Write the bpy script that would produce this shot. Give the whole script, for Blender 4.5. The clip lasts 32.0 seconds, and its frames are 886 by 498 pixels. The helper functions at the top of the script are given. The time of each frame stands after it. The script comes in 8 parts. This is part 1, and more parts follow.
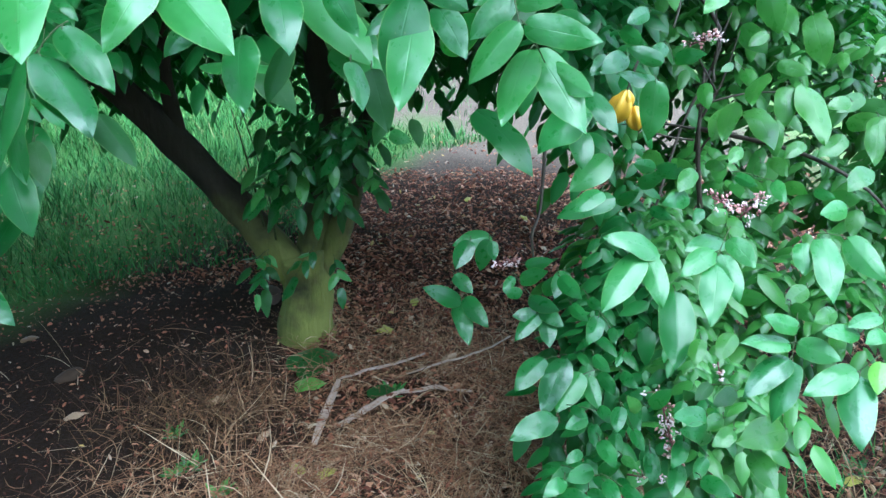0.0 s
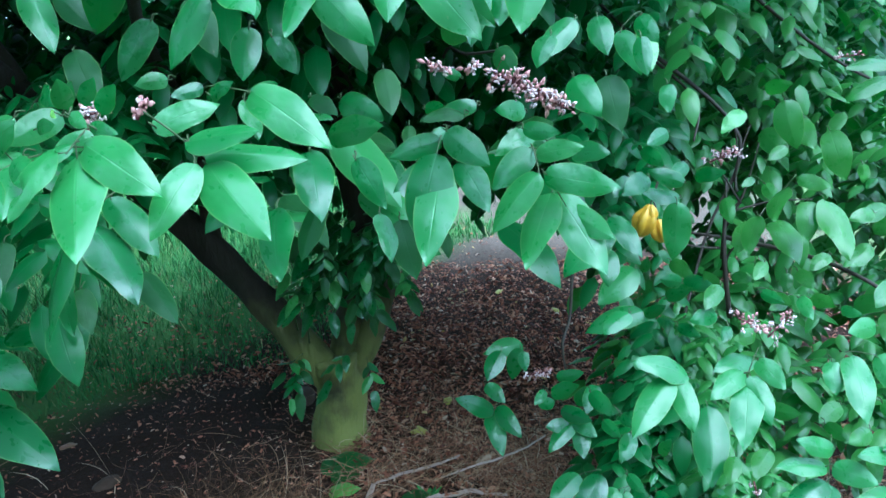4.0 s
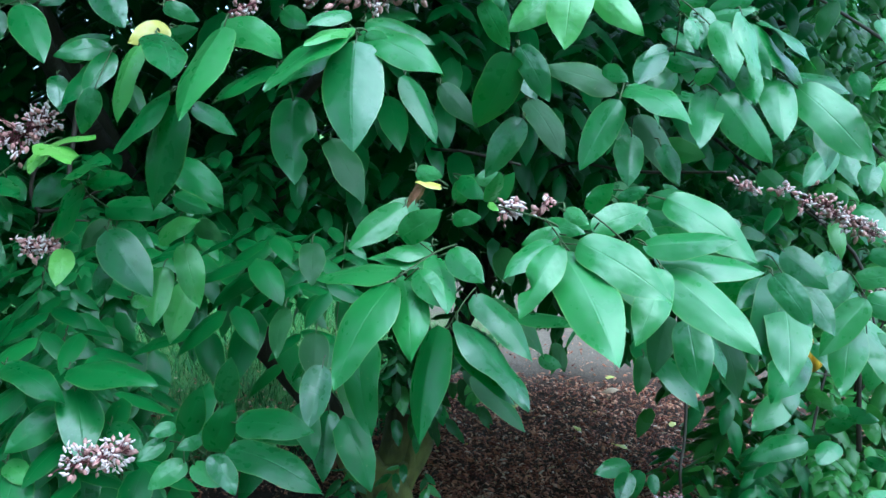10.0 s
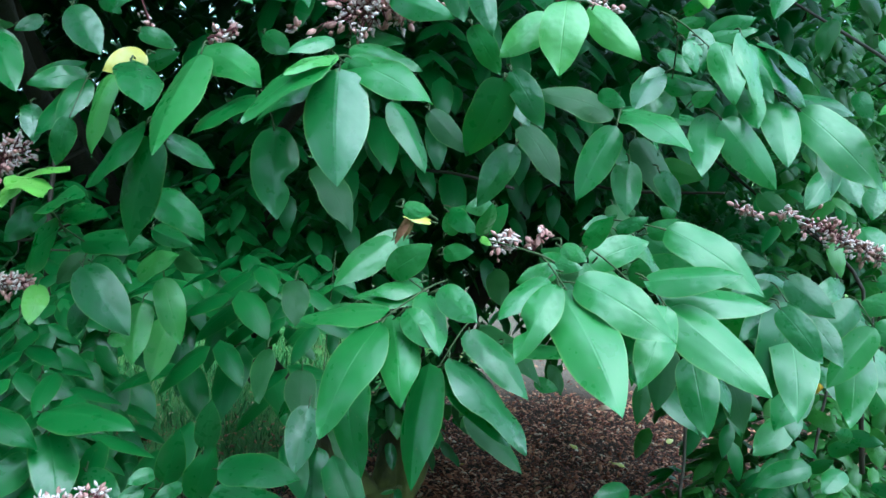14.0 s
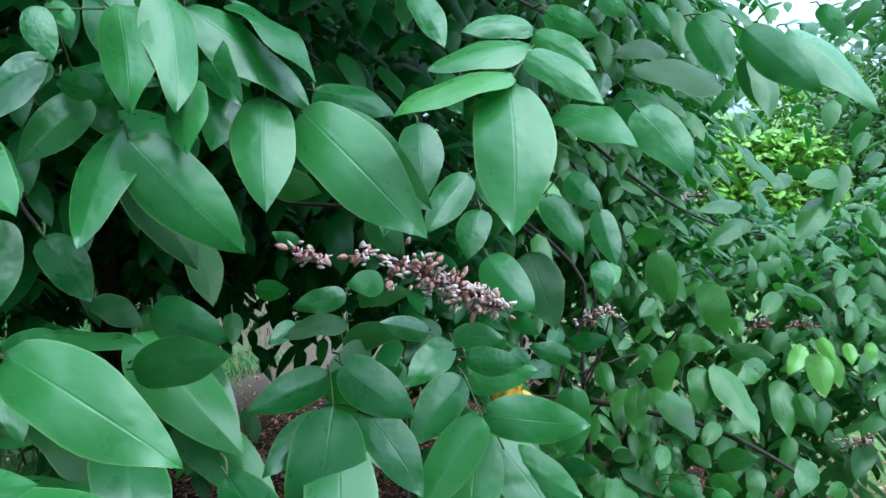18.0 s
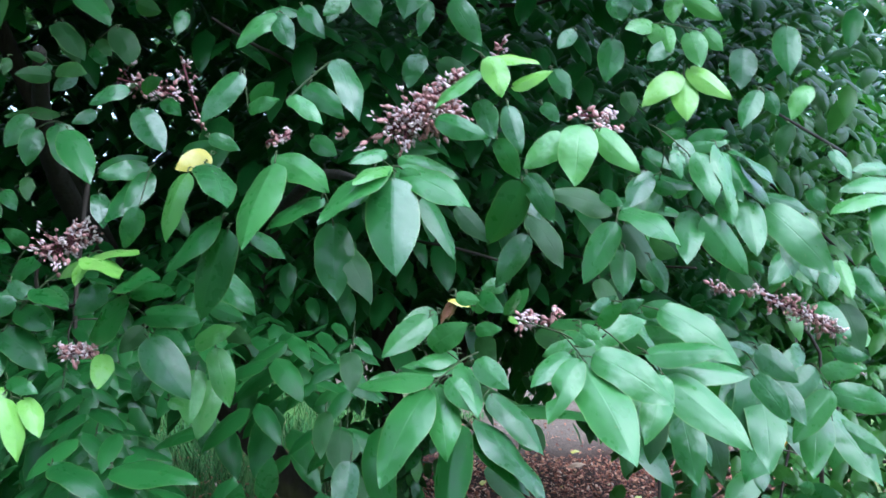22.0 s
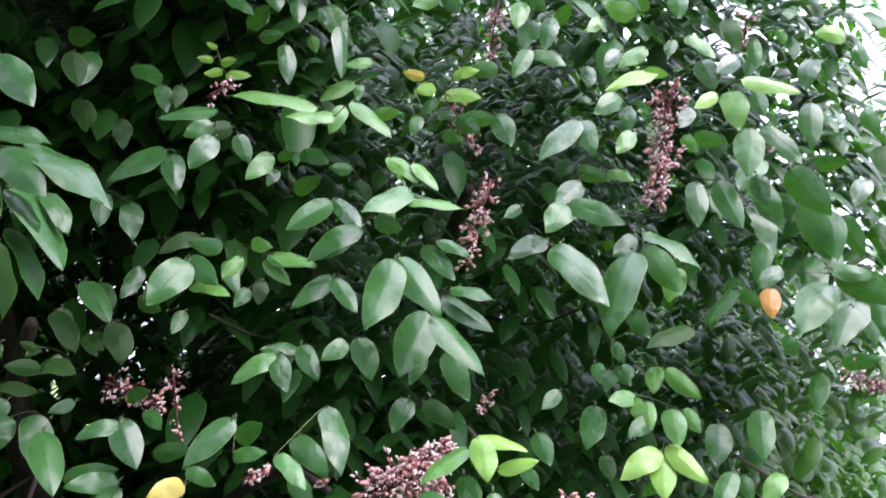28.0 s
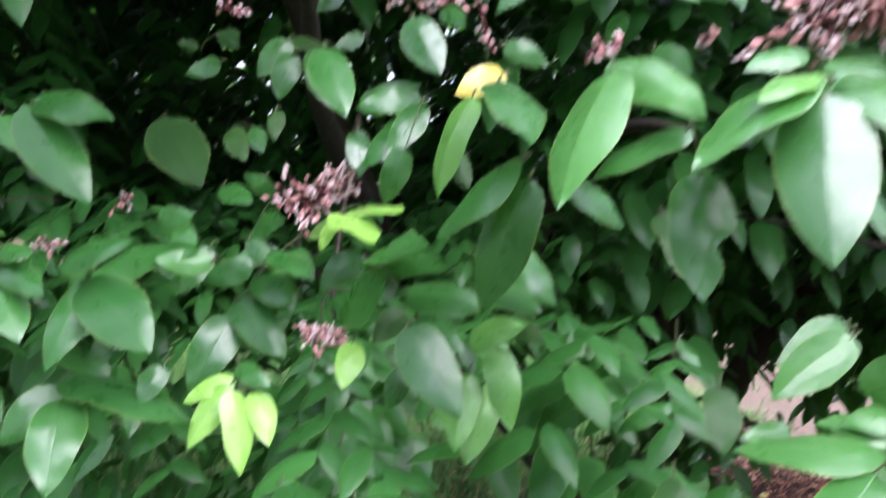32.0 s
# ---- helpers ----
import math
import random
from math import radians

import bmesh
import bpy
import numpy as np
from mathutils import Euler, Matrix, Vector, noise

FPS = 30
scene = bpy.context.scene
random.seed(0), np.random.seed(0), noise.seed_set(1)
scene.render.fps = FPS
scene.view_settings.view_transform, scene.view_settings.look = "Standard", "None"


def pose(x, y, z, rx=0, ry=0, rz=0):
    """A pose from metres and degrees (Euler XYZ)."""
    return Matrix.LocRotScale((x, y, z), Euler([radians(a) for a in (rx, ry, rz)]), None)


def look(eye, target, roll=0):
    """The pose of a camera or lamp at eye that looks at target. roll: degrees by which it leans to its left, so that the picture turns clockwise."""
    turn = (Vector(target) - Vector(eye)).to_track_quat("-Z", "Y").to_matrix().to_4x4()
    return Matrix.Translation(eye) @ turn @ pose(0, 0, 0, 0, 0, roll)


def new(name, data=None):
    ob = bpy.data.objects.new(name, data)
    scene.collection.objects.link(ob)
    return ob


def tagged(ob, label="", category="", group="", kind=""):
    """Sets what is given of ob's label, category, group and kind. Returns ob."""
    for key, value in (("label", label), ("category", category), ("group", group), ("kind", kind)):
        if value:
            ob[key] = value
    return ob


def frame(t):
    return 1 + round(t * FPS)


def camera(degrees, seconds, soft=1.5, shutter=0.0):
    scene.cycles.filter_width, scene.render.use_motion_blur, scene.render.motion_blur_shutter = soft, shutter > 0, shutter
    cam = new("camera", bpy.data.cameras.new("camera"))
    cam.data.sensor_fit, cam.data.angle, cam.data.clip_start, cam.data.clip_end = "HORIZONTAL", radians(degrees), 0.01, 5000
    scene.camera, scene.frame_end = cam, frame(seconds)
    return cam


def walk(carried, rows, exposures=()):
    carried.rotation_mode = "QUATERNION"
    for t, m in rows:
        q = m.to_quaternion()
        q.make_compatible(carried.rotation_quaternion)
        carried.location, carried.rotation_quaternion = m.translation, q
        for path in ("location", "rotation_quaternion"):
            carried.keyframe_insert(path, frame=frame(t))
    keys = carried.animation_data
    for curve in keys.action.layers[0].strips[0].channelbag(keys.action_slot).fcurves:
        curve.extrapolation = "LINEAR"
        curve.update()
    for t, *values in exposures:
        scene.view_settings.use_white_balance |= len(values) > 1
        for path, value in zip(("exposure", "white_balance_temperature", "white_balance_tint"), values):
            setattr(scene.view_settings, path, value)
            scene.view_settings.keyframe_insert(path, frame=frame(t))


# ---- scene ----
cam = camera(55.6, 32.0, shutter=0.5)
METRES, EYE, TILT, LEAN, TURN = 2.0, 1.2, -22.0, 0.0, 0.0
ROWS = [
    (0.0, 0.0, 0.0, 0.0, 0.0, 0.0, -0.0),
    (0.5, 0.0017, -0.004, 0.0009, 0.04, 0.17, 0.59),
    (1.0, 0.0063, -0.008, 0.0013, 0.09, 0.37, 1.46),
    (1.5, 0.0066, -0.0126, 0.0053, 0.17, 0.46, 2.15),
    (2.0, -0.004, -0.0198, 0.0148, 1.23, 1.99, 1.99),
    (2.5, 0.0019, -0.016, 0.0148, 1.42, 2.78, 1.71),
    (3.0, 0.0035, -0.0147, 0.0183, 1.86, 3.21, 1.89),
    (3.5, 0.0031, -0.0144, 0.0233, 2.09, 4.3, 1.57),
    (5.5, -0.0044, -0.0115, 0.0346, 2.43, 7.91, 0.44),
    (6.0, -0.0193, -0.0046, 0.0283, 2.41, 8.0, 0.28),
    (6.5, -0.0527, 0.005, 0.034, 2.01, 8.08, -0.34),
    (7.0, -0.0956, 0.0043, 0.0387, 0.88, 9.35, -1.43),
    (7.5, -0.126, 0.0031, 0.0396, -0.49, 11.32, -2.17),
    (8.0, -0.1544, -0.0024, 0.0331, -1.57, 12.66, -2.16),
    (8.5, -0.1607, -0.0068, 0.0291, -1.88, 12.86, -2.23),
    (9.0, -0.1609, -0.0134, 0.0272, -1.91, 12.87, -2.27),
    (9.5, -0.1627, -0.013, 0.0269, -1.92, 12.92, -2.29),
    (10.0, -0.1658, -0.0046, 0.0277, -1.91, 12.93, -2.23),
    (10.5, -0.1668, 0.0015, 0.0303, -1.87, 12.96, -2.2),
    (11.0, -0.1685, 0.0042, 0.0316, -1.92, 12.98, -2.22),
    (11.5, -0.1675, 0.0056, 0.0328, -1.87, 12.99, -2.27),
    (12.0, -0.1696, 0.0072, 0.0333, -1.87, 13.0, -2.26),
    (12.5, -0.1699, 0.0062, 0.0348, -1.84, 13.07, -2.28),
    (13.0, -0.1688, 0.0039, 0.0357, -1.81, 13.52, -2.3),
    (13.5, -0.1666, 0.0053, 0.0355, -1.85, 13.78, -2.15),
    (15.5, -0.109, 0.064, 0.0714, -5.54, 13.96, 1.58),
    (16.0, -0.0491, 0.1049, 0.0884, -7.35, 13.78, 2.61),
    (16.5, -0.0244, 0.1203, 0.0914, -8.43, 13.26, 5.25),
    (17.0, -0.0209, 0.1198, 0.0872, -11.59, 12.13, 7.61),
    (17.5, -0.0332, 0.1167, 0.0917, -13.27, 11.91, 7.64),
    (18.0, -0.0377, 0.115, 0.095, -13.46, 11.97, 6.47),
    (18.5, -0.0365, 0.1163, 0.0947, -13.2, 12.18, 6.01),
    (19.0, -0.0313, 0.1148, 0.0906, -12.96, 12.24, 5.87),
    (19.5, -0.0318, 0.1065, 0.0834, -12.9, 12.19, 5.82),
    (20.0, -0.0552, 0.0744, 0.0733, -13.06, 12.16, 5.83),
    (20.5, -0.1103, 0.0162, 0.0434, -13.73, 12.27, 5.26),
    (21.0, -0.1501, -0.0402, 0.0247, -13.07, 13.5, 4.44),
    (21.5, -0.1848, -0.047, 0.0269, -6.82, 16.43, 1.13),
    (22.0, -0.1946, -0.0449, 0.0323, -4.75, 17.84, -1.01),
    (22.5, -0.1984, -0.0555, 0.0378, -3.86, 19.52, -3.06),
    (23.0, -0.1997, -0.0634, 0.0484, -3.99, 23.0, -4.37),
    (23.5, -0.2109, -0.0624, 0.0528, -4.53, 26.4, -5.83),
    (24.0, -0.2166, -0.0571, 0.0539, -4.74, 27.57, -6.38),
    (24.5, -0.2181, -0.0579, 0.0545, -4.79, 28.17, -6.38),
    (26.5, -0.2126, -0.0518, 0.0563, -5.65, 28.54, -6.01),
    (27.0, -0.2124, -0.0577, 0.0611, -5.75, 28.76, -6.0),
    (27.5, -0.2105, -0.0649, 0.0705, -7.94, 31.69, -6.15),
    (28.0, -0.211, -0.0707, 0.0753, -9.96, 34.63, -6.2),
    (28.5, -0.2131, -0.0734, 0.0769, -11.1, 36.35, -5.96),
    (29.0, -0.219, -0.0711, 0.0741, -10.92, 36.9, -5.57),
    (29.5, -0.219, -0.0674, 0.0722, -10.39, 36.87, -4.73),
    (30.0, -0.2129, -0.0587, 0.0717, -10.16, 35.77, -4.46),
    (30.5, -0.2186, -0.0422, 0.0685, -9.79, 33.07, -3.92),
    (31.0, -0.222, -0.0104, 0.0689, -6.07, 29.42, -3.98),
    (31.5, -0.2211, 0.0372, 0.0762, 4.11, 22.8, -6.82),
    (32.0, -0.2261, 0.0741, 0.0656, 11.39, 14.62, -8.9),
]
# seconds, stops, kelvin, tint
EXPOSURES = [(0, 2.28, 4950, 0), (2.2, 2.28, 4600, -4), (6, 1.88, 4500, -4), (14, 1.75, 4850, -11), (16, 1.62, 4950, -7), (17, 1.57, 5100, -4), (18, 1.43, 5100, -3), (20, 1.59, 5050, -2), (21, 1.43, 4950, 0), (22, 1.86, 5100, 11), (24, 2.25, 5280, 26), (27, 2.34, 6250, 37), (28.2, 1.83, 6200, 33), (29, 1.73, 6200, 30), (30, 1.86, 6320, 32), (32, 2.44, 6050, 31)]
walk(cam, [(t, pose(0, 0, EYE, TILT, LEAN, TURN) @ pose(METRES * x, METRES * y, METRES * z, 90 + pitch, roll, yaw)) for t, x, y, z, yaw, pitch, roll in ROWS], EXPOSURES)


# ---- light ----
world = bpy.data.worlds.new("world")
scene.world = world
world.use_nodes = True
wn = world.node_tree
sky = wn.nodes.new("ShaderNodeTexSky")
sky.sky_type = "NISHITA"
sky.sun_disc = False
sky.sun_elevation, sky.sun_rotation = radians(57), radians(132)
sky.air_density, sky.dust_density, sky.ozone_density = 1.0, 3.0, 1.0
cloud = wn.nodes.new("ShaderNodeMix")
cloud.data_type = "RGBA"
cloud.inputs[0].default_value = 0.65
# overcast: the zenith far brighter than the horizon
height = wn.nodes.new("ShaderNodeSeparateXYZ")
wn.links.new(wn.nodes.new("ShaderNodeTexCoord").outputs["Generated"], height.inputs[0])
grey = wn.nodes.new("ShaderNodeValToRGB")
grey.color_ramp.elements[0].color, grey.color_ramp.elements[1].color = (0.18, 0.19, 0.2, 1), (1, 1, 1, 1)
wn.links.new(height.outputs[2], grey.inputs[0])
gain = wn.nodes.new("ShaderNodeMix")
gain.data_type, gain.blend_type = "RGBA", "MULTIPLY"
gain.inputs[0].default_value = 1.0
gain.inputs[7].default_value = (14.8, 15.9, 17.4, 1)
wn.links.new(grey.outputs[0], gain.inputs[6])
wn.links.new(gain.outputs[2], cloud.inputs[7])
wn.links.new(sky.outputs[0], cloud.inputs[6])
wn.links.new(cloud.outputs[2], wn.nodes["Background"].inputs[0])
wn.nodes["Background"].inputs[1].default_value = 0.165
sun = bpy.data.lights.new("sun", "SUN")
sun.energy, sun.angle, sun.color = 0.85, radians(46), (1.0, 0.98, 0.95)
sun_ob = new("sun", sun)
sun_ob.matrix_world = look((3.2, -2.0, 8.4), (-0.3, 1.2, 1.0))

# ---- materials ----


def nodes_of(name):
    m = bpy.data.materials.new(name)
    m.use_nodes = True
    t = m.node_tree
    return m, t, t.nodes["Principled BSDF"], t.nodes["Material Output"]


def node(t, kind, **values):
    n = t.nodes.new(kind)
    for k, v in values.items():
        if k == "op":
            n.operation = v
        else:
            n.inputs[k].default_value = v
    return n


def maths(t, op, a, b=None, clamp=False):
    n = t.nodes.new("ShaderNodeMath")
    n.operation, n.use_clamp = op, clamp
    for i, v in enumerate((a, b)):
        if v is None:
            continue
        if isinstance(v, (int, float)):
            n.inputs[i].default_value = v
        else:
            t.links.new(v, n.inputs[i])
    return n.outputs[0]


def mixed(t, fac, a, b, how="MIX"):
    n = t.nodes.new("ShaderNodeMix")
    n.data_type, n.blend_type = "RGBA", how
    for sock, v in ((n.inputs[0], fac), (n.inputs[6], a), (n.inputs[7], b)):
        if isinstance(v, (int, float)):
            sock.default_value = v
        elif isinstance(v, tuple):
            sock.default_value = (*v, 1) if len(v) == 3 else v
        else:
            t.links.new(v, sock)
    return n.outputs[2]


def ramp(t, fac, stops):
    n = t.nodes.new("ShaderNodeValToRGB")
    while len(n.color_ramp.elements) < len(stops):
        n.color_ramp.elements.new(0.5)
    for e, (p, c) in zip(n.color_ramp.elements, stops):
        e.position, e.color = p, (*c, 1)
    t.links.new(fac, n.inputs[0])
    return n.outputs[0]


def noise_of(t, scale, detail=3.0, where=None, rough=0.55):
    n = node(t, "ShaderNodeTexNoise", Scale=scale, Detail=detail, Roughness=rough)
    if where is not None:
        t.links.new(where, n.inputs["Vector"])
    return n.outputs[0]


def bump_of(t, height, strength, distance, bsdf):
    n = node(t, "ShaderNodeBump", Strength=strength, Distance=distance)
    t.links.new(height, n.inputs["Height"])
    t.links.new(n.outputs[0], bsdf.inputs["Normal"])
    return n.outputs[0]


def leaf_material(name, dark, light, rib, gloss=0.3, thin=0.22, sheen=0.45, islands=False, edge=(0.2, 0.3, 0.08)):
    """Leaf blade: midrib, side veins, uneven green, pale margin, some light through it."""
    m, t, b, out = nodes_of(name)
    uv = t.nodes.new("ShaderNodeUVMap").outputs[0]
    sep = t.nodes.new("ShaderNodeSeparateXYZ")
    t.links.new(uv, sep.inputs[0])
    u, v = sep.outputs[0], sep.outputs[1]
    off = maths(t, "ABSOLUTE", maths(t, "SUBTRACT", v, 0.5))
    if islands:
        rnd = t.nodes.new("ShaderNodeNewGeometry").outputs["Random Per Island"]
    else:
        rnd = t.nodes.new("ShaderNodeObjectInfo").outputs["Random"]
    shift = t.nodes.new("ShaderNodeVectorMath")
    true_size = node(t, "ShaderNodeMapping", Scale=(1.0, 1.0, 1.0) if islands else (0.6, 1.0, 1.0))
    t.links.new(t.nodes.new("ShaderNodeTexCoord").outputs["Object"], true_size.inputs[0])
    t.links.new(true_size.outputs[0], shift.inputs[0])
    comb = t.nodes.new("ShaderNodeCombineXYZ")
    t.links.new(maths(t, "MULTIPLY", rnd, 37.0), comb.inputs[2])
    t.links.new(comb.outputs[0], shift.inputs[1])
    where = shift.outputs[0]
    big = noise_of(t, 3.0 if not islands else 30.0, 2.0, where)
    base = mixed(t, maths(t, "ADD", maths(t, "MULTIPLY", rnd, 0.65), maths(t, "MULTIPLY", big, 0.5), True), dark, light)
    vein = t.nodes.new("ShaderNodeTexWave")
    vein.wave_type, vein.bands_direction = "BANDS", "X"
    vein.inputs["Scale"].default_value, vein.inputs["Distortion"].default_value = 2.2, 0.6
    vin = t.nodes.new("ShaderNodeCombineXYZ")
    t.links.new(maths(t, "SUBTRACT", u, maths(t, "MULTIPLY", off, 0.7)), vin.inputs[0])
    t.links.new(vin.outputs[0], vein.inputs["Vector"])
    line = maths(t, "POWER", vein.outputs[1], 9.0)
    base = mixed(t, maths(t, "MULTIPLY", line, 0.012), base, rib)
    mid = maths(t, "SUBTRACT", 1.0, maths(t, "MULTIPLY", off, 40.0), True)
    base = mixed(t, maths(t, "MULTIPLY", mid, 0.18), base, rib)
    rim = maths(t, "MULTIPLY", maths(t, "SUBTRACT", off, 0.468), 40.0, True)
    base = mixed(t, maths(t, "MULTIPLY", rim, 0.4), base, edge)
    spots = maths(t, "MULTIPLY", maths(t, "SUBTRACT", noise_of(t, 16.0 if not islands else 160.0, 2.0, where), 0.71), 14.0, True)
    base = mixed(t, maths(t, "MULTIPLY", spots, 0.5), base, (0.16, 0.17, 0.06))
    t.links.new(base, b.inputs["Base Color"])
    rg = maths(t, "ADD", maths(t, "MULTIPLY", noise_of(t, 6.0, 2.0, where), 0.2), gloss - 0.1)
    t.links.new(rg, b.inputs["Roughness"])
    b.inputs["Specular IOR Level"].default_value = sheen
    height = maths(t, "ADD", maths(t, "MULTIPLY", line, -0.003), maths(t, "ADD", maths(t, "MULTIPLY", mid, -0.1), maths(t, "ADD", maths(t, "MULTIPLY", big, 0.5), maths(t, "MULTIPLY", noise_of(t, 7.0 if not islands else 60.0, 1.0, where), 0.12))))
    bump_of(t, height, 0.22, 0.012, b)
    tr = t.nodes.new("ShaderNodeBsdfTranslucent")
    t.links.new(mixed(t, 0.6, base, (0.1, 0.4, 0.02)), tr.inputs[0])
    mx = t.nodes.new("ShaderNodeMixShader")
    mx.inputs[0].default_value = thin
    t.links.new(b.outputs[0], mx.inputs[1])
    t.links.new(tr.outputs[0], mx.inputs[2])
    t.links.new(mx.outputs[0], out.inputs[0])
    return m


def plain(name, a, b_col, scale, rough=0.7, bump=0.3, dist=0.004, spec=0.3, detail=5.0):
    m, t, b, out = nodes_of(name)
    place = t.nodes.new("ShaderNodeTexCoord").outputs["Object"]
    n1 = noise_of(t, scale, detail, place)
    n2 = noise_of(t, scale * 0.17, 2.0, place)
    col = mixed(t, n1, a, b_col)
    col = mixed(t, maths(t, "MULTIPLY", n2, 0.6), col, tuple(0.55 * c for c in a))
    t.links.new(col, b.inputs["Base Color"])
    b.inputs["Roughness"].default_value = rough
    b.inputs["Specular IOR Level"].default_value = spec
    bump_of(t, n1, bump, dist, b)
    return m


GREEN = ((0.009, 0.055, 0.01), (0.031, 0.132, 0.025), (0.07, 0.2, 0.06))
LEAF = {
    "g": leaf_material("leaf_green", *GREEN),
    # light green; its tone also stands in for leaves that catch more sky
    "l": leaf_material("leaf_light_lit", (0.023, 0.107, 0.02), (0.048, 0.162, 0.034), (0.15, 0.3, 0.11), thin=0.18),
    "m": leaf_material("leaf_fresh", (0.05, 0.17, 0.035), (0.1, 0.26, 0.05), (0.2, 0.34, 0.12), thin=0.22),
    "p": leaf_material("leaf_waxy", (0.013, 0.067, 0.014), (0.028, 0.108, 0.024), (0.1, 0.22, 0.08), gloss=0.29, thin=0.16, sheen=0.52),
    "y": leaf_material("leaf_young", (0.13, 0.31, 0.05), (0.21, 0.42, 0.065), (0.32, 0.5, 0.15), thin=0.26),
    "e": leaf_material("leaf_yellow", (0.38, 0.34, 0.05), (0.5, 0.42, 0.08), (0.5, 0.46, 0.18), thin=0.22),
    # dull olive leaves; the dark colour also imitates shade in the crown's hollows
    "o": leaf_material("leaf_dull_shaded", (0.01, 0.042, 0.01), (0.028, 0.08, 0.016), (0.06, 0.12, 0.035), gloss=0.48, sheen=0.22),
    # plain green made lighter and yellower, light painted in, for the east side
    "h": leaf_material("leaf_sunlit_tone", (0.022, 0.09, 0.012), (0.058, 0.158, 0.023), (0.12, 0.24, 0.07), thin=0.24, sheen=0.38),
    "n": leaf_material("leaf_orange", (0.42, 0.16, 0.03), (0.5, 0.24, 0.04), (0.5, 0.3, 0.1)),
    "b": leaf_material("leaf_reddish", (0.12, 0.045, 0.03), (0.2, 0.085, 0.05), (0.26, 0.14, 0.09)),
}
# lighter copy of the leaf mass: light from the open side put into its colour
LEAF_EAST = leaf_material("leaf_mass_sunlit_tone", (0.025, 0.102, 0.016), (0.07, 0.185, 0.032), (0.11, 0.24, 0.07), thin=0.26, sheen=0.35, islands=True)
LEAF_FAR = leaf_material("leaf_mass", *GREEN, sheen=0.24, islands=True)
STEM = plain("green_stem", (0.03, 0.05, 0.015), (0.075, 0.1, 0.03), 60.0)
TWIG = plain("twig_bark", (0.022, 0.017, 0.012), (0.06, 0.042, 0.028), 50.0)
REDSTEM = plain("flower_stalk", (0.085, 0.02, 0.025), (0.19, 0.055, 0.06), 80.0)
BUD = plain("flower_bud", (0.3, 0.075, 0.065), (0.76, 0.5, 0.44), 230.0, 0.5)
PETAL = plain("flower_petal", (0.68, 0.46, 0.43), (0.84, 0.74, 0.7), 200.0, 0.5)


def bark_material():
    m, t, b, out = nodes_of("mossy_bark")
    place = t.nodes.new("ShaderNodeTexCoord").outputs["Object"]
    stretch = node(t, "ShaderNodeMapping", Scale=(1.0, 1.0, 0.25))
    t.links.new(place, stretch.inputs[0])
    grain = noise_of(t, 55.0, 6.0, stretch.outputs[0], 0.65)
    patch = noise_of(t, 7.0, 4.0, place)
    col = mixed(t, grain, (0.007, 0.005, 0.003), (0.03, 0.021, 0.012))
    moss = maths(t, "MULTIPLY", maths(t, "SUBTRACT", patch, 0.24), 4.0, True)
    up = t.nodes.new("ShaderNodeSeparateXYZ")
    t.links.new(place, up.inputs[0])
    foot = maths(t, "MULTIPLY", maths(t, "SUBTRACT", maths(t, "ADD", maths(t, "MULTIPLY", patch, 0.3), 0.3), up.outputs[2]), 4.0, True)
    moss = maths(t, "MULTIPLY", moss, maths(t, "ADD", maths(t, "MULTIPLY", foot, 0.98), 0.02))
    col = mixed(t, maths(t, "MULTIPLY", moss, 0.85), col, (0.2, 0.21, 0.04))
    t.links.new(col, b.inputs["Base Color"])
    b.inputs["Roughness"].default_value = 0.9
    bump_of(t, grain, 0.8, 0.012, b)
    return m


BARK = bark_material()
STONE = plain("weathered_stone", (0.055, 0.034, 0.022), (0.11, 0.075, 0.052), 40.0, 0.9, 0.6, 0.006, 0.2)


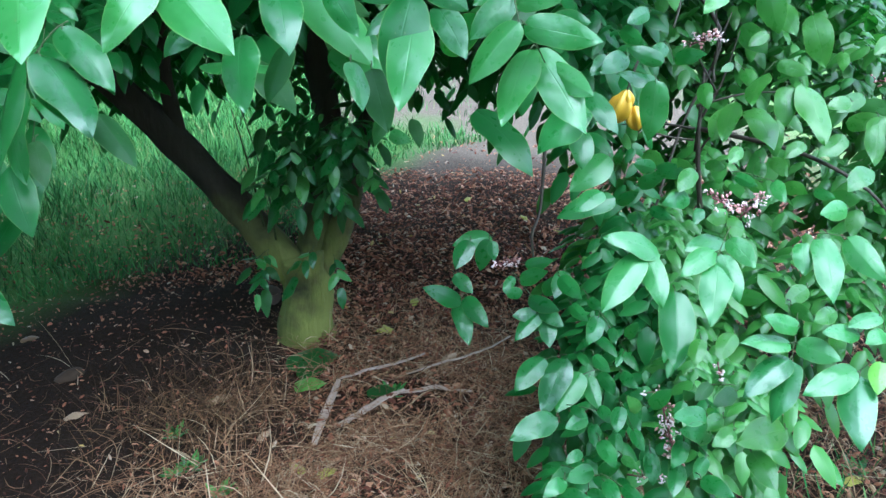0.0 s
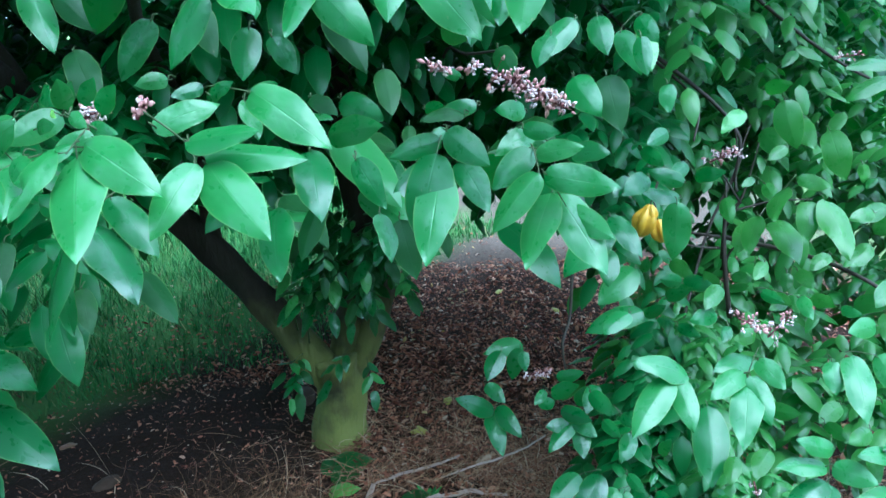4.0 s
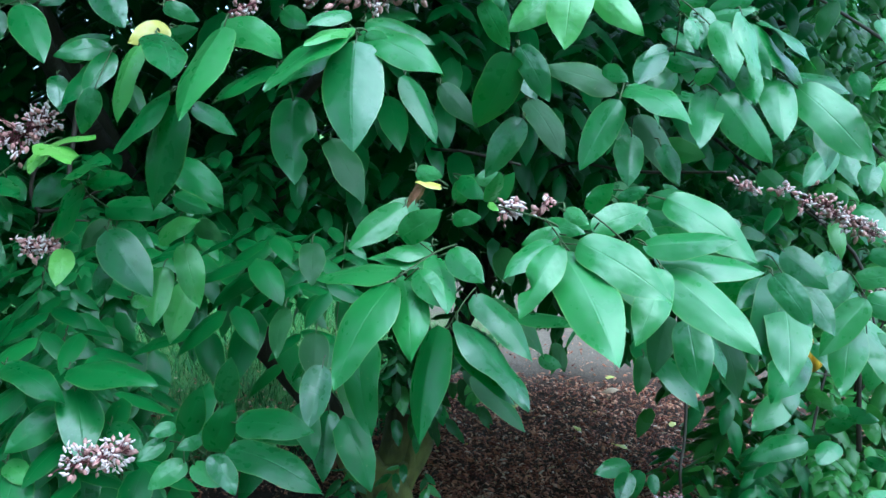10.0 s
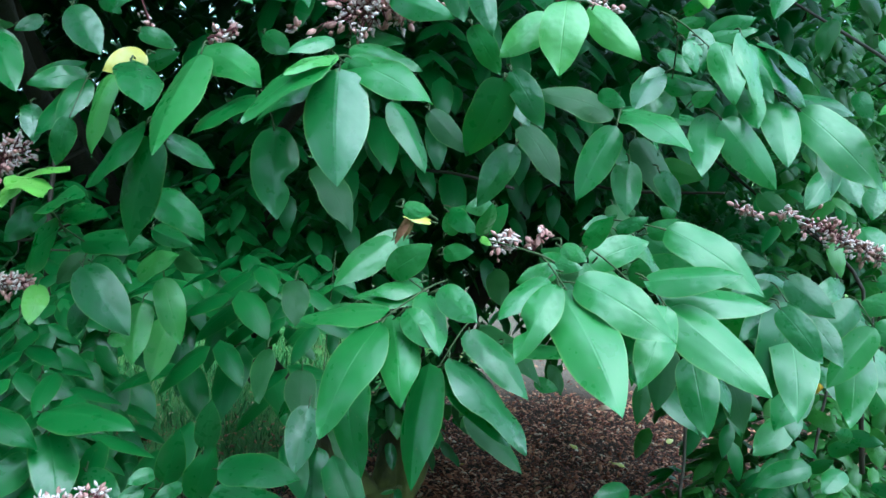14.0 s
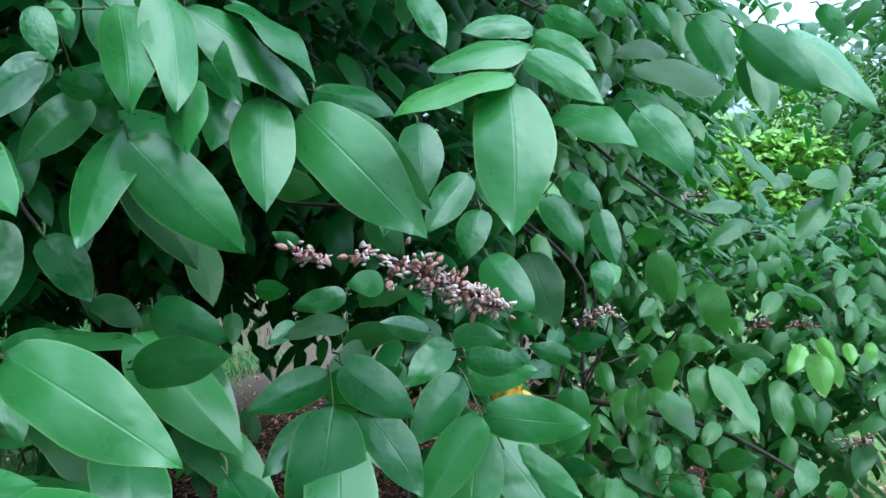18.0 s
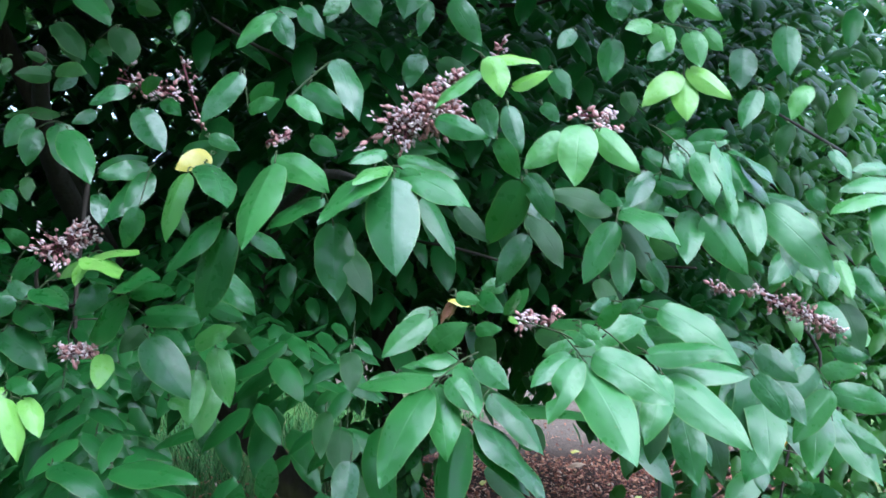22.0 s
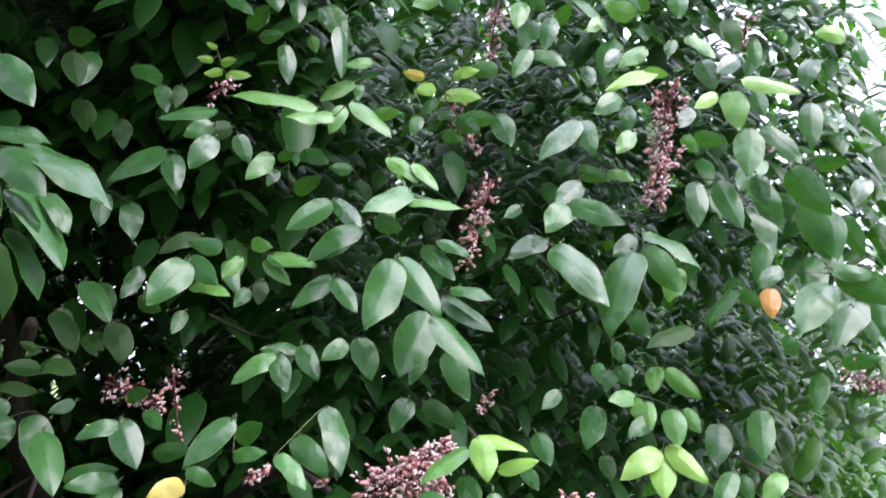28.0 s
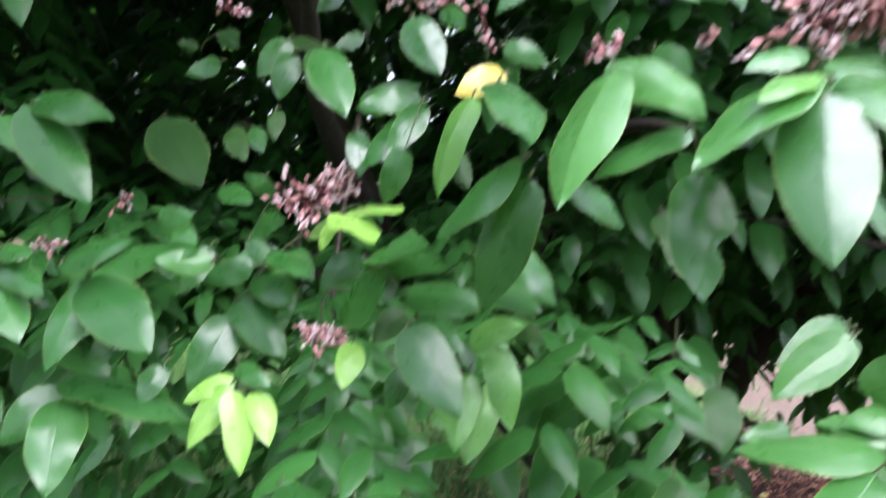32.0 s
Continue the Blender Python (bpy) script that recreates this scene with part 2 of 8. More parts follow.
def ground_material():
    """Bare soil and dry litter round the tree, turf to the west, pale trodden earth beyond."""
    m, t, b, out = nodes_of("soil_and_turf")
    place = t.nodes.new("ShaderNodeTexCoord").outputs["Object"]
    sep = t.nodes.new("ShaderNodeSeparateXYZ")
    t.links.new(place, sep.inputs[0])
    fine, mid, wide = noise_of(t, 90.0, 6.0, place, 0.7), noise_of(t, 16.0, 4.0, place), noise_of(t, 1.6, 3.0, place)
    soil = ramp(t, fine, [(0.34, (0.009, 0.006, 0.004)), (0.54, (0.034, 0.016, 0.009)), (0.68, (0.11, 0.054, 0.032)), (0.8, (0.26, 0.17, 0.12))])
    pale = ramp(t, fine, [(0.3, (0.06, 0.042, 0.028)), (0.6, (0.135, 0.1, 0.074)), (0.8, (0.23, 0.18, 0.14))])
    # dark soil west of the trunk, painted darker still for the canopy's shade
    soil_shade = maths(t, "MULTIPLY", maths(t, "SUBTRACT", maths(t, "SUBTRACT", maths(t, "MULTIPLY", wide, 0.5), sep.outputs[0]), 0.62), 3.0, True)
    soil = mixed(t, maths(t, "MULTIPLY", soil_shade, 0.9), soil, mixed(t, fine, (0.006, 0.004, 0.003), (0.035, 0.018, 0.011)))
    turf = mixed(t, fine, (0.03, 0.085, 0.014), (0.09, 0.2, 0.035))
    turf = mixed(t, maths(t, "MULTIPLY", mid, 0.35), turf, (0.07, 0.045, 0.025))
    away = maths(t, "ADD", sep.outputs[1], maths(t, "MULTIPLY", wide, 1.2))
    col = mixed(t, maths(t, "MULTIPLY", maths(t, "SUBTRACT", away, 4.4), 1.6, True), soil, pale)
    west = maths(t, "SUBTRACT", maths(t, "ADD", maths(t, "MULTIPLY", sep.outputs[1], 0.55), maths(t, "MULTIPLY", wide, 0.5)), maths(t, "MULTIPLY", sep.outputs[0], 0.9))
    here = maths(t, "MULTIPLY", maths(t, "SUBTRACT", 5.8, away), 2.0, True)
    col = mixed(t, maths(t, "MULTIPLY", maths(t, "MULTIPLY", maths(t, "SUBTRACT", west, 2.62), 3.0, True), here), col, turf)
    west_turf = maths(t, "MULTIPLY", maths(t, "SUBTRACT", maths(t, "SUBTRACT", maths(t, "MULTIPLY", wide, 0.8), sep.outputs[0]), 1.0), 2.0, True)
    col = mixed(t, maths(t, "MULTIPLY", west_turf, maths(t, "MULTIPLY", maths(t, "SUBTRACT", away, 5.0), 2.0, True)), col, turf)
    far = maths(t, "MAXIMUM", maths(t, "MULTIPLY", maths(t, "SUBTRACT", away, 9.6), 1.5, True), maths(t, "MULTIPLY", maths(t, "SUBTRACT", maths(t, "ADD", sep.outputs[0], wide), 2.1), 1.5, True))
    col = mixed(t, far, col, mixed(t, fine, (0.06, 0.11, 0.03), (0.17, 0.24, 0.07)))
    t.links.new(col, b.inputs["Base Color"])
    b.inputs["Roughness"].default_value = 0.95
    b.inputs["Specular IOR Level"].default_value = 0.15
    bump_of(t, maths(t, "ADD", fine, mid), 0.7, 0.02, b)
    return m


def litter_material(name, stops, rough=0.75):
    m, t, b, out = nodes_of(name)
    rnd = t.nodes.new("ShaderNodeNewGeometry").outputs["Random Per Island"]
    col = ramp(t, rnd, stops)
    place = t.nodes.new("ShaderNodeTexCoord").outputs["Object"]
    n = noise_of(t, 120.0, 4.0, place)
    col = mixed(t, maths(t, "MULTIPLY", n, 0.45), col, mixed(t, 0.75, (0.0, 0.0, 0.0), col))
    t.links.new(col, b.inputs["Base Color"])
    b.inputs["Roughness"].default_value = rough
    b.inputs["Specular IOR Level"].default_value = 0.25
    return m


GROUND = ground_material()
DRY = litter_material("dry_leaves", [(0.0, (0.045, 0.013, 0.007)), (0.35, (0.15, 0.045, 0.024)), (0.65, (0.33, 0.125, 0.065)), (0.9, (0.46, 0.23, 0.13)), (0.98, (0.5, 0.38, 0.28)), (1.0, (0.42, 0.28, 0.07))])
STRAW = litter_material("dry_grass_stalks", [(0.0, (0.1, 0.042, 0.02)), (0.5, (0.23, 0.11, 0.052)), (0.85, (0.36, 0.22, 0.12)), (1.0, (0.5, 0.38, 0.25))])
TURF = litter_material("grass_blade", [(0.0, (0.02, 0.075, 0.016)), (0.5, (0.055, 0.17, 0.034)), (0.93, (0.1, 0.25, 0.055)), (1.0, (0.3, 0.28, 0.12))])
HEDGE = leaf_material("hedge_leaf", (0.1, 0.22, 0.02), (0.2, 0.36, 0.03), (0.25, 0.4, 0.06), islands=True)
FARLEAF = leaf_material("far_leaf", (0.03, 0.075, 0.02), (0.08, 0.15, 0.04), (0.1, 0.17, 0.06), islands=True)

# ---- builders ----


def mesh_of(name, verts, faces, material, uvs=None, smooth=True):
    me = bpy.data.meshes.new(name)
    me.from_pydata([tuple(map(float, v)) for v in verts], [], [tuple(map(int, f)) for f in faces])
    if material:
        me.materials.append(material)
    if uvs is not None:
        layer = me.uv_layers.new(name="UVMap")
        loops = np.empty(len(me.loops), dtype=np.int32)
        me.loops.foreach_get("vertex_index", loops)
        layer.data.foreach_set("uv", np.asarray(uvs, dtype=np.float32)[loops].ravel())
    me.polygons.foreach_set("use_smooth", np.full(len(me.polygons), smooth))
    me.update()
    return me


def part(name, me, parent, origin=(0, 0, 0), label="", kind="", local=None):
    """One mesh object under a thing or part; origin is its world place, or local its pose relative to the parent."""
    ob = new(name, me)
    ob.parent = parent
    ob.matrix_basis = local if local is not None else Matrix.Translation(Vector(origin) - Vector(parent["spot"] if "spot" in parent else (0, 0, 0)))
    return tagged(ob, label, kind=kind)


def thing(name, spot, label, category, group="", kind=""):
    ob = new(name)
    ob.location = spot
    ob.empty_display_size = 0.05
    return tagged(ob, label, category, group, kind)


def tube(points, radii, sides=7, rough=0.0, rng=None, steps=4):
    """Verts and faces of a tapering, smoothly bent stalk through the points."""
    pts = [Vector(p) for p in points]
    fine, rr = [], []
    n = len(pts)
    for i in range(n - 1):
        p0, p1, p2, p3 = pts[max(i - 1, 0)], pts[i], pts[i + 1], pts[min(i + 2, n - 1)]
        for k in range(steps):
            s = k / steps
            fine.append(0.5 * ((2 * p1) + (p2 - p0) * s + (2 * p0 - 5 * p1 + 4 * p2 - p3) * s * s + (3 * p1 - p0 - 3 * p2 + p3) * s ** 3))
            rr.append(radii[i] + (radii[i + 1] - radii[i]) * s)
    fine.append(pts[-1])
    rr.append(radii[-1])
    verts, faces = [], []
    side = None
    for i, p in enumerate(fine):
        d = (fine[min(i + 1, len(fine) - 1)] - fine[max(i - 1, 0)]).normalized()
        if side is None:
            side = d.orthogonal().normalized()
        side = (side - d * side.dot(d)).normalized()
        other = d.cross(side)
        for k in range(sides):
            a = 2 * math.pi * k / sides
            r = rr[i]
            if rough:
                r *= 1 + rough * (noise.noise(Vector((p.x * 9 + math.cos(a), p.y * 9 + math.sin(a), p.z * 9))))
            verts.append(p + (side * math.cos(a) + other * math.sin(a)) * r)
    for i in range(len(fine) - 1):
        for k in range(sides):
            a, b = i * sides + k, i * sides + (k + 1) % sides
            faces.append((a, b, b + sides, a + sides))
    faces.append(tuple(range(sides))[::-1])
    faces.append(tuple(range(len(verts) - sides, len(verts))))
    return verts, faces


def joined(pieces):
    verts, faces = [], []
    for v, f in pieces:
        o = len(verts)
        verts.extend(v)
        faces.extend(tuple(i + o for i in g) for g in f)
    return verts, faces


def blade(segments, columns, arch, fold, wave=0.0, skew=0.0, seed=0, bite=None):
    """A leaflet from (0,0,0) to (0,1,0), one wide, facing +z. Returns verts, faces and uvs."""
    rng = random.Random(seed)
    verts, uvs, faces = [], [], []
    half = columns // 2
    ph = rng.uniform(0, 6)
    for i in range(segments + 1):
        u = i / segments
        u = 0.45 * u + 0.55 * (0.5 - 0.5 * math.cos(math.pi * u))
        if u < 0.4:
            h = 0.5 * max(1 - ((0.4 - u) / 0.4) ** 2.4, 0.0) ** 0.44
        else:
            s = (u - 0.4) / 0.6
            h = 0.5 * (1 - s * s) ** 0.98
        h = max(h, 0.012 if u < 0.5 else 0.002)
        for j in range(columns):
            s = (j - half) / half
            w = h * (1 + 0.06 * math.sin(9 * u + ph) * (1 if s > 0 else -1) * wave * 4)
            if bite and s * bite[0] > 0:
                w *= 1 - bite[2] * math.exp(-((u - bite[1]) / 0.09) ** 2)
            x = s * w + skew * math.sin(math.pi * u) * 0.25
            z = arch * 4 * u * (1 - u) - fold * abs(s) * h * 0.24 - 0.14 * s * s * h * h
            z += wave * abs(s) * math.sin(11 * u + ph + (2 if s > 0 else 0)) * 0.12
            verts.append((x, u, z))
            uvs.append((u, 0.5 + 0.5 * s))
    for i in range(segments):
        for j in range(columns - 1):
            a = i * columns + j
            faces.append((a, a + 1, a + columns + 1, a + columns))
    return verts, faces, uvs


def crease(me, columns):
    """Keep the fold along the midrib crisp."""
    mark = me.attributes.new("sharp_edge", "BOOLEAN", "EDGE")
    for e in me.edges:
        if all(v % columns == columns // 2 for v in e.vertices):
            mark.data[e.index].value = True
    return me


SHAPES = [(0.05, 0.16, 0.1, 0.12), (0.07, -0.08, 0.16, -0.2), (0.04, 0.22, 0.08, 0.15), (0.09, -0.06, 0.2, 0.08),
          (0.06, 0.12, 0.14, -0.16), (0.08, 0.18, 0.12, 0.24), (0.03, 0.1, 0.2, -0.25), (0.1, -0.1, 0.22, 0.05)]
BLADES = {}
for key, mat in LEAF.items():
    BLADES[key] = []
    for i, (arch, fold, wave, skew) in enumerate(SHAPES):
        v, f, uv = blade(14, 7, arch, fold, wave, skew, i)
        BLADES[key].append(crease(mesh_of("leaflet", v, f, mat, uv), 7))
TORN = []
for bite, key in (((1, 0.62, 0.8), "l"), ((-1, 0.6, 0.55), "g")):
    v, f, uv = blade(22, 7, 0.08, 0.12, 0.2, 0.1, 3, bite)
    TORN.append(crease(mesh_of("leaflet", v, f, LEAF[key], uv), 7))
BLADES["t"], BLADES["u"] = TORN[:1], TORN[1:]
SMALL = blade(5, 3, 0.1, 0.3, 0.0, 0.1, 1)


def leaflet_pose(base, way, width, face):
    """The pose of a unit leaflet from its base along way, as wide as width, facing face."""
    y = Vector(way)
    length = y.length
    y.normalize()
    z = (Vector(face) - y * Vector(face).dot(y)).normalized()
    x = y.cross(z)
    m = Matrix((x * width, y * length, z * (length if width > 0.25 * length else 2 * width))).transposed().to_4x4()
    m.translation = base
    return m


class Mass:
    """Collects many leaves that nobody could count into one mesh."""

    def __init__(self):
        self.poses = []

    def add(self, base, way, width, face):
        self.poses.append(np.array(leaflet_pose(base, way, width, face)))

    def mesh(self, name, material, shape=SMALL):
        tv, tf, tu = np.array(shape[0]), np.array(shape[1]), np.array(shape[2])
        p = np.array(self.poses)
        verts = (np.einsum("nij,kj->nki", p[:, :3, :3], tv) + p[:, None, :3, 3]).reshape(-1, 3)
        n, k = len(p), len(tv)
        faces = (tf[None] + (np.arange(n) * k)[:, None, None]).reshape(-1, tf.shape[1])
        me = bpy.data.meshes.new(name)
        me.vertices.add(len(verts))
        me.vertices.foreach_set("co", verts.astype(np.float32).ravel())
        me.loops.add(faces.size)
        me.loops.foreach_set("vertex_index", faces.astype(np.int32).ravel())
        me.polygons.add(len(faces))
        me.polygons.foreach_set("loop_start", (np.arange(len(faces)) * faces.shape[1]).astype(np.int32))
        me.polygons.foreach_set("loop_total", np.full(len(faces), faces.shape[1], dtype=np.int32))
        layer = me.uv_layers.new(name="UVMap")
        layer.data.foreach_set("uv", np.tile(tu, (n, 1)).astype(np.float32)[faces.ravel()].ravel())
        me.polygons.foreach_set("use_smooth", np.ones(len(faces), dtype=bool))
        me.materials.append(material)
        me.update(calc_edges=True)
        me.validate()
        return me


# ---- ground ----
def ground_sheet():
    n = 150
    verts, faces = [], []
    xs = [math.copysign(abs(s) ** 3.2, s) * 120 for s in np.linspace(-1, 1, n)]
    for j in range(n):
        for i in range(n):
            x, y = xs[i], xs[j] + 2.4
            near = max(0.0, 1 - math.hypot(x, y - 2.4) / 9)
            z = near * 0.05 * noise.noise(Vector((x * 1.3, y * 1.3, 0))) + near * 0.02 * noise.noise(Vector((x * 6, y * 6, 3)))
            z += 0.05 * math.exp(-((x + 0.4) ** 2 + (y - 2.3) ** 2) / 0.15) - 0.02
            verts.append((x, y, z))
    for j in range(n - 1):
        for i in range(n - 1):
            a = j * n + i
            faces.append((a, a + 1, a + n + 1, a + n))
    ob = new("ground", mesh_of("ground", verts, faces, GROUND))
    return tagged(ob, "brown soil with dry litter, turf and pale trodden earth", "ground", kind="structure")


ground = ground_sheet()

# ---- the star fruit tree ----
ROOT = Vector((-0.405, 2.25, 0.0))
tree = thing("star_fruit_tree", ROOT, "star fruit tree with glossy pinnate leaves and pink flower clusters", "tree")
tree["spot"] = tuple(ROOT)

BOUGHS = []


def bough(name, points, radii, sides=10, rough=0.25, material=BARK):
    me = mesh_of(name, *tube([Vector(p) - ROOT for p in points], radii, sides, rough, steps=5), material)
    ob = part(name, me, tree, ROOT)
    for a, b in zip(points[:-1], points[1:]):
        for s in np.linspace(0, 1, 6):
            q = Vector(a).lerp(Vector(b), float(s))
            if q.z > 0.6:
                BOUGHS.append(q)
    return ob


bough("trunk", [(-0.4, 2.24, -0.08), (-0.402, 2.25, 0.03), (-0.405, 2.26, 0.15), (-0.415, 2.27, 0.27)], [0.115, 0.088, 0.076, 0.07], 16, 0.3)
bough("bough", [(-0.43, 2.27, 0.2), (-0.555, 2.26, 0.377), (-0.686, 2.27, 0.541), (-0.78, 2.26, 0.655), (-0.88, 2.22, 0.78), (-1.0, 1.95, 1.05), (-0.98, 1.5, 1.3), (-0.85, 1.1, 1.45)],
     [0.055, 0.05, 0.047, 0.045, 0.041, 0.03, 0.018, 0.008], 12)
bough("bough", [(-0.4, 2.3, 0.2), (-0.375, 2.35, 0.37), (-0.33, 2.42, 0.58), (-0.37, 2.45, 0.85), (-0.33, 2.2, 1.3), (-0.3, 1.6, 1.65), (-0.3, 1.1, 1.75)],
     [0.05, 0.043, 0.04, 0.036, 0.028, 0.016, 0.008], 12)
bough("bough", [(-0.37, 2.3, 0.2), (-0.29, 2.36, 0.37), (-0.24, 2.45, 0.58), (-0.05, 2.45, 0.95), (0.25, 2.3, 1.3), (0.5, 2.1, 1.5), (0.7, 1.9, 1.75)],
     [0.045, 0.038, 0.034, 0.03, 0.022, 0.013, 0.007], 12)
bough("branch", [(-0.72, 2.27, 0.58), (-0.74, 2.25, 0.75), (-0.7, 2.1, 0.98), (-0.6, 1.6, 1.2), (-0.5, 1.3, 1.3), (-0.42, 1.1, 1.3)], [0.025, 0.022, 0.018, 0.014, 0.009, 0.005], 8)
# made-up bough that carries the shading leaves added overhead
bough("bough", [(-0.99, 1.85, 1.12), (-1.15, 1.75, 1.5), (-1.25, 1.5, 1.95), (-1.25, 1.1, 2.35), (-1.2, 0.6, 2.6)], [0.02, 0.018, 0.014, 0.01, 0.005], 9)
for pts in ([(-0.98, 1.7, 1.2), (-0.95, 1.3, 1.15), (-0.85, 1.0, 1.1), (-0.72, 0.85, 1.15)],
            [(-0.37, 2.4, 0.9), (-0.35, 1.8, 1.15), (-0.3, 1.2, 1.2), (-0.22, 0.8, 1.2)],
            [(-0.1, 2.4, 0.95), (-0.05, 1.8, 1.15), (0.0, 1.2, 1.18), (0.05, 0.86, 1.2)],
            [(-0.33, 2.2, 1.3), (-0.55, 1.6, 1.5), (-0.6, 1.1, 1.5), (-0.62, 0.85, 1.5)],
            [(-0.3, 1.6, 1.65), (-0.15, 1.2, 1.6), (-0.12, 0.85, 1.6)],
            [(0.25, 2.0, 1.3), (0.35, 1.6, 1.15), (0.4, 1.35, 1.08), (0.38, 1.2, 1.02)],
            [(0.45, 1.75, 1.35), (0.75, 1.7, 1.12), (1.0, 1.65, 1.02), (1.3, 1.6, 1.0)],
            [(0.35, 1.6, 1.15), (0.5, 1.5, 1.0), (0.44, 1.42, 0.82), (0.36, 1.25, 0.6), (0.31, 1.15, 0.32)],
            [(0.44, 1.42, 0.85), (0.55, 1.2, 0.85), (0.62, 1.02, 0.82), (0.68, 0.95, 0.75)],
            [(0.55, 1.6, 1.4), (0.35, 1.2, 1.4), (0.15, 0.95, 1.45)],
            [(-0.85, 1.3, 1.3), (-0.8, 1.0, 1.05), (-0.72, 0.85, 0.9)]):
    pts = [(x, y + 0.22 * i / (len(pts) - 1), z) for i, (x, y, z) in enumerate(pts)]
    bough("branch", pts, [0.0042 - 0.0026 * i / (len(pts) - 1) for i in range(len(pts))], 7, 0.2, TWIG)


def twig_to_bough(start, rng, most=0.1):
    """Points that lead from a leaf's foot inwards towards the nearest branch."""
    near = min(BOUGHS, key=lambda q: (q - start).length + (0.5 if q.y < start.y else 0))
    way = (near - start).normalized() * 0.5 + Vector((0, 0.8, 0.1))
    end = start + way.normalized() * most
    mid = start.lerp(end, 0.5) + Vector((rng.uniform(-0.02, 0.02), 0, rng.uniform(0.0, 0.02)))
    return [start, mid, end]


hero_points = []


def compound_leaf(org, leaflets, rng, twig=True):
    """One pinnate leaf: rachis mesh with its leaflets as meshes of their own. leaflets: base, way, width, face, kind, about org."""
    bases = np.array([tuple(l[0]) for l in leaflets])
    ways = np.array([tuple(l[1]) for l in leaflets])
    axis = np.linalg.svd(bases - bases.mean(0))[2][0] if len(bases) > 1 else ways[0]
    axis = axis / np.linalg.norm(axis)
    if axis @ ways.mean(0) < 0:
        axis = -axis
    along = (bases - bases.mean(0)) @ axis
    lo, hi = along.min(), along.max()
    centre = Vector(bases.mean(0))
    back = Vector((0.0, 0.01, 0.001))
    foot = centre + Vector(axis) * (lo - (0.012 if len(leaflets) > 3 else 0.004)) + back
    line = [foot, centre + Vector(axis) * (lo * 0.6) + Vector((0, 0.004, 0.004)), centre + Vector(axis) * hi]
    pieces = [tube(line, [0.0007, 0.0007, 0.0005], 5, steps=3)]
    for l in leaflets:
        b = Vector(l[0])
        s = min(max((b - centre).dot(Vector(axis)), lo), hi)
        on = centre + Vector(axis) * (s - 0.004)
        pieces.append(tube([on, b + Vector(l[1]) * 0.06], [0.0007, 0.0006], 4, steps=1))
    leaf = new("leaf", mesh_of("leaf", *joined(pieces), STEM))
    leaf.parent = tree
    leaf.location = Vector(org) - ROOT
    for i, (base, way, width, face, key) in enumerate(leaflets):
        me = rng.choice(BLADES[key])
        ob = new("leaflet", me)
        ob.parent = leaf
        ob.matrix_basis = leaflet_pose(base, way, width, face)
    if twig and len(leaflets) > 6:
        start = Vector(org) + foot
        pts = twig_to_bough(start, rng)
        me = mesh_of("twig", *tube([p - ROOT for p in pts], [0.0008, 0.0009, 0.0012], 5, steps=3), TWIG)
        part("twig", me, tree, ROOT)
    return leaf


hero_rng = random.Random(5)


def hero_leaf(org, rows):
    """rows: leaflet base (mm from org), way to its tip (mm), width (mm), the way it faces (yaw from -y, pitch), leaf kind."""
    leaflets = []
    for bx, by, bz, tx, ty, tz, w, yaw, pitch, key in rows:
        a, e = radians(yaw), radians(pitch)
        face = (math.sin(a) * math.cos(e), -math.cos(a) * math.cos(e), math.sin(e))
        base, way = Vector((bx, by, bz)) / 1000, Vector((tx, ty, tz)) / 1000
        # green leaves on the east side take the painted lit tone
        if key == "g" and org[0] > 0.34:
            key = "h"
        leaflets.append((base, way, w / 1000, face, key))
        for s in (0.0, 0.5, 1.0):
            hero_points.append(Vector(org) + base + way * s)
    compound_leaf(org, leaflets, hero_rng)


hero_leaf((-0.248, 0.523, 1.182), [(2,-4,-7, 23,-71,-51, 37, -13,52, 'l'), (-3,-22,0, -24,-23,-40, 21, -14,35, 't'), (-4,3,-1, -31,-23,-21, 18, -13,54, 'l'), (10,-9,1, 54,-22,-31, 30, 0,35, 'l'), (-5,34,6, 25,-14,-4, 12, -26,22, 'l')])
hero_leaf((-0.182, 0.569, 1.161), [(9,-21,1, 50,-46,-42, 35, -6,44, 'l'), (4,-7,6, 73,-8,-5, 30, 1,58, 'l'), (-36,9,21, 44,20,14, 21, 17,26, 'l'), (21,20,-29, -25,-23,-24, 21, -5,46, 'g')])
hero_leaf((-0.181, 0.625, 1.202), [(24,-6,1, 62,-27,-42, 33, 1,34, 'l'), (-9,3,-4, 21,-8,12, 11, -25,9, 'g'), (-14,4,4, -21,-15,-5, 12, 31,20, 'g')])
hero_leaf((-0.080, 0.601, 1.153), [(0,0,0, 23,-22,-33, 21, -22,20, 'g')])
hero_leaf((-0.140, 0.596, 1.119), [(0,0,0, 5,-30,-48, 28, -14,30, 'g')])
hero_leaf((-0.125, 0.692, 1.099), [(0,0,0, -15,-27,-44, 24, -25,35, 'o')])
hero_leaf((-0.335, 0.569, 1.152), [(-15,-16,-7, -33,-36,-63, 33, -24,37, 'l'), (-9,7,-7, 8,-52,-45, 28, -20,46, 'l'), (-10,-9,-1, -58,13,-11, 25, -35,65, 'l'), (1,-6,0, 17,-21,-20, 19, -12,39, 'l'), (13,27,2, -49,-15,1, 21, 18,65, 'l'), (21,-4,14, 23,-21,-17, 20, -21,34, 'l')])
hero_leaf((-0.312, 0.600, 1.182), [(0,0,0, 20,-12,4, 12, -32,11, 'l')])
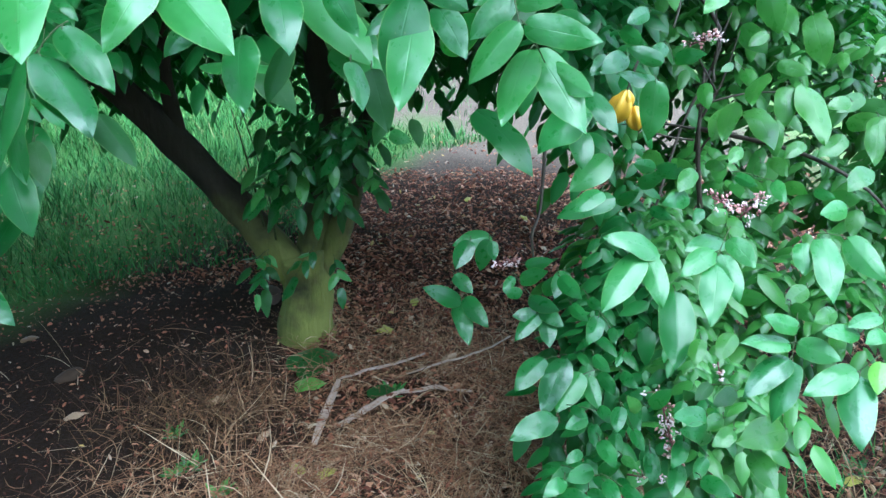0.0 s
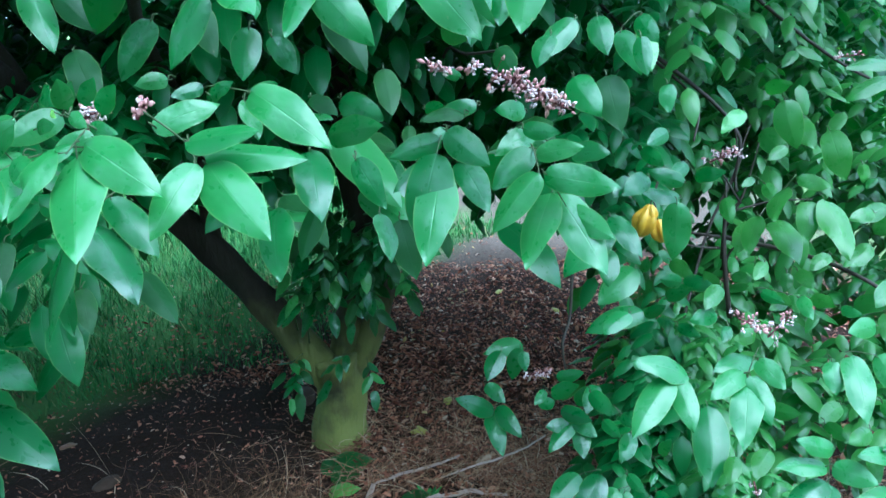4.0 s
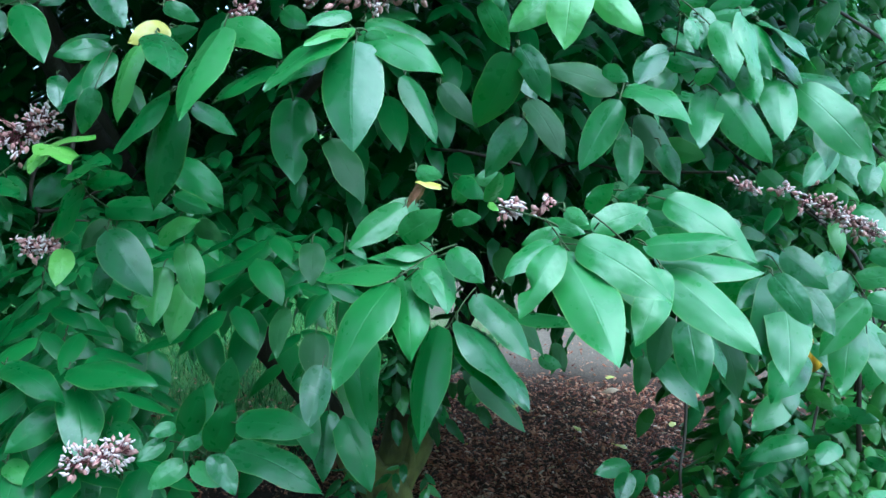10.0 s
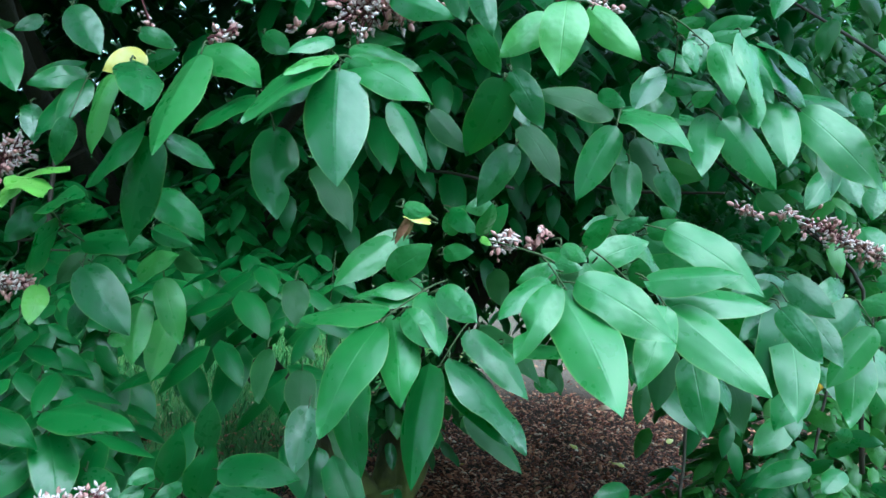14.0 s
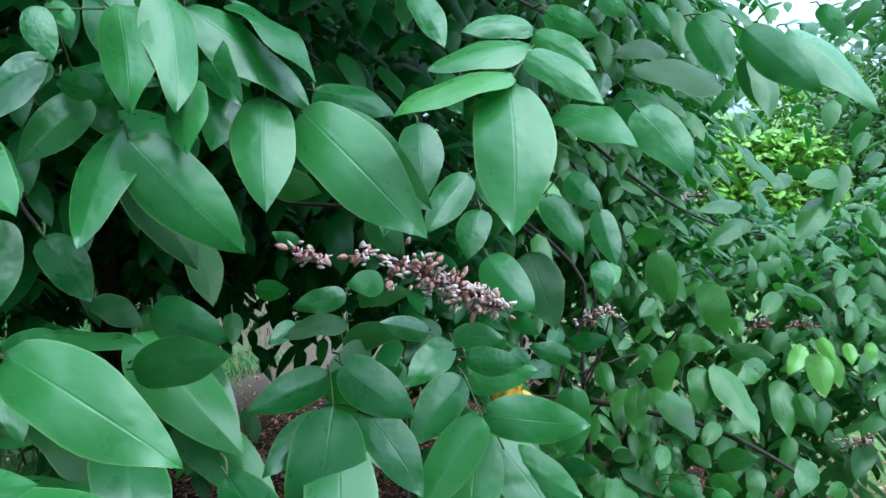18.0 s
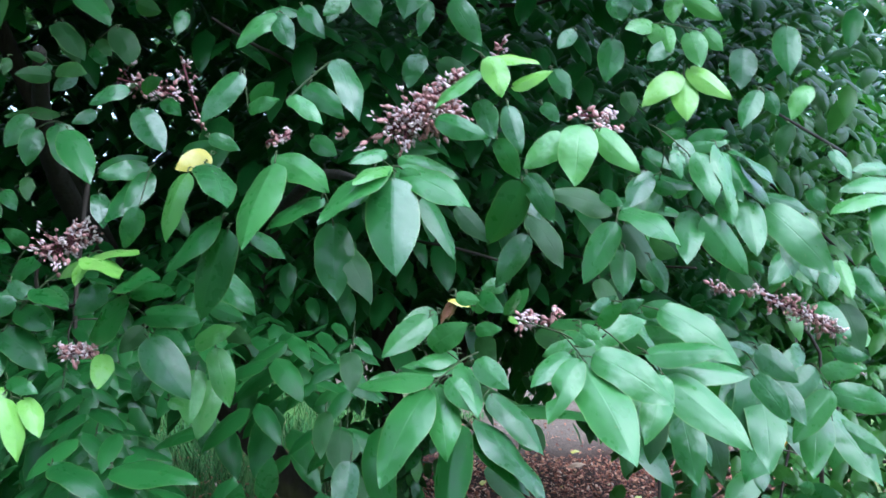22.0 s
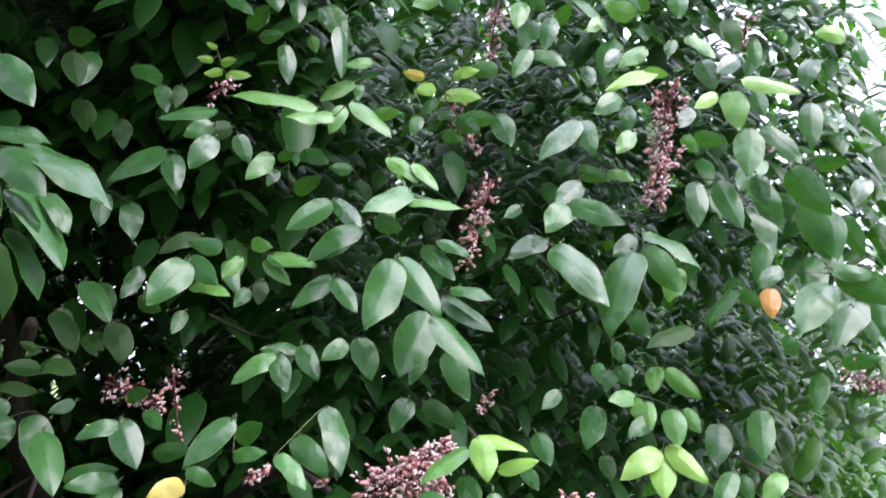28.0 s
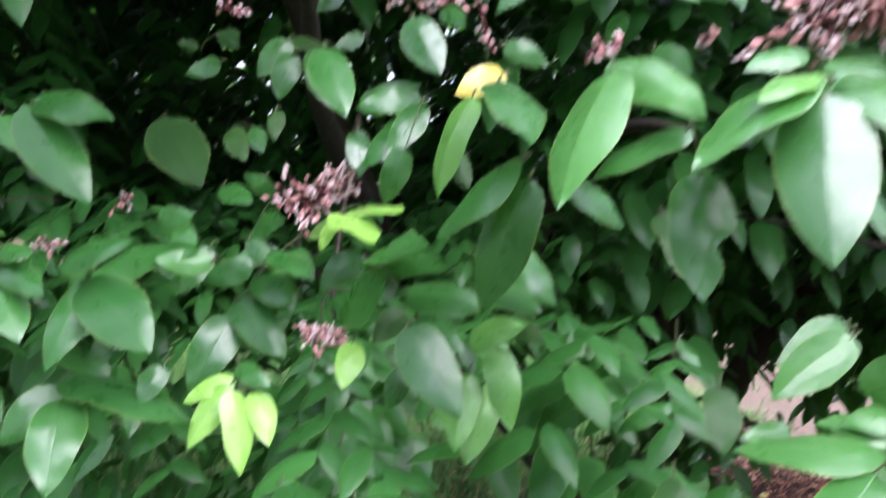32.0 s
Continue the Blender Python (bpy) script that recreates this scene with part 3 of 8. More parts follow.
hero_leaf((-0.346, 0.634, 1.187), [(0,0,0, -39,-26,-31, 24, 2,37, 'l')])
hero_leaf((-0.298, 0.604, 1.203), [(-11,8,7, 19,-21,-12, 14, -37,26, 'g'), (11,-9,-7, 5,-14,23, 15, 35,-31, 'l')])
hero_leaf((-0.329, 0.562, 1.210), [(-6,0,1, -8,-9,-17, 10, -55,35, 'b'), (-3,0,0, -6,-7,-14, 8, -68,30, 'b'), (8,-1,-2, -18,-5,3, 9, 34,59, 'e')])
hero_leaf((-0.267, 0.561, 1.191), [(-22,18,6, 7,-8,-4, 5, -38,25, 'y'), (23,-19,-7, -26,-6,-8, 13, 9,13, 'l')])
hero_leaf((-0.304, 0.641, 1.101), [(-13,-5,-5, -11,-42,-79, 37, -45,25, 'g'), (-1,-6,-12, 47,-30,-44, 29, 52,51, 'g'), (13,12,16, 46,-27,-44, 28, 20,43, 'g')])
hero_leaf((-0.420, 0.714, 1.066), [(0,0,0, 5,-32,-38, 26, 17,41, 'o')])
hero_leaf((-0.427, 0.594, 1.115), [(0,0,0, -1,-26,-30, 16, -19,39, 'o')])
hero_leaf((-0.410, 0.601, 1.161), [(0,0,0, 3,-22,-27, 19, 18,38, 'o')])
hero_leaf((-0.387, 0.600, 1.308), [(5,-21,-8, 4,-37,-71, 41, -6,27, 'p'), (6,1,-2, 58,-40,-27, 31, -10,47, 'l'), (-10,25,-3, -37,-48,-41, 30, -39,56, 'l'), (1,-10,1, -26,-37,-16, 19, -3,67, 'm'), (-1,6,12, -28,-18,-11, 14, 14,44, 'l')])
hero_leaf((-0.383, 0.667, 1.328), [(0,0,0, 40,-17,-4, 18, -19,37, 'l')])
hero_leaf((-0.475, 0.612, 1.311), [(-1,8,3, 46,-39,-27, 27, -15,44, 'l'), (1,-7,-4, -15,-55,-64, 35, -32,40, 'l')])
hero_leaf((-0.457, 0.733, 1.335), [(0,0,0, 24,-18,-16, 19, -23,24, 'l')])
hero_leaf((-0.518, 0.632, 1.261), [(0,0,0, -47,14,-47, 28, -45,26, 'g')])
hero_leaf((-0.431, 0.610, 1.272), [(3,8,-10, 6,-26,-60, 32, 3,23, 'u'), (-4,-7,10, -44,-11,-28, 22, -32,49, 'g')])
hero_leaf((-0.486, 0.569, 1.253), [(0,0,0, 25,21,-19, 15, 51,19, 'g')])
hero_leaf((-0.352, 0.701, 1.285), [(0,0,0, 27,-29,-53, 27, 39,36, 'g')])
hero_leaf((-0.324, 0.690, 1.279), [(0,0,0, 31,-7,-32, 21, 13,23, 'o')])
hero_leaf((-0.316, 0.620, 1.366), [(0,0,0, 12,-17,-32, 19, -12,24, 'g')])
hero_leaf((-0.270, 0.664, 1.303), [(0,0,0, -25,22,-58, 34, 4,-22, 'g')])
hero_leaf((-0.255, 0.703, 1.255), [(0,0,0, -29,-8,-49, 25, 9,3, 'p')])
hero_leaf((-0.239, 0.595, 1.345), [(-10,6,-4, -32,-7,-29, 23, -7,20, 'm'), (-2,-11,3, -6,-21,-49, 30, -7,24, 'm'), (14,3,1, 32,-22,-34, 21, -15,21, 'm')])
hero_leaf((-0.187, 0.652, 1.277), [(-4,-9,-5, -28,-12,-53, 25, -6,16, 'g'), (4,9,5, 37,-53,-27, 29, -15,57, 'l')])
hero_leaf((-0.136, 0.744, 1.302), [(0,0,0, 14,-20,-22, 18, -30,25, 'l')])
hero_leaf((-0.170, 0.684, 1.247), [(0,0,0, -4,-19,-41, 25, 6,24, 'g')])
hero_leaf((-0.129, 0.831, 1.265), [(0,0,0, 37,-30,-67, 34, 13,29, 'o')])
hero_leaf((-0.114, 0.666, 1.283), [(-2,10,2, -15,-43,-46, 26, -20,44, 'l'), (3,-10,-3, 44,-2,-50, 31, 8,9, 'l')])
hero_leaf((-0.118, 0.683, 1.333), [(-24,-31,0, 6,-6,-22, 13, 13,19, 'l'), (5,-9,4, 5,-34,-47, 24, -20,33, 'l'), (31,-5,-28, -1,-33,-31, 20, -32,42, 'l'), (-17,25,17, 19,-14,3, 12, -35,-2, 'l'), (7,22,9, 35,-13,7, 16, -27,31, 'l')])
hero_leaf((-0.087, 0.697, 1.339), [(0,0,0, 55,-1,-47, 30, 30,31, 'l')])
hero_leaf((-0.053, 0.699, 1.298), [(0,0,0, -4,-38,-51, 30, -5,37, 'l')])
hero_leaf((0.015, 0.757, 1.274), [(0,0,0, -9,-37,-51, 26, 9,35, 'g')])
hero_leaf((-0.703, 0.801, 1.335), [(0,0,0, 37,-41,-53, 32, 18,44, 'g')])
hero_leaf((-0.632, 0.794, 1.358), [(0,0,0, 30,-18,-42, 30, 5,27, 'p')])
hero_leaf((-0.619, 0.779, 1.286), [(-3,21,14, -43,-24,-11, 21, 23,22, 'g'), (-1,15,10, -13,-36,-42, 23, 16,36, 'g'), (3,-36,-23, -14,6,-40, 20, 4,-10, 'p')])
hero_leaf((-0.548, 0.727, 1.314), [(0,0,0, -27,-21,-15, 21, 28,21, 'e')])
hero_leaf((-0.559, 0.685, 1.297), [(0,0,0, -16,-4,-63, 27, -36,11, 'm')])
hero_leaf((-0.578, 0.717, 1.267), [(0,0,0, 19,-22,-27, 16, 10,43, 'o')])
hero_leaf((-0.674, 0.765, 1.207), [(0,0,0, 3,-27,-20, 14, -17,51, 'y')])
hero_leaf((-0.626, 0.740, 1.176), [(-6,-9,9, 57,-63,18, 36, -65,53, 'g'), (12,-25,-1, -55,60,-46, 38, -54,11, 'g'), (-22,23,8, -28,-12,-27, 23, 11,13, 'g'), (14,10,-16, 66,-9,-1, 27, -7,43, 'g')])
hero_leaf((-0.599, 0.720, 1.145), [(0,0,0, 45,-23,-51, 37, 13,32, 'g')])
hero_leaf((-0.558, 0.768, 1.205), [(0,0,0, 54,-35,-38, 31, 3,45, 'g')])
hero_leaf((-0.547, 0.751, 1.139), [(-11,-23,-2, 41,-20,21, 21, -36,21, 'm'), (3,2,-8, 17,-11,-56, 25, 18,16, 'm'), (8,21,10, 29,-16,-14, 18, -13,35, 'o')])
hero_leaf((-0.553, 0.812, 1.086), [(0,0,0, -12,-31,-56, 29, 11,27, 'm')])
hero_leaf((-0.600, 1.007, 1.007), [(0,0,0, 4,-30,-57, 26, -8,27, 'p')])
hero_leaf((-0.600, 0.728, 1.114), [(0,0,0, -11,-1,-31, 18, 1,1, 'p')])
hero_leaf((-0.619, 0.680, 1.009), [(-7,-2,-9, -32,-24,-29, 25, 16,25, 'g'), (6,1,9, 23,-43,-46, 36, 32,47, 'g')])
hero_leaf((-0.582, 0.676, 0.990), [(0,0,0, 35,-24,-15, 20, -8,52, 'p')])
hero_leaf((-0.515, 0.645, 0.996), [(-4,1,7, -17,-13,-4, 12, 30,34, 'g'), (17,0,-2, -16,-18,-2, 11, 45,29, 'g'), (-13,0,-5, -16,-17,-11, 14, 25,37, 'g')])
hero_leaf((-0.468, 0.627, 1.015), [(0,0,0, 63,-20,2, 27, -19,48, 'g')])
hero_leaf((-0.744, 0.631, 1.563), [(-29,4,-2, 57,-33,-87, 47, 14,27, 'p'), (10,-15,-5, 47,-5,-32, 31, 2,12, 'p'), (17,10,8, 90,-21,-46, 42, 20,48, 'p')])
hero_leaf((-0.790, 0.645, 1.565), [(0,0,0, -25,-21,-31, 20, 36,5, 'p')])
hero_leaf((-0.781, 0.785, 1.572), [(0,0,0, 72,-28,-85, 53, 58,42, 'g')])
hero_leaf((-0.780, 0.789, 1.523), [(0,0,0, 52,-20,-70, 37, 65,38, 'p')])
hero_leaf((-0.401, 0.668, 1.540), [(0,0,0, -15,-29,-71, 34, -3,23, 'g')])
hero_leaf((-0.358, 0.711, 1.505), [(0,0,0, -20,-29,-67, 39, -4,25, 'g')])
hero_leaf((-0.261, 0.662, 1.578), [(0,0,0, 51,-31,-53, 33, -8,23, 'p')])
hero_leaf((-0.186, 0.659, 1.587), [(0,0,0, -22,-33,-89, 40, -42,24, 'p')])
hero_leaf((-0.166, 0.697, 1.610), [(-2,-9,-10, 36,-22,-43, 26, -29,3, 'l'), (3,9,9, 56,-22,-33, 28, 10,44, 'g')])
hero_leaf((-0.127, 0.708, 1.593), [(0,0,0, -8,-16,-40, 25, -29,23, 'm')])
hero_leaf((0.045, 0.852, 1.626), [(0,0,0, -2,-16,-39, 24, -24,21, 'n')])
hero_leaf((-0.007, 0.824, 1.615), [(0,0,0, -40,-14,-60, 30, -69,35, 'g')])
hero_leaf((-0.101, 0.754, 1.417), [(0,0,-4, -1,-20,-44, 27, -17,24, 'y'), (-3,0,-1, -42,-13,-35, 25, -4,24, 'y'), (2,-1,5, 38,-23,-31, 22, -16,21, 'y')])
hero_leaf((-0.134, 0.770, 1.464), [(0,0,0, 12,-21,-26, 16, -40,18, 'm')])
hero_leaf((-0.203, 0.792, 1.459), [(0,0,0, -20,-16,-22, 16, 14,27, 'g')])
hero_leaf((-0.612, 0.824, 1.532), [(0,0,0, 41,-22,-26, 25, -20,16, 'g')])
hero_leaf((-0.627, 0.820, 1.374), [(10,0,-5, 24,-18,-15, 16, -25,23, 'g'), (-10,0,4, 26,-21,11, 16, -36,-6, 'o')])
hero_leaf((-0.787, 0.921, 1.353), [(0,0,0, -19,-19,-37, 26, 21,17, 'g')])
hero_leaf((-0.309, 0.606, 1.390), [(-3,-6,8, 10,-16,-33, 21, -12,23, 'y'), (-4,4,8, 40,-19,-5, 18, -16,56, 'y'), (16,-4,-15, 30,-12,13, 14, -34,27, 'y'), (-7,5,-1, -37,-18,-35, 22, -42,47, 'm')])
hero_leaf((-0.398, 0.724, 1.617), [(2,0,6, -43,-35,-41, 28, 3,38, 'l'), (-2,1,-6, 61,-16,-2, 26, -12,54, 'm')])
hero_leaf((-0.426, 0.733, 1.589), [(0,0,0, 29,-23,-11, 18, -40,-3, 'g')])
hero_leaf((-0.447, 0.808, 1.589), [(0,0,0, -37,-5,-40, 25, 11,-2, 'g')])
hero_leaf((-0.241, 0.711, 1.725), [(0,0,0, -38,-14,-56, 28, -22,26, 'p')])
hero_leaf((-0.242, 0.704, 1.633), [(0,1,0, -22,-16,-37, 26, 1,22, 'l'), (-1,0,0, 55,-21,-16, 25, -18,11, 'l')])
hero_leaf((-0.483, 0.836, 1.737), [(0,0,0, -11,-6,-39, 19, 12,5, 'm')])
hero_leaf((-0.380, 0.880, 1.806), [(-3,2,-6, -27,-15,-16, 16, 33,-7, 'y'), (8,3,-11, 45,-20,-4, 23, -23,15, 'y'), (-19,1,5, -28,-7,-2, 14, 15,-23, 'e'), (14,-4,11, 31,-17,7, 17, -30,5, 'y')])
hero_leaf((-0.640, 0.882, 1.777), [(-8,1,2, -18,-8,-4, 9, 28,-19, 'y'), (0,0,0, 21,-13,3, 12, -31,-12, 'y'), (-7,-3,16, -12,-10,0, 7, 42,-24, 'y'), (5,2,-9, -20,-6,-10, 11, 24,-16, 'y'), (9,2,-11, 32,-13,-2, 16, -22,18, 'y')])
hero_leaf((-0.539, 0.942, 1.909), [(0,0,0, 34,-18,-58, 32, 2,18, 'l')])
hero_leaf((-0.375, 0.865, 1.948), [(0,0,0, -43,-6,-26, 23, 0,13, 'm')])
hero_leaf((-0.815, 0.904, 1.763), [(0,0,0, 23,-14,-47, 28, 13,22, 'o')])
hero_leaf((-0.099, 0.685, 1.777), [(0,0,0, 9,-13,-46, 27, -26,9, 'm')])
hero_leaf((-0.038, 0.742, 1.685), [(0,0,0, 20,-18,-59, 27, 1,17, 'g')])
hero_leaf((0.060, 0.770, 1.704), [(0,0,0, 3,-24,-63, 31, -38,16, 'g')])
hero_leaf((0.060, 0.768, 1.630), [(11,1,-8, -48,-29,-68, 40, -10,28, 'g'), (33,-5,8, 42,-18,-26, 24, -31,-14, 'g'), (-44,4,0, -28,-7,-30, 19, -7,20, 'p')])
hero_leaf((0.100, 0.771, 1.602), [(0,0,0, -29,-21,-51, 29, -18,30, 'g')])
hero_leaf((0.073, 0.679, 1.313), [(-20,-28,-12, -11,-36,-64, 37, -14,30, 'l'), (-18,-26,-7, -59,-10,-20, 26, -33,64, 'm'), (-4,-8,3, 29,-25,-25, 19, -17,33, 'l'), (21,16,-25, 19,-54,-18, 25, -43,57, 'l'), (1,2,8, -53,-6,-13, 23, -12,53, 'l'), (11,22,15, 21,-31,-21, 17, -33,34, 'l'), (11,22,18, -40,-2,-3, 16, 0,36, 'l')])
hero_leaf((0.094, 0.711, 1.340), [(0,0,0, 20,-25,-14, 15, -45,14, 'l')])
hero_leaf((-0.026, 0.705, 1.289), [(0,0,0, 53,-10,-49, 30, -8,3, 'l')])
hero_leaf((0.037, 0.766, 1.283), [(0,0,0, -6,-31,-44, 26, -14,36, 'g')])
hero_leaf((0.274, 0.995, 1.313), [(9,-4,-8, 18,-66,-68, 41, -39,31, 'p'), (-9,4,8, -14,-21,-26, 17, -14,43, 'g')])
hero_leaf((0.322, 0.987, 1.339), [(0,0,0, -58,-5,-5, 24, 1,38, 'o')])
hero_leaf((0.335, 0.924, 1.358), [(-20,6,5, 6,-47,-55, 34, -42,29, 'l'), (19,-6,-5, 42,-49,-55, 35, -38,13, 'l')])
hero_leaf((0.391, 0.910, 1.352), [(0,0,0, 43,-59,-71, 42, -4,38, 'l')])
hero_leaf((0.490, 1.092, 1.341), [(0,0,0, -15,-46,-68, 34, 1,34, 'g')])
hero_leaf((0.079, 0.780, 1.229), [(0,0,0, -14,-20,-28, 21, -19,40, 'g')])
hero_leaf((0.163, 0.863, 1.234), [(-9,1,-7, 19,-30,-41, 23, -24,25, 'g'), (10,-1,7, 15,-28,-25, 21, -36,29, 'g')])
hero_leaf((0.160, 0.781, 1.225), [(0,0,0, 3,-20,-34, 18, -22,27, 'g')])
hero_leaf((0.144, 0.870, 1.183), [(0,0,0, 11,-30,-54, 35, -10,28, 'o')])
hero_leaf((0.468, 1.259, 1.104), [(0,0,0, 21,-9,-72, 42, -12,3, 'g')])
hero_leaf((0.665, 1.346, 1.123), [(0,0,0, -78,-16,-35, 36, -27,55, 'g')])
hero_leaf((0.788, 1.308, 1.204), [(0,0,0, -37,-27,-61, 37, -44,37, 'g')])
hero_leaf((0.434, 1.263, 0.918), [(0,0,0, -34,-43,-37, 35, -10,52, 'g')])
hero_leaf((0.479, 1.170, 0.972), [(0,0,0, -5,-26,-53, 33, -14,26, 'g')])
hero_leaf((0.501, 1.247, 0.907), [(0,0,0, -3,-30,-52, 28, -32,27, 'g')])
hero_leaf((0.661, 1.258, 0.909), [(0,0,0, -19,-53,-65, 35, -20,41, 'g')])
hero_leaf((0.710, 1.233, 0.949), [(-11,2,2, -3,-31,-54, 35, -33,27, 'y'), (11,-3,-1, 1,-24,-40, 22, -43,23, 'y')])
hero_leaf((0.730, 1.298, 0.943), [(0,0,0, -40,-24,-36, 26, -34,50, 'y')])
hero_leaf((0.630, 1.251, 0.942), [(0,0,0, -50,-25,-20, 28, 5,46, 'g')])
hero_leaf((0.612, 1.246, 0.881), [(0,0,0, -53,-30,-24, 30, 1,51, 'g')])
hero_leaf((-0.100, 1.030, 1.185), [(0,0,0, 12,-43,-52, 31, 7,40, 'o')])
hero_leaf((-0.073, 1.049, 1.113), [(0,0,0, -1,-28,-24, 17, 3,49, 'o')])
hero_leaf((-0.165, 1.117, 1.095), [(0,0,0, 75,-49,-16, 37, -22,46, 'o')])
hero_leaf((-0.023, 0.729, 1.139), [(-2,-18,-3, -15,-22,-76, 41, -9,18, 'g'), (1,17,3, -47,-8,-14, 22, 3,19, 'g')])
hero_leaf((-0.001, 0.816, 1.155), [(0,0,0, -43,-15,-4, 19, 12,55, 'o')])
hero_leaf((0.083, 0.768, 1.086), [(13,17,-20, 38,-41,-20, 27, -30,38, 'l'), (-13,-17,21, 70,-3,-14, 29, 1,15, 'l')])
hero_leaf((0.063, 0.749, 1.119), [(2,-13,-8, -43,-12,-51, 28, -14,24, 'l'), (-2,13,9, -38,-18,-33, 27, 4,25, 'g')])
hero_leaf((0.065, 0.802, 1.139), [(0,0,0, -39,-28,-18, 22, 21,33, 'l')])
hero_leaf((-0.128, 0.676, 1.147), [(0,0,0, 16,-58,-46, 33, 18,53, 'g')])
hero_leaf((0.121, 0.944, 1.238), [(0,0,0, -45,-32,-42, 29, 2,36, 'g')])
hero_leaf((0.152, 0.996, 1.239), [(0,0,0, 7,-37,-42, 29, -14,39, 'g')])
hero_leaf((0.206, 0.995, 1.226), [(0,0,0, 2,-38,-48, 26, -13,37, 'm')])
hero_leaf((-0.499, 0.733, 0.950), [(0,0,0, 91,-30,-28, 41, 19,65, 'p')])
hero_leaf((-0.489, 0.737, 0.890), [(0,0,0, 93,-42,-47, 46, 25,59, 'p')])
hero_leaf((-0.408, 0.668, 1.051), [(0,0,0, -6,-35,-41, 26, 29,34, 'p')])
hero_leaf((-0.384, 0.760, 1.055), [(0,0,0, 15,-47,-82, 39, -31,22, 'g')])
hero_leaf((0.245, 0.920, 0.821), [(13,5,-2, -73,-15,28, 33, 35,46, 'l'), (-10,-4,2, -54,-54,-50, 37, -6,50, 'l'), (-4,0,1, 12,-49,-48, 30, -14,43, 'l')])
hero_leaf((0.331, 0.926, 0.825), [(-3,-2,-9, -23,-69,-58, 39, -6,51, 'l'), (-6,2,-2, -51,-42,-16, 28, 19,56, 'l'), (-2,-7,-3, 13,-44,-43, 27, -20,41, 'l'), (9,6,11, 24,-34,-23, 26, -29,38, 'l')])
hero_leaf((0.357, 0.988, 0.811), [(0,0,0, -62,-33,1, 29, 29,62, 'l')])
hero_leaf((0.476, 0.951, 0.831), [(-16,0,0, -7,-70,-57, 37, -2,51, 'l'), (15,0,0, 32,-46,-39, 34, -29,32, 'l')])
hero_leaf((0.410, 0.865, 0.727), [(-4,2,3, -65,-16,10, 28, 34,66, 'l'), (-4,-4,-13, -65,-38,-30, 33, -5,56, 'p'), (-1,-5,-16, -35,-47,-54, 33, -55,46, 'p'), (2,2,3, 38,-35,-3, 29, -40,36, 'l'), (6,9,21, -52,-17,23, 24, 33,31, 'l')])
hero_leaf((0.488, 0.848, 0.708), [(-11,0,-1, -72,-31,-15, 33, 9,54, 'l'), (-8,-3,-7, -21,-74,-53, 42, -25,55, 'p'), (18,3,8, -19,-40,-20, 23, -41,64, 'y')])
hero_leaf((0.480, 0.863, 0.747), [(0,0,0, -53,-21,11, 24, 36,53, 'l')])
hero_leaf((0.035, 1.447, 0.508), [(-9,-3,-5, 23,-63,-56, 36, 1,48, 'g'), (1,0,-1, -74,-34,46, 38, 42,28, 'g'), (7,4,8, 43,-53,-40, 36, -11,48, 'g')])
hero_leaf((0.166, 1.355, 0.548), [(17,-8,-22, 4,-44,-40, 33, -2,48, 'g'), (8,-6,-17, -49,-49,-31, 31, 6,55, 'g'), (-14,2,7, 51,-39,-3, 30, -36,30, 'g'), (-24,6,16, -37,-22,16, 22, 37,15, 'g'), (12,6,16, 35,-23,43, 28, -34,0, 'g')])
hero_leaf((0.174, 1.142, 0.556), [(-16,0,0, -51,-53,-28, 36, 12,56, 'g'), (15,0,0, -40,-68,-63, 44, -13,50, 'p')])
hero_leaf((0.227, 1.133, 0.534), [(-12,1,1, -45,-57,-35, 40, 0,59, 'l'), (-3,-1,-3, 12,-46,-32, 28, -11,53, 'l'), (14,1,1, 19,-41,-15, 22, -43,49, 'g')])
hero_leaf((0.162, 1.023, 0.527), [(0,0,0, -71,-43,-9, 37, 23,51, 'g')])
hero_leaf((0.215, 1.019, 0.519), [(0,0,0, -1,-37,-17, 19, -24,63, 'g')])
hero_leaf((0.247, 1.015, 0.508), [(0,0,0, -6,-40,-19, 21, -20,65, 'g')])
hero_leaf((0.263, 1.031, 0.549), [(0,0,0, 7,-50,-23, 26, -37,58, 'g')])
hero_leaf((0.265, 1.220, 0.787), [(-4,-12,8, -89,-4,-32, 39, -17,43, 'g'), (3,12,-8, 28,-21,25, 20, -38,1, 'g')])
hero_leaf((0.302, 1.242, 0.803), [(0,0,0, 34,-27,27, 24, -40,3, 'g')])
hero_leaf((0.329, 1.252, 0.827), [(0,0,0, 42,-36,2, 26, -41,17, 'g')])
hero_leaf((0.099, 1.581, 0.586), [(0,0,0, -82,-41,-2, 40, 25,39, 'g')])
hero_leaf((0.049, 1.401, 0.651), [(0,0,0, -27,-45,-38, 36, 0,50, 'g')])
hero_leaf((0.087, 1.469, 0.626), [(0,0,0, -17,2,-66, 34, -19,3, 'g')])
hero_leaf((0.225, 1.165, 1.014), [(0,0,0, -28,-37,-20, 23, 28,44, 'g')])
hero_leaf((0.273, 1.081, 0.997), [(0,0,0, -4,-5,-79, 39, -23,4, 'l')])
hero_leaf((0.188, 1.120, 0.964), [(0,0,0, -68,-91,-51, 54, -3,62, 'g')])
hero_leaf((0.465, 1.251, 0.922), [(0,0,0, 0,-103,-38, 45, -3,70, 'g')])
hero_leaf((0.428, 0.889, 0.598), [(0,0,0, -81,-48,13, 42, 38,41, 'g')])
hero_leaf((0.385, 0.878, 0.572), [(0,0,0, 19,-45,-25, 31, -29,50, 'g')])
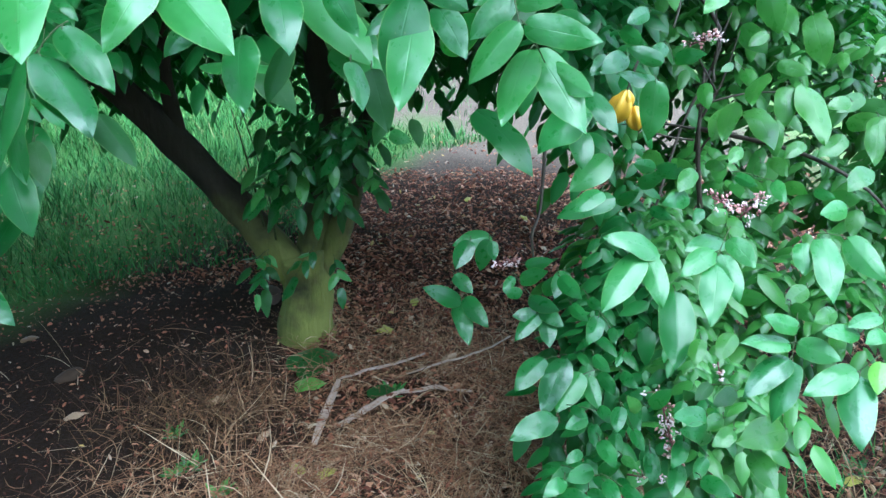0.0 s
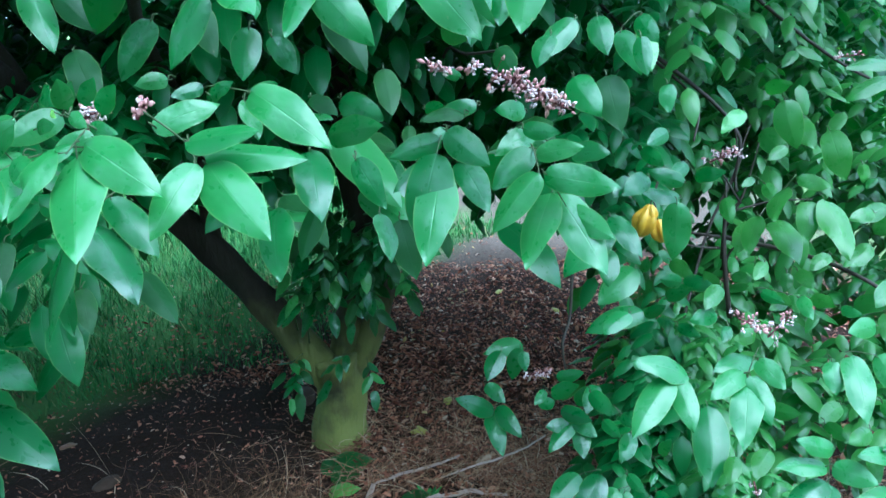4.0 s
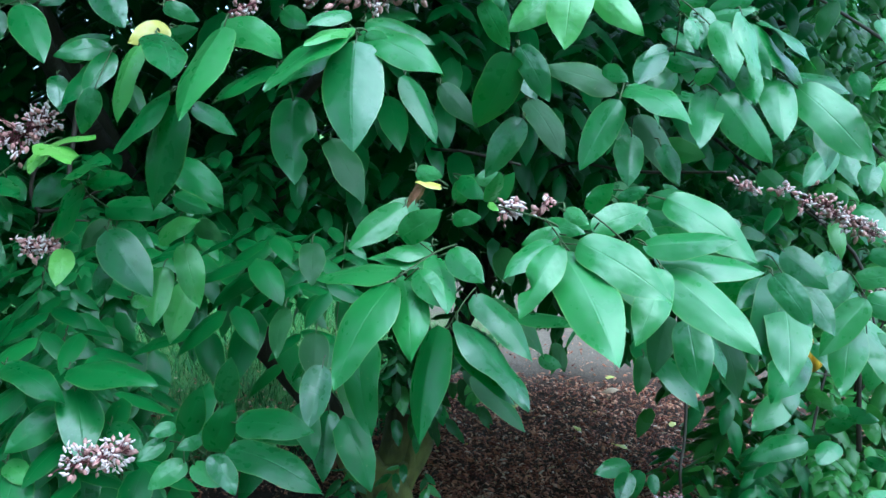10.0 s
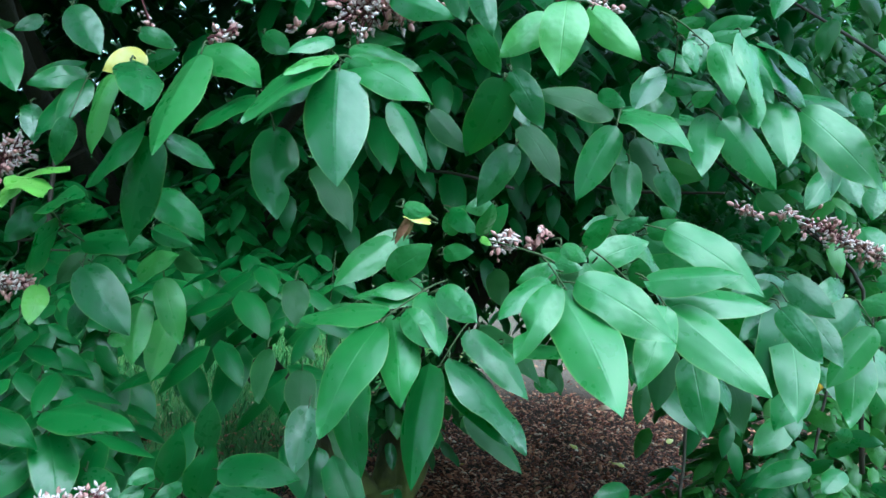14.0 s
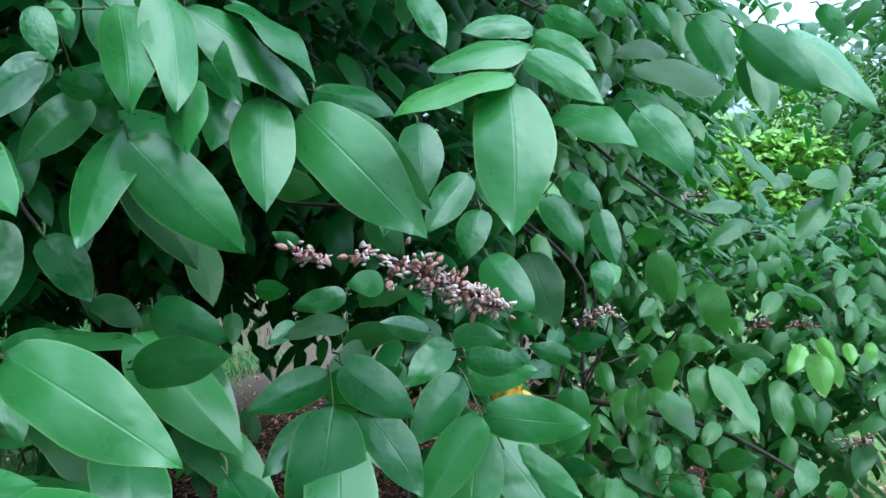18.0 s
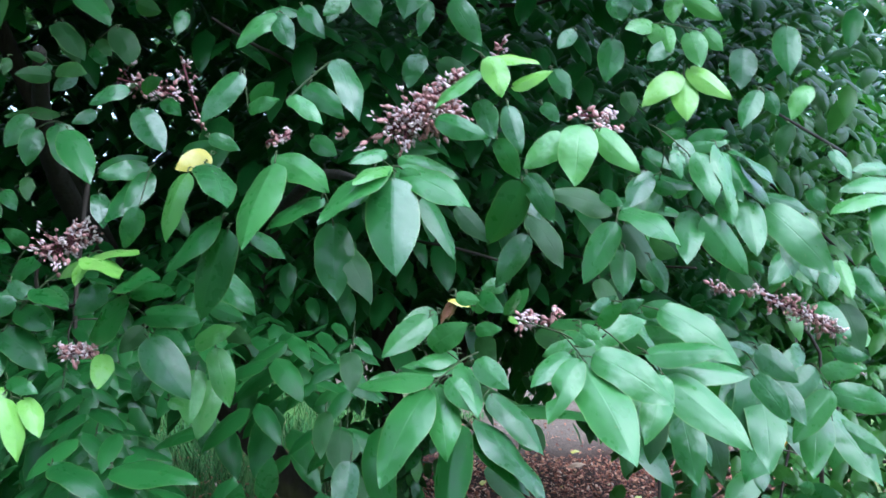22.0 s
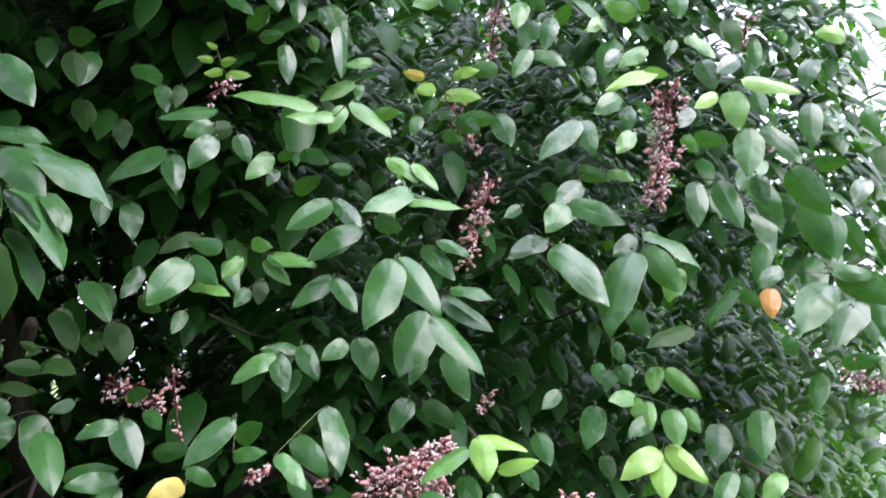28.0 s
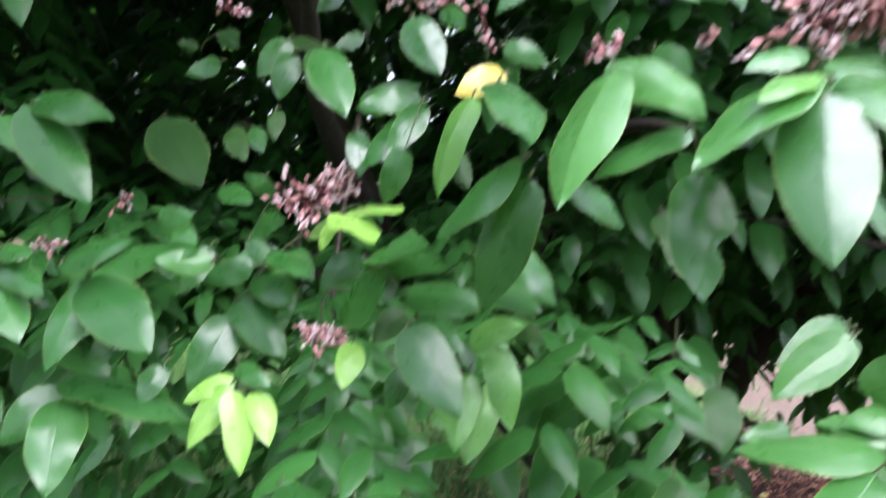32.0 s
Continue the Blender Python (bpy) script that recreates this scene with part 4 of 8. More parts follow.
hero_leaf((0.332, 0.892, 0.604), [(4,-5,-13, -51,-25,25, 28, 35,21, 'g'), (-3,5,13, -51,-30,12, 28, 48,58, 'g')])
hero_leaf((0.301, 0.884, 0.585), [(0,0,0, -22,-37,-15, 21, 3,67, 'g')])
hero_leaf((0.258, 0.900, 0.624), [(0,0,0, 21,-15,34, 20, -41,4, 'g')])
hero_leaf((0.206, 0.950, 0.480), [(0,4,10, -43,-32,5, 25, 42,44, 'g'), (7,1,3, 25,-16,30, 20, -44,12, 'g'), (31,-2,-4, 24,-32,-3, 19, -49,45, 'g'), (-31,4,10, -35,-38,-8, 24, 35,57, 'g'), (-8,-8,-18, 26,-27,3, 17, -50,41, 'g')])
hero_leaf((0.283, 0.965, 0.519), [(0,0,0, -15,-39,-17, 21, -9,67, 'g')])
hero_leaf((-0.101, 1.563, 0.806), [(0,0,0, 42,-24,-11, 28, -23,29, 'l')])
hero_leaf((-0.119, 0.919, 1.063), [(0,0,0, 69,-61,-47, 42, -12,44, 'l')])
hero_leaf((-0.247, 1.077, 1.021), [(0,0,0, 69,-75,-55, 48, 30,61, 'o')])
hero_leaf((-0.144, 1.095, 1.086), [(0,0,0, 71,-79,-87, 56, -5,40, 'p')])
hero_leaf((-0.973, 0.810, 1.278), [(-3,-1,-2, 83,-23,-77, 48, 25,36, 'g'), (4,1,1, 84,-6,-12, 35, 3,42, 'g')])
hero_leaf((-0.920, 0.931, 1.275), [(0,0,0, 81,-64,-61, 54, 7,50, 'o')])
hero_leaf((-0.889, 0.982, 1.335), [(0,0,0, -18,-35,-16, 19, 59,9, 'g')])
hero_leaf((-0.758, 0.889, 1.341), [(12,0,3, 27,-13,-56, 34, 22,22, 'g'), (-11,1,-3, -5,-11,-42, 25, 19,11, 'g')])
hero_leaf((-0.814, 0.677, 1.158), [(-2,0,0, 68,-26,-36, 43, 10,46, 'g'), (1,1,0, -9,-32,-56, 27, 14,27, 'g')])
hero_leaf((-0.873, 0.664, 1.165), [(-1,1,11, 35,-10,1, 17, -17,47, 'g'), (0,0,0, 45,-12,-15, 21, 1,42, 'g'), (1,-1,-12, 33,-20,-33, 28, 39,48, 'g')])
hero_leaf((-0.731, 0.763, 1.156), [(-19,-2,-29, -14,-33,-55, 33, 23,24, 'g'), (-18,0,-17, 53,-20,-35, 31, 10,40, 'g'), (9,10,7, 24,-19,-29, 23, 20,42, 'g'), (4,-16,14, -39,-2,-17, 19, 0,7, 'g'), (22,11,25, 27,-20,-19, 18, 0,47, 'g')])
hero_leaf((-0.842, 0.688, 1.076), [(-3,2,-1, -23,-30,-35, 29, 31,22, 'g'), (7,-5,-4, 19,-43,-53, 37, 31,41, 'g'), (-2,4,7, 107,-5,-18, 45, 48,78, 'g')])
hero_leaf((-0.719, 0.714, 1.092), [(-5,-3,-2, -17,-24,-42, 21, 9,27, 'y'), (2,-12,-3, 19,-20,-52, 24, 58,27, 'y'), (13,1,-5, 21,-18,-32, 20, 29,39, 'y'), (-4,7,0, -30,-20,-17, 16, 10,38, 'y'), (-5,8,8, 32,-10,-9, 16, -4,40, 'g')])
hero_leaf((-0.646, 0.745, 1.123), [(0,0,0, 2,-23,-29, 21, 13,39, 'y')])
hero_leaf((-0.625, 0.916, 1.843), [(0,0,0, 26,-30,22, 21, -10,-48, 'g')])
hero_leaf((-0.507, 0.854, 1.840), [(0,0,0, 13,-7,-67, 28, 47,12, 'p')])
hero_leaf((-0.547, 0.908, 1.846), [(0,0,0, 13,-12,-26, 15, -17,17, 'l')])
hero_leaf((-0.396, 0.867, 1.945), [(0,0,0, -28,-16,-36, 21, 30,0, 'm')])
hero_leaf((-0.278, 0.862, 1.921), [(-18,0,6, -7,-16,-48, 24, -2,18, 'm'), (18,0,-6, -3,-10,-53, 23, -19,12, 'p')])
hero_leaf((-0.248, 0.890, 1.921), [(0,0,0, 11,-34,17, 18, -33,-52, 'l')])
hero_leaf((-0.269, 0.902, 1.882), [(0,0,0, 43,-17,-17, 23, -15,17, 'l')])
hero_leaf((-0.306, 0.931, 1.866), [(0,0,0, -43,-6,-21, 22, 16,-16, 'l')])
hero_leaf((-0.159, 0.800, 1.913), [(0,0,0, -18,-18,9, 12, 16,-55, 'l')])
hero_leaf((-0.052, 0.819, 2.004), [(0,0,0, 9,-21,-56, 28, -39,11, 'l')])
hero_leaf((0.087, 0.777, 1.909), [(0,0,0, 7,-14,-30, 16, -49,7, 'l')])
hero_leaf((-0.114, 0.746, 1.746), [(9,8,5, 28,-26,-9, 18, -47,-17, 'l'), (-10,-9,-5, 14,-16,-21, 14, -46,2, 'm')])
hero_leaf((-0.042, 0.739, 1.713), [(0,0,0, 35,-8,-59, 28, -12,1, 'g')])
hero_leaf((0.034, 0.772, 1.706), [(0,0,0, 30,-12,-62, 32, -34,-7, 'l')])
hero_leaf((-0.015, 0.776, 1.750), [(0,0,0, -32,-18,-49, 28, -26,32, 'l')])
hero_leaf((0.101, 0.805, 1.714), [(0,0,0, 24,-10,-45, 24, -36,-8, 'g')])
hero_leaf((0.062, 0.748, 1.629), [(-4,-1,2, 39,-20,-5, 20, -26,13, 'l'), (3,0,-2, 56,-25,-26, 30, -30,-14, 'l')])
hero_leaf((0.117, 0.787, 1.614), [(0,0,0, -39,-25,-60, 35, -15,30, 'g')])
hero_leaf((0.171, 0.840, 1.631), [(0,0,0, -1,-21,-43, 22, -42,21, 'g')])
hero_leaf((0.074, 0.864, 1.575), [(0,0,0, 9,-19,-27, 16, -45,14, 'g')])
hero_leaf((-0.011, 0.812, 1.606), [(0,0,0, 18,-22,-19, 16, -49,4, 'g')])
hero_leaf((0.146, 0.862, 1.554), [(0,0,0, 35,-23,12, 20, -31,-8, 'g')])
hero_leaf((-0.175, 0.693, 1.611), [(0,0,0, -24,-13,-27, 18, 10,18, 'g')])
hero_leaf((-0.168, 0.707, 1.540), [(0,0,0, 20,-15,-25, 18, -29,8, 'g')])
hero_leaf((-0.161, 0.761, 1.498), [(-1,3,-10, -4,-10,-25, 15, -27,24, 'g'), (3,0,-7, 15,-12,-18, 14, -29,12, 'g'), (-3,-4,17, 10,-15,-22, 13, -35,18, 'g')])
hero_leaf((-0.614, 0.819, 1.527), [(0,0,0, -24,-31,-51, 30, 28,18, 'o')])
hero_leaf((-0.540, 0.846, 1.520), [(-5,-8,-7, -9,-11,-24, 16, 12,21, 'g'), (5,8,6, 3,-11,-29, 18, 14,22, 'o')])
hero_leaf((-0.543, 0.828, 1.550), [(-15,3,-6, -14,-11,-29, 16, 13,14, 'm'), (10,0,-4, 33,-12,-25, 18, 0,26, 'm'), (12,-2,1, 51,-21,-6, 25, -17,40, 'l'), (-8,-3,10, 27,-21,-5, 16, -39,-6, 'm')])
hero_leaf((-0.466, 0.824, 1.532), [(0,0,0, -23,-16,-31, 20, 20,13, 'g')])
hero_leaf((-0.472, 0.740, 1.456), [(0,0,0, 24,-18,-32, 20, -11,23, 'g')])
hero_leaf((-0.440, 0.776, 1.466), [(0,0,0, -10,-11,-20, 11, 16,22, 'g')])
hero_leaf((-0.734, 0.961, 1.505), [(0,0,0, 25,-26,-43, 26, 0,31, 'o')])
hero_leaf((-0.774, 0.974, 1.468), [(0,0,0, 23,-8,-51, 26, 32,21, 'o')])
hero_leaf((-0.741, 0.978, 1.441), [(0,0,0, 25,-20,-24, 19, -13,30, 'g')])
hero_leaf((-0.776, 0.988, 1.415), [(-15,1,4, -10,-14,-16, 11, 36,18, 'g'), (14,0,-4, -18,-22,-25, 18, 36,17, 'g')])
hero_leaf((-0.723, 0.944, 1.363), [(0,0,0, -20,-21,-16, 15, 37,15, 'g')])
hero_leaf((-0.858, 0.951, 1.796), [(-14,2,-3, 20,-20,-47, 25, 10,26, 'g'), (14,-2,2, 44,-31,-4, 25, -37,-28, 'g')])
hero_leaf((-0.805, 0.949, 1.784), [(0,0,0, -2,-24,-57, 28, 28,19, 'g')])
hero_leaf((-0.754, 0.945, 1.778), [(0,0,0, 44,-26,-31, 28, -9,31, 'g')])
hero_leaf((-0.681, 0.895, 1.744), [(0,0,0, 4,-13,-33, 17, 14,23, 'o')])
hero_leaf((-0.834, 1.014, 1.742), [(0,0,0, 28,-25,-50, 29, 1,27, 'o')])
hero_leaf((-0.775, 1.012, 1.725), [(0,0,0, 14,-11,-44, 24, 17,18, 'o')])
hero_leaf((-0.608, 0.878, 1.700), [(0,0,0, -30,-22,-25, 21, 37,-1, 'o')])
hero_leaf((-0.539, 0.900, 1.670), [(-13,-1,9, 20,-20,5, 13, -38,-34, 'g'), (12,-7,20, 37,-24,-14, 21, -30,11, 'g'), (-11,2,-3, -7,-12,-26, 14, 19,18, 'g'), (14,5,-26, 30,-26,20, 20, -21,-34, 'g')])
hero_leaf((-0.404, 0.773, 1.631), [(0,0,0, 43,-19,-10, 20, -13,41, 'l')])
hero_leaf((-0.464, 0.890, 1.681), [(0,0,0, -26,-17,-7, 15, 36,-11, 'g')])
hero_leaf((-0.358, 0.843, 1.743), [(-10,4,-12, 25,-21,-9, 16, -44,-13, 'l'), (11,-4,11, 38,-17,-1, 19, -26,-22, 'l')])
hero_leaf((-0.282, 0.739, 1.632), [(0,0,0, -17,-10,-18, 12, 19,12, 'g')])
hero_leaf((-0.854, 0.898, 1.347), [(-12,1,-8, -13,-15,4, 9, 50,-5, 'o'), (11,-1,8, 30,-20,-16, 18, -19,28, 'o')])
hero_leaf((-0.738, 0.860, 1.395), [(-3,1,-3, -27,-27,-3, 18, 46,-1, 'o'), (2,0,4, 39,-23,-6, 21, -26,31, 'o')])
hero_leaf((-0.801, 1.050, 1.364), [(0,0,0, -60,-23,-8, 27, 11,55, 'o')])
hero_leaf((-0.760, 0.890, 1.411), [(0,0,0, -14,-16,6, 10, 45,-12, 'o')])
hero_leaf((-0.799, 0.890, 1.412), [(0,0,0, 2,-13,-21, 11, 26,32, 'o')])
hero_leaf((-0.876, 0.929, 1.561), [(0,0,0, 5,-31,-73, 36, 19,23, 'o')])
hero_leaf((-0.894, 0.934, 1.497), [(0,0,0, 5,-26,-58, 27, 19,24, 'o')])
hero_leaf((-0.767, 0.936, 1.460), [(0,0,0, 42,-27,-45, 28, 20,41, 'o')])
hero_leaf((-0.742, 0.932, 1.501), [(0,0,0, 47,-29,-47, 30, 17,41, 'g')])
hero_leaf((-0.709, 0.935, 1.451), [(-11,1,-8, 21,-17,-20, 15, -16,28, 'o'), (10,-1,8, 25,-22,-47, 31, 10,29, 'o')])
hero_leaf((-0.691, 0.981, 1.496), [(0,0,0, 35,-23,-13, 21, -31,7, 'o')])
hero_leaf((-0.633, 0.980, 1.490), [(0,0,0, -5,-21,-32, 18, 23,28, 'g')])
hero_leaf((-0.669, 0.877, 1.520), [(0,0,0, -10,-18,-41, 19, 16,19, 'g')])
hero_leaf((-0.583, 0.872, 1.551), [(-4,0,6, -33,-28,-5, 20, 42,-10, 'g'), (4,1,-6, 20,-11,-39, 20, 16,22, 'g')])
hero_leaf((-0.163, 0.818, 1.498), [(0,0,0, 9,-18,-25, 15, -36,21, 'g')])
hero_leaf((-0.103, 0.809, 1.504), [(-18,8,-3, -22,-15,-20, 16, 15,25, 'g'), (9,6,3, -6,-14,-33, 20, -29,25, 'm'), (11,-13,-2, 37,-16,-26, 20, -22,1, 'm')])
hero_leaf((-0.108, 0.762, 1.462), [(-21,8,3, -35,-20,-10, 19, 22,29, 'm'), (-13,-2,0, 1,-19,-29, 16, -32,28, 'm'), (11,-2,-3, 7,-19,-38, 24, -23,20, 'm'), (25,-3,-1, 15,-15,-22, 17, -31,13, 'm')])
hero_leaf((-0.106, 0.788, 1.373), [(0,0,0, 15,-19,8, 12, -48,-12, 'g')])
hero_leaf((-0.105, 0.858, 1.347), [(0,0,0, 26,-22,-23, 17, -12,35, 'g')])
hero_leaf((-0.233, 0.747, 1.412), [(0,0,0, 15,-17,-29, 20, -20,20, 'g')])
hero_leaf((-0.244, 0.731, 1.377), [(0,0,0, 15,-12,-17, 14, -23,18, 'g')])
hero_leaf((0.443, 1.275, 1.119), [(0,0,0, 27,-40,12, 23, -57,2, 'g')])
hero_leaf((0.681, 1.392, 1.143), [(0,0,0, -78,-10,-8, 32, -2,56, 'g')])
hero_leaf((0.761, 1.307, 1.156), [(0,0,0, -71,-35,-56, 40, -25,47, 'g')])
hero_leaf((0.783, 1.306, 1.189), [(0,0,0, -73,-24,-12, 36, 9,45, 'g')])
hero_leaf((0.713, 1.324, 1.189), [(0,0,0, -41,-20,-21, 23, 4,39, 'g')])
hero_leaf((0.820, 1.289, 1.140), [(0,0,0, -11,-37,-35, 24, -59,39, 'g')])
hero_leaf((0.531, 1.244, 1.060), [(0,0,0, 24,-15,-74, 41, -14,7, 'g')])
hero_leaf((0.596, 1.270, 1.003), [(0,0,0, -8,-27,-24, 17, -46,45, 'g')])
hero_leaf((0.492, 1.300, 1.027), [(0,0,0, -35,-20,-17, 20, 8,41, 'g')])
hero_leaf((0.704, 1.298, 1.018), [(-15,4,4, -43,-25,-24, 26, -2,48, 'g'), (16,-5,-4, 12,-33,-10, 17, -63,21, 'g')])
hero_leaf((0.862, 1.361, 1.008), [(0,0,0, -39,-25,-27, 25, -16,52, 'g')])
hero_leaf((0.762, 1.526, 0.869), [(0,0,0, 63,-42,-9, 31, -31,24, 'g')])
hero_leaf((0.438, 1.255, 0.985), [(8,-3,-4, 10,-28,-23, 21, -35,37, 'g'), (-8,2,3, -22,-13,-10, 13, 9,41, 'g')])
hero_leaf((0.472, 1.223, 0.985), [(-9,2,-9, -38,-78,-27, 37, -89,56, 'g'), (9,-1,8, 47,-14,-11, 22, -13,16, 'g')])
hero_leaf((0.592, 1.209, 0.942), [(0,0,0, -44,-16,-6, 22, 15,35, 'g')])
hero_leaf((0.499, 1.166, 0.975), [(0,0,0, 8,-82,-65, 43, 5,52, 'g')])
hero_leaf((0.430, 1.228, 0.937), [(0,0,0, -24,-40,-51, 32, -39,42, 'g')])
hero_leaf((0.429, 1.217, 0.871), [(0,0,0, 4,-24,-14, 13, -49,42, 'g')])
hero_leaf((0.528, 1.194, 0.884), [(0,0,0, -37,-22,-18, 22, 1,51, 'g')])
hero_leaf((0.478, 1.182, 0.864), [(0,0,0, 14,-30,-19, 22, -38,38, 'g')])
hero_leaf((0.667, 1.225, 0.899), [(0,0,0, 1,-36,-35, 23, -48,33, 'g')])
hero_leaf((0.478, 1.222, 0.848), [(0,0,0, -8,-22,-25, 19, -23,42, 'g')])
hero_leaf((0.444, 1.278, 0.822), [(0,0,0, -30,-9,7, 15, 22,18, 'g')])
hero_leaf((0.700, 1.229, 0.974), [(0,0,0, 1,-34,-22, 19, -61,36, 'y')])
hero_leaf((0.752, 1.215, 0.966), [(-15,3,0, -11,-26,-23, 17, -54,46, 'y'), (15,-4,0, -11,-26,-23, 17, -55,46, 'y')])
hero_leaf((0.375, 1.242, 0.818), [(10,-3,-5, -31,-14,41, 25, 5,-16, 'g'), (-9,3,5, 5,-31,-32, 25, -31,37, 'g')])
hero_leaf((0.448, 1.227, 0.834), [(0,0,0, -8,-16,-19, 15, -18,43, 'g')])
hero_leaf((0.466, 1.165, 0.830), [(-1,13,-15, -31,-13,-5, 16, 15,43, 'g'), (0,-4,7, 2,-24,-23, 19, -31,42, 'g'), (18,-20,5, 21,-39,1, 21, -62,26, 'g'), (-19,10,3, 13,-32,-9, 17, -57,35, 'g')])
hero_leaf((0.724, 1.388, 0.713), [(0,0,0, -17,-34,-40, 31, -27,44, 'g')])
hero_leaf((0.635, 1.173, 0.795), [(0,0,0, 8,-24,-6, 12, -64,32, 'g')])
hero_leaf((0.734, 1.196, 0.765), [(0,0,0, -46,-13,4, 22, 18,33, 'g')])
hero_leaf((0.392, 1.262, 0.959), [(0,0,0, -1,-39,-33, 24, -38,43, 'g')])
hero_leaf((-0.064, 1.099, 1.179), [(0,0,0, 4,-17,-14, 10, -15,47, 'o')])
hero_leaf((-0.007, 1.083, 1.167), [(0,0,0, -26,-14,14, 15, 25,-5, 'g')])
hero_leaf((-0.052, 1.037, 1.135), [(0,0,0, 28,-30,4, 19, -48,10, 'g')])
hero_leaf((-0.022, 0.974, 1.117), [(0,0,0, -24,-20,-12, 16, 26,30, 'g')])
hero_leaf((0.118, 1.234, 0.649), [(-4,1,4, -20,-28,-12, 17, 30,51, 'g'), (5,-2,-4, 42,-22,29, 26, -34,9, 'g')])
hero_leaf((0.137, 1.288, 0.650), [(0,0,0, 45,-12,15, 23, -21,19, 'g')])
hero_leaf((0.173, 1.144, 0.694), [(0,0,0, 28,-45,-16, 26, -42,42, 'g')])
hero_leaf((0.189, 1.193, 0.681), [(0,0,0, -22,-48,-25, 27, 13,59, 'g')])
hero_leaf((0.190, 1.128, 0.655), [(0,0,0, 21,-33,-11, 19, -43,43, 'g')])
hero_leaf((0.237, 1.071, 0.646), [(-14,6,15, -22,-44,-22, 25, 10,61, 'g'), (2,0,0, 4,-26,-13, 14, -34,55, 'g'), (26,-6,-14, 11,-10,32, 17, -30,-6, 'g'), (18,-16,-37, -11,-18,-8, 10, 13,61, 'g'), (-30,15,38, 20,-26,-5, 15, -45,36, 'g')])
hero_leaf((0.206, 1.012, 0.634), [(0,0,0, 18,-30,-9, 17, -44,45, 'g')])
hero_leaf((0.244, 1.003, 0.612), [(0,0,0, 17,-30,-8, 17, -46,45, 'g')])
hero_leaf((0.195, 0.983, 0.564), [(18,2,5, 18,-30,-8, 17, -45,46, 'g'), (3,-3,-9, -35,-28,1, 21, 39,45, 'g'), (-20,2,5, 20,-24,-3, 14, -46,42, 'g')])
hero_leaf((0.268, 0.983, 0.562), [(0,0,0, -20,-9,33, 18, 14,-8, 'm')])
hero_leaf((0.246, 0.954, 0.572), [(-8,6,14, -13,-38,-18, 21, -6,65, 'g'), (7,-6,-14, 9,-32,-13, 17, -42,55, 'g')])
hero_leaf((0.208, 0.943, 0.544), [(0,0,0, 16,-41,-15, 22, -42,54, 'g')])
hero_leaf((0.190, 0.962, 0.512), [(0,0,0, -26,-23,-2, 16, 38,50, 'g')])
hero_leaf((0.244, 0.959, 0.505), [(0,0,0, 18,-23,-1, 14, -49,43, 'm')])
hero_leaf((0.271, 0.920, 0.542), [(0,0,0, -4,-41,-22, 22, -26,60, 'g')])
hero_leaf((0.219, 0.889, 0.516), [(11,-2,-3, 23,-30,-2, 18, -50,45, 'g'), (-11,1,4, 15,-39,-13, 20, -43,56, 'g')])
hero_leaf((0.156, 0.903, 0.497), [(4,4,10, -33,-31,-3, 21, 39,53, 'g'), (-4,-5,-10, 38,-29,18, 24, -50,30, 'g')])
hero_leaf((0.320, 0.936, 0.605), [(10,7,-8, -21,-9,31, 18, 11,-9, 'o'), (-11,-8,9, -14,-30,-14, 17, -9,66, 'g')])
hero_leaf((0.367, 0.952, 0.620), [(-15,2,4, -29,-29,-8, 19, 27,58, 'o'), (15,-1,-3, -38,-32,-5, 23, 31,54, 'o')])
hero_leaf((0.354, 0.903, 0.605), [(0,0,0, -36,-26,0, 20, 36,48, 'g')])
hero_leaf((0.321, 0.899, 0.569), [(-19,13,5, 7,-31,-12, 16, -45,54, 'g'), (10,10,-2, 2,-23,-10, 11, -43,57, 'g'), (8,-23,-4, -21,-30,-11, 18, 8,67, 'g')])
hero_leaf((0.297, 0.882, 0.552), [(0,0,0, -16,-43,-19, 23, -15,68, 'g')])
hero_leaf((0.313, 0.841, 0.558), [(0,0,0, 29,-36,3, 22, -54,38, 'g')])
hero_leaf((0.435, 0.947, 0.742), [(0,0,0, 17,-32,-8, 17, -54,34, 'g')])
hero_leaf((0.469, 0.983, 0.749), [(0,0,0, -40,-33,-8, 24, 28,51, 'g')])
hero_leaf((0.468, 0.900, 0.757), [(0,0,0, -37,-25,-2, 21, 32,45, 'g')])
hero_leaf((0.477, 0.907, 0.723), [(0,0,0, -6,-36,-19, 19, -49,56, 'g')])
hero_leaf((0.508, 0.866, 0.756), [(-2,4,9, -46,-17,-6, 23, 3,69, 'l'), (3,-3,-9, -35,-23,-2, 20, 31,49, 'l')])
hero_leaf((0.530, 1.001, 0.741), [(0,0,0, 5,-26,-12, 14, -55,43, 'g')])
hero_leaf((0.399, 1.023, 0.662), [(0,0,0, -34,-44,-19, 27, 11,63, 'g')])
hero_leaf((0.353, 1.020, 0.655), [(0,0,0, -17,-40,-21, 23, -14,64, 'g')])
hero_leaf((0.416, 1.089, 0.691), [(0,0,0, 34,-36,8, 24, -51,21, 'g')])
hero_leaf((0.295, 1.240, 1.065), [(0,0,0, -38,-34,-12, 24, 35,26, 'g')])
hero_leaf((0.255, 1.231, 1.043), [(0,0,0, 25,-40,-18, 23, -47,26, 'g')])
hero_leaf((0.252, 1.165, 1.014), [(0,0,0, -45,-43,-15, 30, 35,31, 'g')])
hero_leaf((0.325, 1.220, 1.011), [(6,-2,-10, 36,-36,13, 24, -50,19, 'g'), (-5,2,10, -31,-35,-18, 23, 28,42, 'g')])
